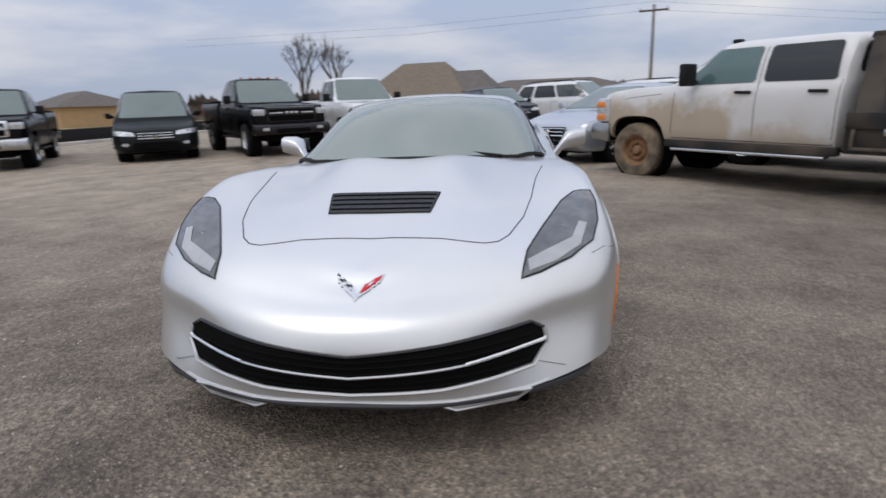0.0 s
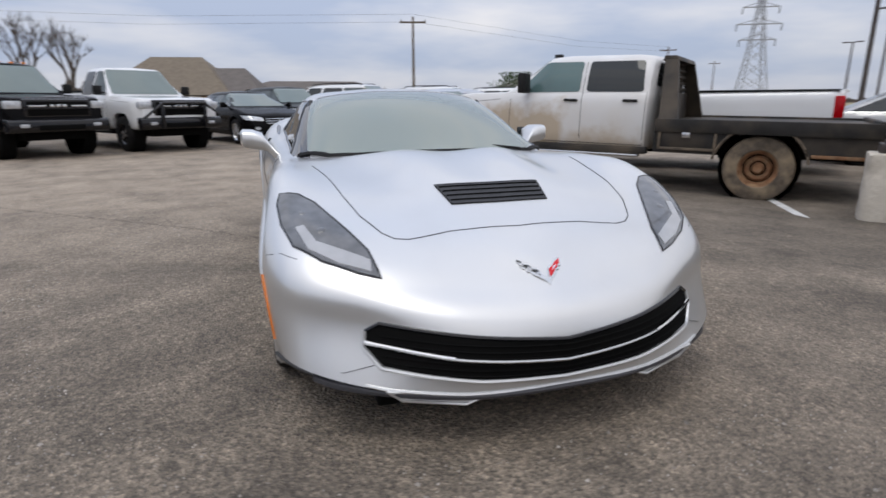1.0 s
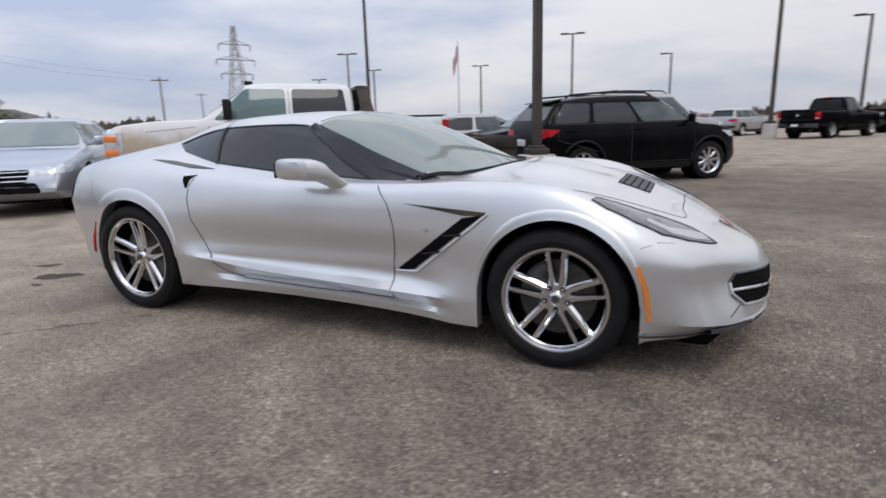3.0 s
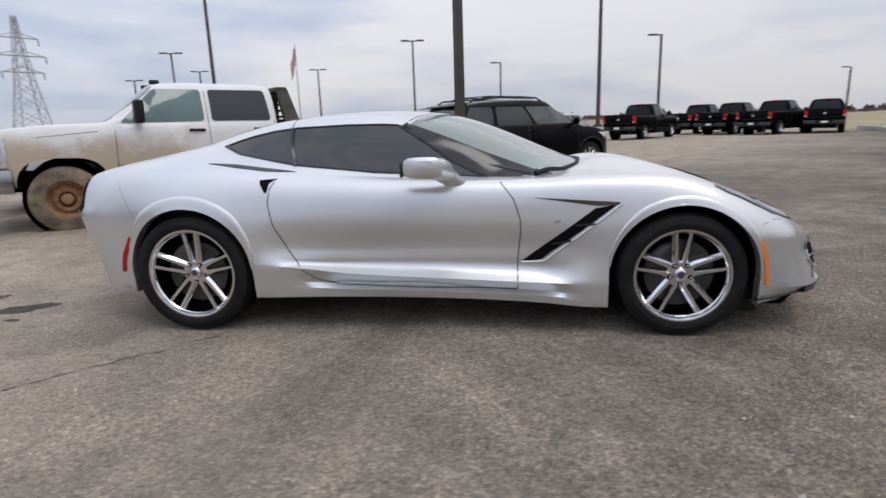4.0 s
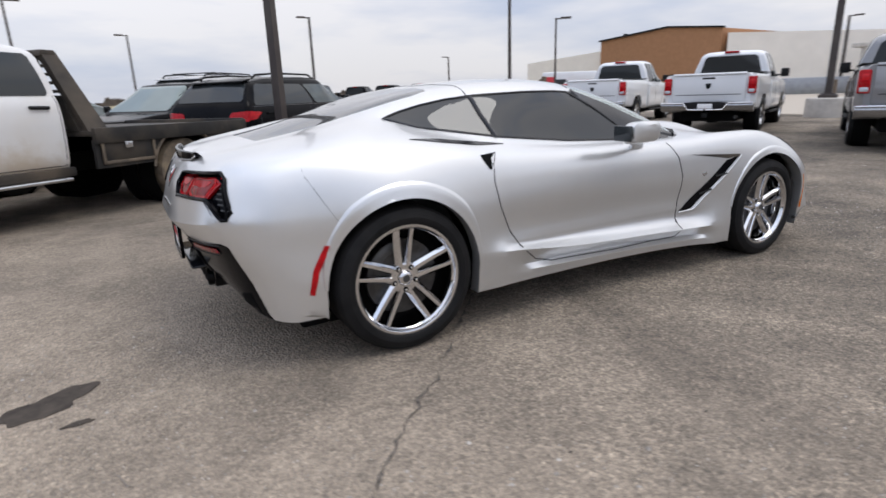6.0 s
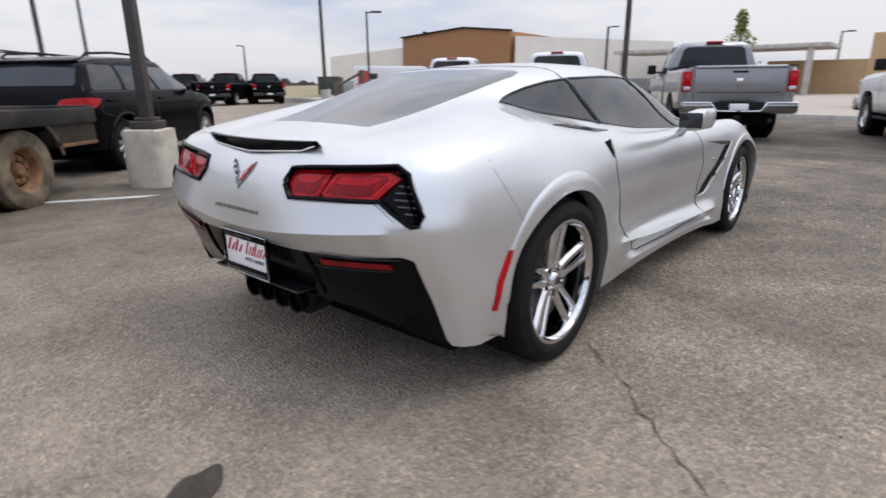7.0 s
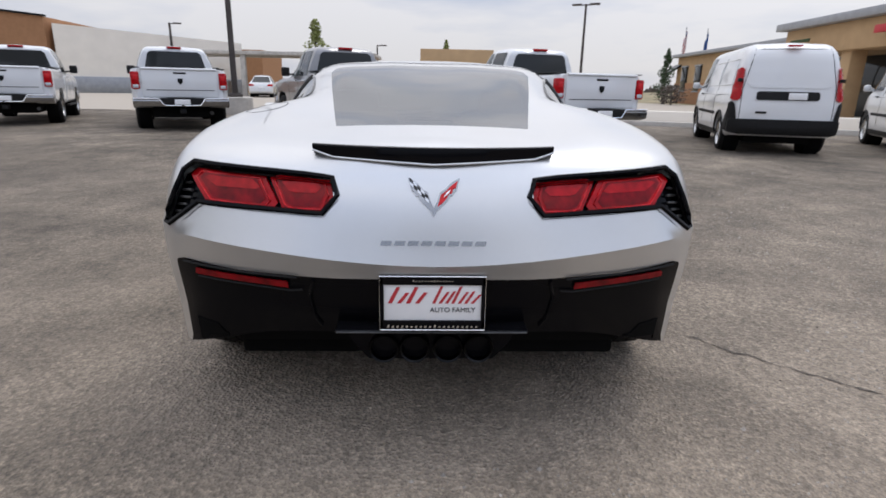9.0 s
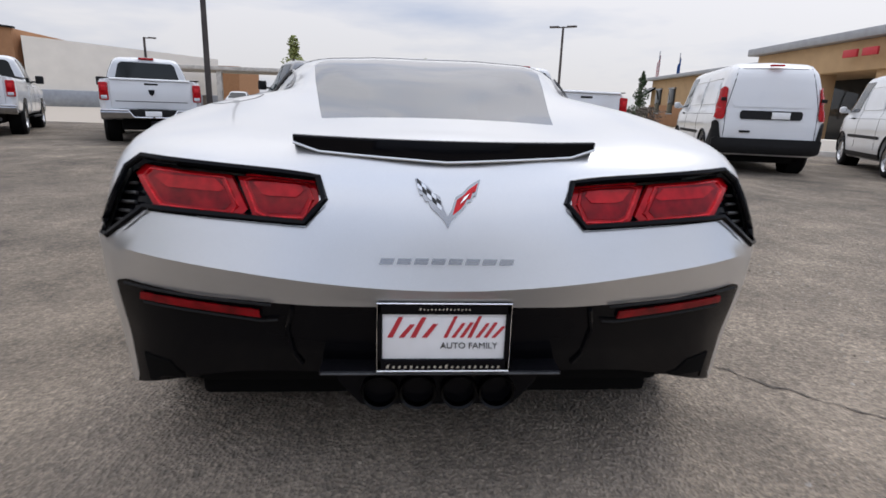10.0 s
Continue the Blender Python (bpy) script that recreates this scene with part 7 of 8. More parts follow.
# ---- lamp posts ----
M["foot_concrete"] = mat("weathered_cream_concrete", (0.60, 0.55, 0.47), 0.92, 0, 0.16, 4, bump=0.7, bump_scale=26, dirt=(0.27, 0.23, 0.18), dirt_amount=0.6, dirt_scale=3.4)
def lamp_post(x, y, top, heads, turn=0, foot=True, w=.13, label="tall dark lamp post over the parking lot", group="lot lamp posts", r=.33, fh=.76, block=False):
    """A square post; heads: 0 none seen, 1 one arm, 2 a pair on a cross arm."""
    p = thing("lamp_post", label, "lamp post", group)
    z0 = 0
    if foot:
        if block:
            fb = box(-r, r, -r, r, -.05, fh, .0)
            bmesh.ops.bevel(fb, geom=[e for e in fb.edges if abs(e.verts[0].co.z - e.verts[1].co.z) > .1], offset=.085, segments=3, affect="EDGES", profile=.5)
            bmesh.ops.bevel(fb, geom=[e for e in fb.edges if e.verts[0].co.z > .1 and e.verts[1].co.z > .1], offset=.018, segments=2, affect="EDGES", profile=.5)
            bmesh.ops.subdivide_edges(fb, edges=[e for e in fb.edges if abs(e.verts[0].co.z - e.verts[1].co.z) > .1], cuts=5)
            wob = random.Random(3)
            for v in fb.verts:
                v.co += Vector((wob.uniform(-1, 1), wob.uniform(-1, 1), wob.uniform(-.9, .9))) * .010
            part("concrete_foot", fb, "foot_concrete", p, "rough pale concrete foot with stains")
        else:
            part("concrete_foot", moved(lathe([(.001, fh), (r - .04, fh), (r - .01, fh - .03), (r, fh * .5), (r, 0)], 32), pose(0, 0, 0, 90)), "concrete", p, "pale stained concrete foot")
        z0 = fh
        part("base_cover", join(box(-w * 1.25, w * 1.25, -w * 1.25, w * 1.25, z0, z0 + .10, .015), box(-w * .9, w * .9, -w * .9, w * .9, z0 + .09, z0 + .14, .01)), "pole", p)
    rows = []
    for z in (z0, top):
        k = w / 2 * (1 if z == z0 else .72)
        rows.append([Vector((sx * k, sy * k, z)) for sx, sy in ((-1, -1), (1, -1), (1, 1), (-1, 1), (-1, -1))])
    pb, _ = mesh_grid(rows)
    bmesh.ops.recalc_face_normals(pb, faces=pb.faces[:])
    part("post", pb, "pole", p)
    for s in ((1, -1) if heads == 2 else (1,) if heads == 1 else ()):
        part("lamp_head", join(box(0, s * .35, -.04, .04, top - .10, top - .02, .01), box(s * .30, s * 1.0, -.16, .16, top - .08, top + .04, .03)), "pole", p)
    p.matrix_world = pose(x, y, lot_z(x, y) if x < 18 else 0, 0, 0, turn)
    return p


lamp_post(-.29, 5.30, 9.0, 0, 38, True, .122, "dark bronze square lamp post on a rough concrete foot", fh=.69, r=.24, block=True)
lamp_post(5.4, 28.7, 9.0, 0, 29, True, .16)
lamp_post(-13.5, 22.6, 7.7, 2, 10, True, .15)
lamp_post(-30.5, 47.4, 8.4, 2, 20, False, .18)
lamp_post(-7.7, 46.5, 8.3, 2, 10, False, .20)
lamp_post(-21.8, 63, 7.9, 2, 10, False, .20)
lamp_post(-36, 62, 8.2, 2, 15, False, .20)
lamp_post(-.3, 57, 7.2, 1, 180, False, .20)
lamp_post(12.2, 43.3, 7.4, 1, 180, False, .20)
lamp_post(20.3, 27.7, 9.5, 0, 20, True, .17)
lamp_post(24.2, 27.8, 5.7, 1, -40, False, .16)
lamp_post(40, 69, 6.0, 1, 180, False, .2)
lamp_post(17.4, 6.8, 9.0, 0, 20, True, .20, fh=.6, r=.6)
lamp_post(51.7, 23.2, 6.2, 1, -70, False, .26)
lamp_post(39.7, -11.7, 7.0, 2, 60, False, .18)
lamp_post(-44.5, 62, 7.5, 2, 15, False, .2)
lamp_post(60, 5, 5.2, 1, -80, False, .2)

# ---- buildings beyond the apron ----
def along_wall(a, b):
    d = Vector((b[0] - a[0], b[1] - a[1]))
    return d.length, pose(a[0], a[1], 0, 0, 0, math.degrees(math.atan2(d.y, d.x)))


hall = thing("brown_hall", "brown block hall with a low gabled roofline", "building")
L, m = along_wall((46.2, 45.7), (47.6, 31.9))
part("front_wall", moved(prism([(0, -.2), (L, -.2), (L, 6.10), (L * .60, 6.65), (0, 6.02)], "y", 0, 12), m), "stucco_brown", hall)
part("roof_edge", moved(join(prism([(-.2, 6.0), (L * .60, 6.64), (L * .60, 6.80), (-.2, 6.16)], "y", -.2, .25), prism([(L * .60, 6.64), (L + .2, 6.08), (L + .2, 6.24), (L * .60, 6.80)], "y", -.2, .25)), m), "charcoal", hall)
part("wall_lamp", moved(box(L * .3, L * .3 + .35, -.3, .0, 3.3, 3.65, .05), m), "metal_grey", hall)
part("roof_vent", moved(box(L * .15, L * .15 + .4, 1.1, 1.5, 6.0, 6.7, .05), m), "charcoal", hall)
cream = thing("cream_hall", "long cream panelled hall behind the brown one", "building")
L2, m2 = along_wall((45.0, 58), (47, 45.8))
part("left_wall", moved(prism([(0, -.2), (L2, -.2), (L2, 5.2), (0, 4.4)], "y", .6, 10), m2), "stucco_cream", cream)
L3, m3 = along_wall((47.5, 31.2), (54, 17.5))
part("right_wall", moved(prism([(0, -.2), (L3, -.2), (L3, 4.7), (0, 5.6)], "y", .3, 8), m3), "stucco_cream", cream)
part("plinth", moved(box(.3, L3, .1, .4, -.2, 1.35, .03), m3), "metal_grey", cream)
part("plinth", moved(box(0, L2, .3, .7, -.2, 1.4, .03), m2), "metal_grey", cream)
far_hall = thing("far_brown_building", "far brown building with a flat roof and canopy", "building")
part("wall", box(70, 80, 20, 40, -.2, 5.0), "stucco_brown", far_hall)
part("canopy", box(46, 52, 4, 20, 3.35, 3.65, .05), "concrete", far_hall)
for y in (5, 10, 15, 19):
    part("canopy_post", box(46.2, 46.6, y, y + .4, -.1, 3.4, .02), "concrete", far_hall)
part("block", box(52, 62, -2, 9, -.2, 2.6), "stucco_tan", far_hall)
part("long_wall", box(26, 27.2, -3.5, .2, -.1, 2.9, .03), "stucco_tan", far_hall)

store = thing("tan_store", "tan stucco shop building with pale roof fascia and deep canopy", "building")
L4, m4 = along_wall((52, -24.4), (16, -21.6))
part("wall", moved(box(0, L4, 0, 12, -.2, 4.1), m4 @ Matrix.Diagonal((1, 1, 1, 1))), "stucco_tan", store)
part("fascia", moved(box(-.4, L4 + .4, -.5, 12, 4.1, 4.4, .04), m4), "metal_grey", store)
part("canopy_roof", moved(box(25.7, L4 + 2, -3.6, .2, 2.95, 4.15, .05), m4), "stucco_tan", store)
part("canopy_fascia", moved(box(25.3, L4 + 2.4, -4.0, .2, 4.15, 4.5, .04), m4), "metal_grey", store)
for k in range(4):
    part("canopy_column", moved(box(26.2 + 4.0 * k, 26.9 + 4.0 * k, -3.4, -2.7, -.1, 3.0, .03), m4), "stucco_tan", store)
part("shop_front", moved(box(16, L4, -.25, .05, -.1, 3.0, .03), m4), "glass_dark", store)
part("base_course", moved(box(0, 15.5, -.12, .05, -.1, 1.8, .02), m4), "stucco_brown", store)
for k, x in enumerate((1.6, 4.8)):
    win = part("window", moved(box(x, x + 1.2, -.16, .0, 1.1, 3.2, .02), m4), "glass_dark", store)
    part("window_frame", moved(join(box(x - .1, x + 1.3, -.2, .0, 3.2, 3.32), box(x - .1, x + 1.3, -.2, .0, 1.0, 1.1)), m4), "metal_grey", win)
part("awning", moved(prism([(-1.4, 2.6), (0, 3.5), (0, 3.3), (-1.4, 2.4)], "x", -.6, 1.0), m4), "charcoal", store)
part("sign_bar", moved(box(33.0, 33.8, -4.05, -3.95, 3.45, 3.75, .02), m4), "red_paint", store)
part("sign_bar", moved(box(34.1, 34.9, -4.05, -3.95, 3.45, 3.75, .02), m4), "red_paint", store)
part("sign_bar", moved(box(27, 28.6, -4.05, -3.98, 3.45, 3.6, .02), m4), "leaf", store)

# ---- yard things by the hall ----
db = thing("dumpster", "dark green steel dumpster with lids", "dumpster")
part("bin", prism([(-1.4, .15), (1.4, .15), (1.4, 1.5), (-1.2, 1.7), (-1.4, 1.6)], "y", -.9, .9, .03), "green_steel", db)
part("lid", join(box(-1.35, 0, -.92, .92, 1.62, 1.72, .02), box(.02, 1.4, -.92, .92, 1.52, 1.64, .02)), "plastic", db)
db.matrix_world = pose(31, 40.3, 0, 0, 0, 40)
fen = thing("timber_rail_fence", "weathered timber rail fence with posts", "fence")
fp_pts = [(18.2, 24.1), (19.35, 23.1)]
for k, (x, y) in enumerate(fp_pts):
    part("fence_post", box(x - .11, x + .11, y - .11, y + .11, 0, 1.25 if k == 0 else 1.85, .02), "wood", fen)
part("rail", tube([(18.2, 24.1, .95), (19.35, 23.1, 1.75)], .07, 8), "wood", fen)
part("rail", tube([(18.2, 24.1, .25), (19.35, 23.1, .25)], .07, 8), "wood", fen)
for x, y, h in ((17.4, 12.8, 1.25), (18.6, 7.3, 1.15), (17.5, 4.3, 1.2), (18.4, 10.2, 1.2)):
    bo = thing("timber_bollard", "weathered timber bollard on the apron", "bollard", "timber bollards")
    part("bollard_post", box(-.10, .10, -.10, .10, 0, h, .02), "wood", bo)
    bo.matrix_world = pose(x, y, 0)
gt = thing("steel_gate", "galvanised steel tube gate", "gate")
for k in range(6):
    part("gate_rail", tube([(0, 0, .12 + .24 * k), (4.2, 0, .12 + .24 * k)], .028, 8), "metal_grey", gt)
for k in range(4):
    part("gate_stile", tube([(1.4 * k, 0, .0), (1.4 * k, 0, 1.38)], .03, 8), "metal_grey", gt)
gt.matrix_world = pose(22.6, 23.9, 0, 0, 0, -40)
bus = thing("motorhome", "white motorhome with red stripe parked behind the gate", "motorhome")
part("living_body", prism([(-3.4, .60), (1.55, .60), (1.55, 1.75), (2.55, 1.95), (2.45, 2.28), (2.0, 2.38), (-3.3, 2.42), (-3.4, 2.3)], "y", -1.1, 1.1, .06), "white", bus)
part("cab", prism([(1.5, .55), (3.35, .55), (3.42, .95), (3.25, 1.15), (2.55, 1.27), (2.05, 1.90), (1.5, 1.90)], "y", -.95, .95, .05), "white", bus)
part("windscreen", prism([(2.60, 1.29), (2.63, 1.31), (2.17, 1.88), (2.12, 1.88)], "y", -.84, .84), "glass_dark", bus)
for s in (1, -1):
    part("cab_window", prism([(1.72, 1.28), (2.42, 1.28), (2.05, 1.78), (1.72, 1.78)], "y", s * .94, s * .965), "glass_dark", bus)
    part("side_window", box(-2.6, -1.5, s * 1.09, s * 1.115, 1.40, 1.85, .03), "glass_dark", bus)
    part("stripe", box(-3.3, 1.4, s * 1.09, s * 1.112, 1.02, 1.10), "red_paint", bus)
    part("door_mark", box(-.4, .2, s * 1.09, s * 1.115, 1.40, 1.75, .02), "red_paint", bus)
    part("head_lamp", box(3.28, 3.43, s * .60, s * .88, .80, .96, .02), "lamp_clear", bus)
part("grille", box(3.36, 3.44, -.5, .5, .76, .98, .02), "iron", bus)
part("front_bumper", box(3.30, 3.55, -.95, .95, .42, .60, .04), "bumper_chrome", bus)
for x in (-1.6, 2.2):
    road_wheel(bus, x, -1.05, .36, .22, .22)
    road_wheel(bus, x, 1.05, .36, .22, .22)
bus.matrix_world = pose(30.6, 31.4, 0, 0, 0, -48)
kio = thing("red_sign_panel", "red and white standing sign panel", "sign")
part("panel", box(-.36, .36, -.08, .08, .0, 2.0, .02), "red_paint", kio)
part("panel_band", box(-.26, .26, -.1, .1, .9, 1.1, .01), "plate", kio)
kio.matrix_world = pose(25.9, 30.3, 0, 0, 0, -48)
for x, y, h in ((47, 13, 10), (46.5, 8, 25)):
    cvar = wagon("white", "white car under the far canopy", "sedan", name="sedan", group="cars under the far canopy") if y == 13 else copy_thing(cvar, Matrix.Identity(4))
    place(cvar, x - 3, y, h)

# ---- houses, poles, flags and tower in the distance ----
def house(x, y, turn, L, W, wall, ridge, label, roof="roof_tan"):
    h = thing("house", label, "house")
    part("wall", box(-L / 2, L / 2, -W / 2, W / 2, -.2, wall), "stucco_tan", h)
    bmr = bmesh.new()
    e = .5
    v = [bmr.verts.new(q) for q in ((-L / 2 - e, -W / 2 - e, wall), (L / 2 + e, -W / 2 - e, wall), (L / 2 + e, W / 2 + e, wall), (-L / 2 - e, W / 2 + e, wall), (-L * .22, 0, ridge), (L * .22, 0, ridge))]
    for f in ((0, 1, 5, 4), (1, 2, 5), (2, 3, 4, 5), (3, 0, 4), (3, 2, 1, 0)):
        bmr.faces.new([v[i] for i in f])
    part("roof", bmr, roof, h, smooth=False)
    h.matrix_world = pose(x, y, 0, 0, 0, turn)
    return h
house(-51, -7.2, 80, 9.5, 9, 1.7, 4.9, "brown-roofed house beyond the lot")
house(-50, -2.9, 80, 5.5, 8, 1.6, 4.0, "lighter brown roofed wing beside the house", "roof_grey")
house(-66, 5.5, 88, 22, 9, 1.7, 3.5, "long low tan-roofed house", "roof_grey")
house(-75, 24, 95, 14, 9, 1.6, 2.9, "low tan house with grey shingle roof", "roof_grey")
house(-62, -52, 60, 12, 9, 2.3, 4.2, "distant brown house by the trees", "roof_grey")
house(-78, 40, 100, 13, 9, 2.3, 4.5, "low tan house under a grey roof", "roof_grey")

def utility_pole(x, y, h, turn):
    u = thing("utility_pole", "grey timber utility pole with cross arm", "utility pole", "utility poles")
    part("pole", tube([(0, 0, 0), (0, 0, h)], .14, 10, r_end=.09), "wood", u)
    part("cross_arm", box(-1.1, 1.1, -.06, .06, h - .5, h - .36, .01), "wood", u)
    for k in (-1.0, 0, 1.0):
        part("insulator", box(k - .05, k + .05, -.05, .05, h - .36, h - .2, .02), "metal_grey", u)
    u.matrix_world = pose(x, y, 0, 0, 0, turn)
utility_pole(-44.6, 12.0, 8.0, 75)
utility_pole(-66, 55, 8.5, 60)
utility_pole(-95, 90, 9, 60)
for k, z in enumerate((8.2, 7.6)):
    wires = thing("power_line", "thin power line across the sky", "cable", "power lines")
    part("wire", tube([(-50, -30, z - .3), (-47, -8, z - .6), (-44.6, 12, z), (-55, 34, z - .5), (-66, 55, z + .3)], .008, 5), "pole", wires)

tw = thing("transmission_tower", "grey steel lattice transmission tower", "tower")
def leg(z):
    return 3.6 * max(.10, 1 - z / 27)
for sx in (1, -1):
    for sy in (1, -1):
        part("leg", tube([(sx * leg(0), sy * leg(0), 0), (sx * leg(14), sy * leg(14), 14), (sx * leg(29), sy * leg(29), 29)], .14, 5), "metal_grey", tw)
zs = [0, 4, 7.5, 11, 14, 16.5, 19, 21.5, 24, 26.5, 29]
for a, b in zip(zs, zs[1:]):
    for s in (1, -1):
        part("brace", tube([(s * leg(a), -leg(a), a), (s * leg(b), leg(b), b)], .07, 4), "metal_grey", tw)
        part("brace", tube([(s * leg(a), leg(a), a), (s * leg(b), -leg(b), b)], .07, 4), "metal_grey", tw)
        part("brace", tube([(-leg(a), s * leg(a), a), (leg(b), s * leg(b), b)], .07, 4), "metal_grey", tw)
        part("brace", tube([(leg(a), s * leg(a), a), (-leg(b), s * leg(b), b)], .07, 4), "metal_grey", tw)
for z, w in ((16.5, 4.2), (20.2, 5.2), (24.2, 4.2)):
    part("arm", join(tube([(0, -w, z), (0, w, z)], .16, 5), tube([(0, -w, z), (0, 0, z + 1.3), (0, w, z)], .09, 4)), "metal_grey", tw)
    for s in (1, -1):
        part("insulator", tube([(0, s * w, z), (0, s * w, z - 1.6)], .12, 5), "pole", tw)
tw.matrix_world = pose(-76.6, 81.5, 0, 0, 0, -30) @ Matrix.Scale(.68, 4)

def flag_pole(x, y, h, turn, blue=False, size=1.0):
    f = thing("flag_pole", "white flag pole with a cloth flag", "flag pole", "flag poles")
    part("pole", tube([(0, 0, 0), (0, 0, h)], .07, 8, r_end=.04), "metal_grey", f)
    n = 12
    W, H = 2.0 * size, 1.9 * size
    def cloth(z0, z1, x0, x1, out=0.0):
        rows = []
        for k in range(n + 1):
            u = x0 + (x1 - x0) * k / n
            sag = -.95 * u - .12 * u * u
            rows.append([Vector((u * .34, .14 * math.sin(u * 4) + out, h - .3 + sag * .8 + z)) for z in (z0, z1)])
        bmf, _ = mesh_grid(rows)
        bmesh.ops.solidify(bmf, geom=bmf.faces[:], thickness=.012)
        return bmf
    if blue:
        part("flag", cloth(-H, 0, 0, W), "blue_cloth", f)
    else:
        for k in range(13):
            part("stripe", cloth(-H * (k + 1) / 13, -H * k / 13, 0, W), "red_paint" if k % 2 == 0 else "plate", f)
        part("canton", cloth(-H * 7 / 13, 0, 0, W * .4, -.03), "blue_cloth", f)
    f.matrix_world = pose(x, y, 0, 0, 0, turn)
flag_pole(-20.4, 52.3, 9.2, 180, False, .85)
flag_pole(52.9, -25.2, 7.0, 150, False, .8)
flag_pole(52.1, -26.9, 6.8, 150, True, .7)

# ---- trees ----
def bare_tree(x, y, h, seed):
    rnd = random.Random(seed)
    t = thing("bare_tree", "leafless winter tree with fine branching", "tree", "bare trees")
    limbs, twigs = [], []
    def grow(p, d, length, r, depth):
        q = p + d * length
        (limbs if depth > 2 else twigs).append((p, q, r))
        if depth == 0:
            return
        for k in range(3 if depth > 1 else 4):
            nd = (d + Vector((rnd.uniform(-.6, .6), rnd.uniform(-.6, .6), rnd.uniform(-.05, .6)))).normalized()
            grow(p.lerp(q, rnd.uniform(.6, 1.0)), nd, length * rnd.uniform(.6, .8), r * .6, depth - 1)
    grow(Vector((0, 0, 0)), Vector((0, 0, 1)), h * .30, h * .022, 5)
    part("trunk", join(*[tube([a, b], r, 5, r_end=r * .65) for a, b, r in limbs]), "bark", t)
    vs, fs = [], []
    for a, b, r in twigs:
        d = (b - a).normalized()
        s1 = d.orthogonal().normalized() * max(r, .014)
        s2 = d.cross(s1)
        i = len(vs)
        vs += [a + s1, a - s1 * .5 + s2, a - s1 * .5 - s2, b]
        fs += [(i, i + 1, i + 3), (i + 1, i + 2, i + 3), (i + 2, i, i + 3)]
    mt = bpy.data.meshes.new("fine_branching")
    mt.from_pydata([tuple(v) for v in vs], [], fs)
    mt.materials.append(M["bark"])
    ob = new("fine_branching", mt)
    ob.parent = t
    t.matrix_world = pose(x, y, 0)
bare_tree(-33.6, -13.0, 7.6, 2)
bare_tree(-34.2, -10.9, 7.2, 3)
bare_tree(-36, -15.5, 4.0, 9)

def leafy(x, y, h, w, seed, kind="cone", leaf="leaf", label="dark green evergreen tree with gaps"):
    rnd = random.Random(seed)
    t = thing("tree", label, "tree", "evergreen trees")
    part("trunk", tube([(0, 0, 0), (.05, 0, h * .4), (0, .03, h * .95)], h * .03 + .03, 7, r_end=.02), "bark", t)
    vs, fs = [], []
    for k in range(2600 if kind == "round" and leaf == "leaf" else 1100):
        u = rnd.uniform(.12, 1.0)
        rr = w / 2 * ((1 - u) ** .8 + .06 if kind == "cone" else math.sqrt(max(0.02, 1 - (2 * u - 1.1) ** 2)))
        rr *= rnd.uniform(.25, 1.0) * (1 + .3 * math.sin(u * 23 + seed))
        a = rnd.uniform(0, 6.283)
        c = Vector((rr * math.cos(a), rr * math.sin(a), h * u))
        s = rnd.uniform(.5, 1.0) * (.05 * h ** .5 + .03)
        d1 = Vector((rnd.uniform(-1, 1), rnd.uniform(-1, 1), rnd.uniform(-.6, .9))).normalized() * s
        d2 = d1.orthogonal().normalized() * s * .6
        i = len(vs)
        vs += [c - d1, c + d2, c + d1, c - d2]
        fs.append((i, i + 1, i + 2, i + 3))
    mt = bpy.data.meshes.new("crown")
    mt.from_pydata([tuple(v) for v in vs], [], fs)
    mt.materials.append(M[leaf])
    ob = new("crown", mt)
    ob.parent = t
    t.matrix_world = pose(x, y, 0)
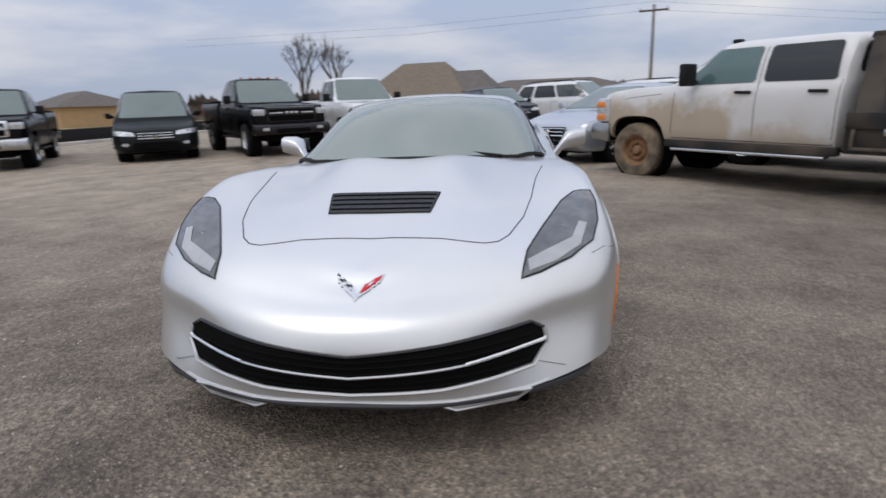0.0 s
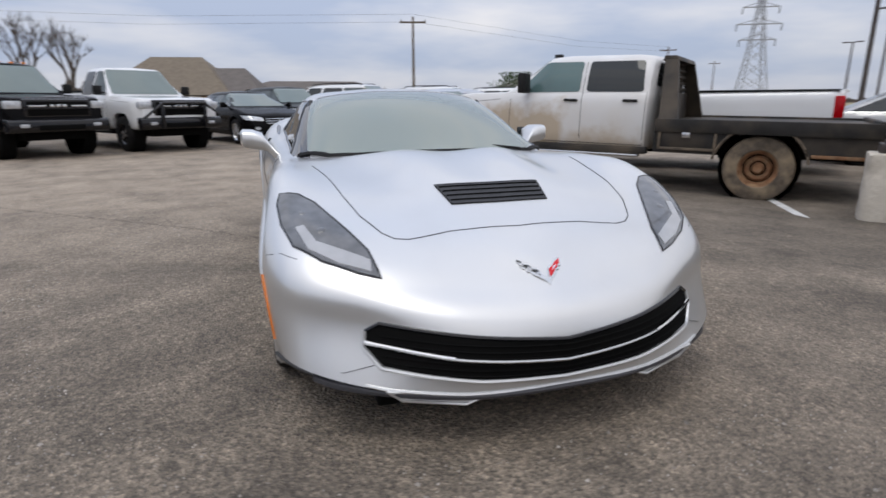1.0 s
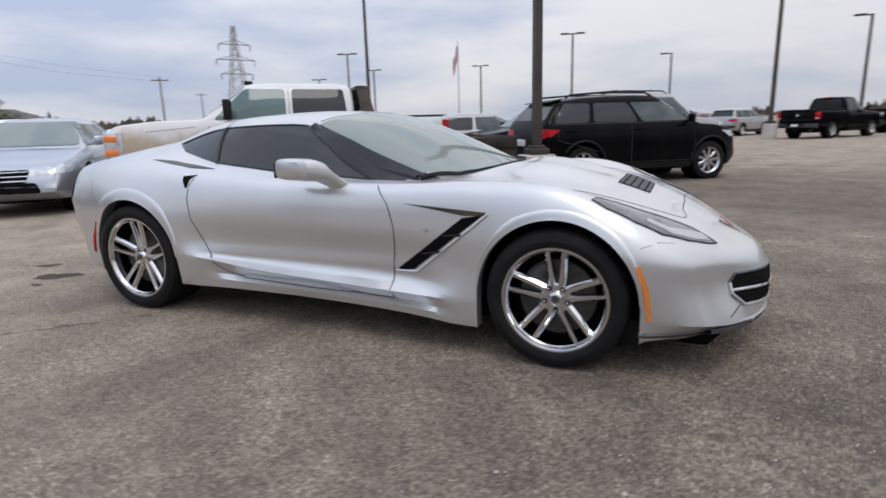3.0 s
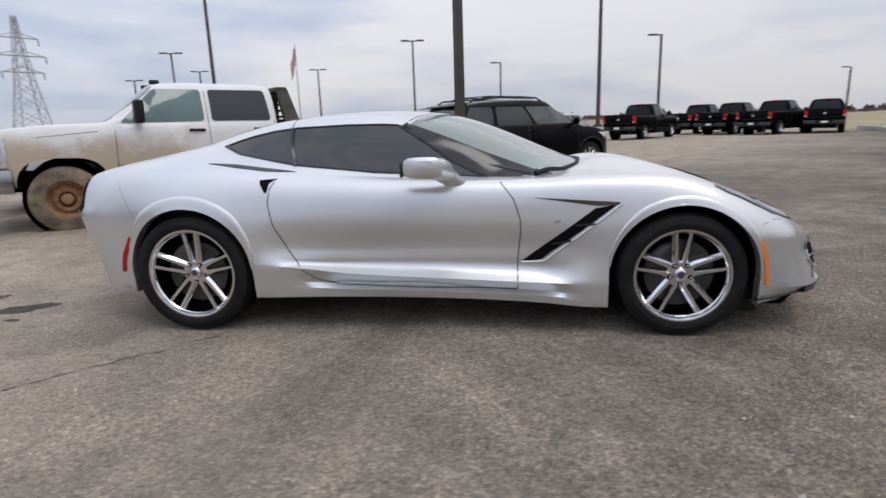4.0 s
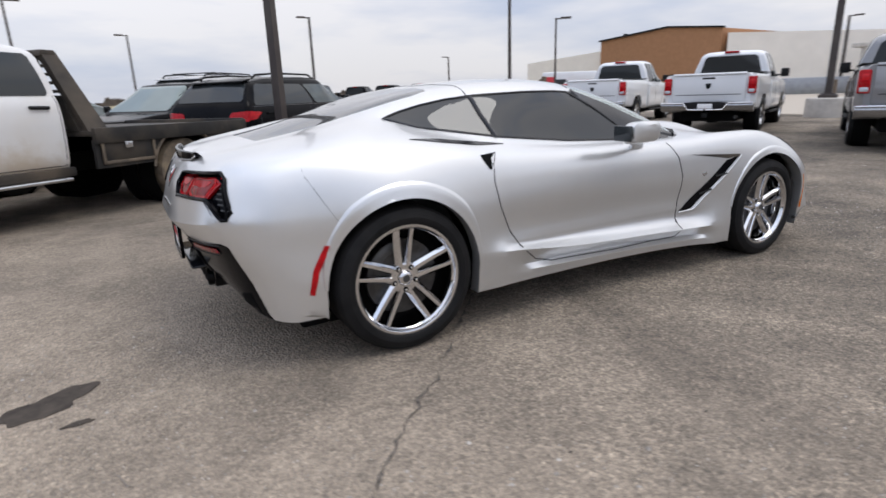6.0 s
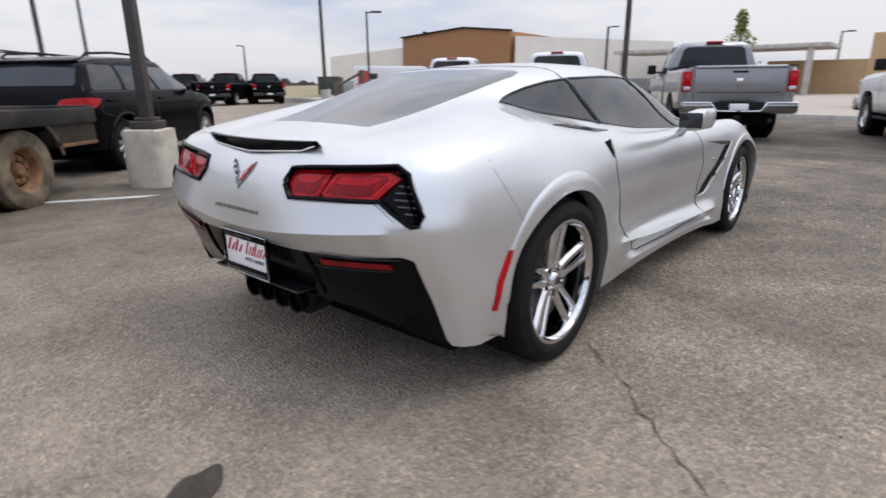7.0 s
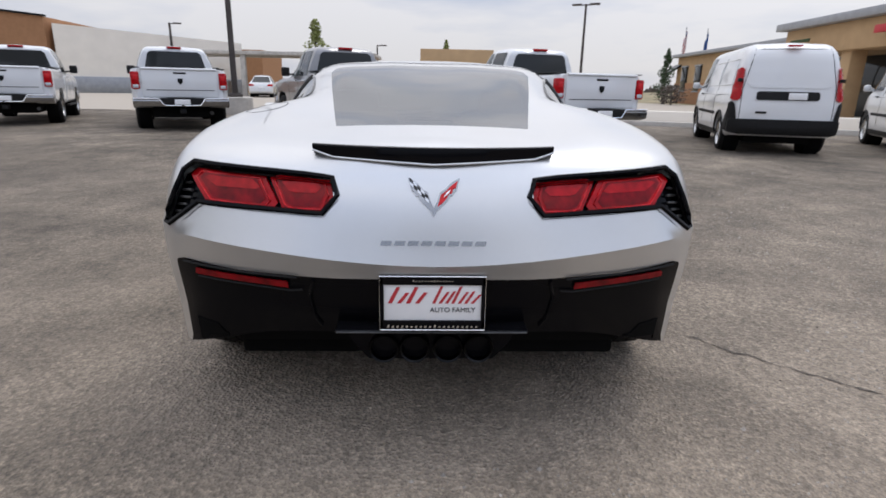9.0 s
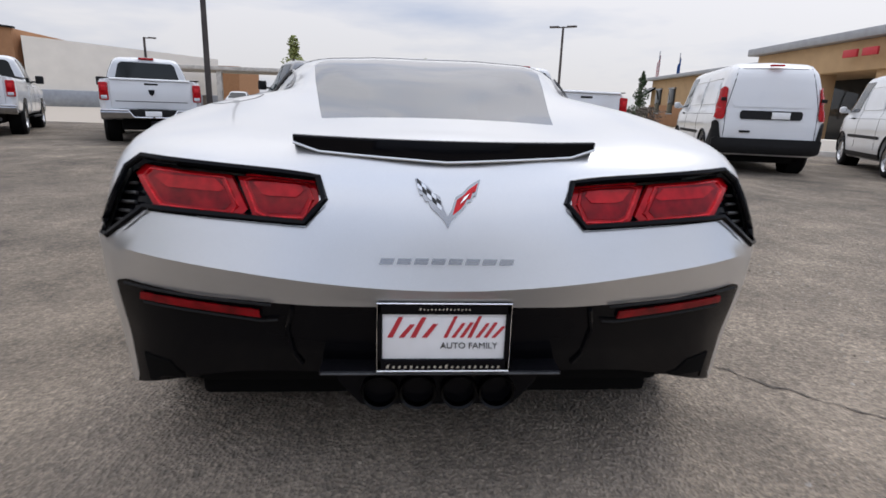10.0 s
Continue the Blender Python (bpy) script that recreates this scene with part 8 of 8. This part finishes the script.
leafy(-52, 25, 4.1, 5.2, 4, "round", "leaf", "round dark green oak beyond the lot")
leafy(30.5, 6.2, 4.6, 2.7, 5, "cone", "leaf_yellow", "young yellow-green conifer by the apron")
leafy(34, -1.4, 3.9, 1.1, 6, "cone", "leaf_yellow", "thin young conifer by the apron")
leafy(44, -20, 4.4, 1.9, 7, "cone", "leaf", "dark green conical evergreen")
leafy(41, -19.4, 1.5, 2.6, 8, "round", "brush", "bare shrub by the shop")

# far woods and scrub round the horizon
def scrub(name, label, a0, a1, dist, h, count, seed, material="brush"):
    rnd = random.Random(seed)
    vs, fs = [], []
    for k in range(count):
        a = radians(a0 + (a1 - a0) * (k + rnd.random()) / count)
        d = dist * rnd.uniform(.9, 1.15)
        big = h * (.55 + .45 * math.sin(a * 37 + seed) * math.sin(a * 91)) * rnd.uniform(.6, 1.1)
        c = Vector((d * math.cos(a), d * math.sin(a), 0))
        side = Vector((-math.sin(a), math.cos(a), 0))
        for q in range(14):
            w = rnd.uniform(.4, 1.2) * h * .5
            o = c + side * rnd.uniform(-1.6, 1.6) * h * .4
            z = big * rnd.uniform(.25, 1.0)
            i = len(vs)
            vs += [o - side * w * .5 + Vector((0, 0, z * .5)), o + Vector((rnd.uniform(-.5, .5), 0, z * .1)), o + side * w * .5 + Vector((0, 0, z * .45)), o + Vector((0, 0, z))]
            fs.append((i, i + 1, i + 2, i + 3))
    mt = bpy.data.meshes.new(name)
    mt.from_pydata([tuple(v) for v in vs], [], fs)
    mt.materials.append(M[material])
    tagged(new(name, mt), label, "woods", kind="stuff")
scrub("far_woods", "low bare winter woods along the horizon", 185, 235, 95, 5.0, 220, 1)
scrub("far_woods", "low bare winter woods along the horizon", 140, 186, 160, 6.5, 220, 2)
scrub("far_woods", "low bare winter woods along the horizon", 40, 140, 330, 6.0, 260, 3)
scrub("far_woods", "low bare winter woods along the horizon", -60, 40, 260, 4.0, 200, 4)
scrub("far_woods", "low bare winter woods along the horizon", 235, 300, 200, 6.0, 160, 5)
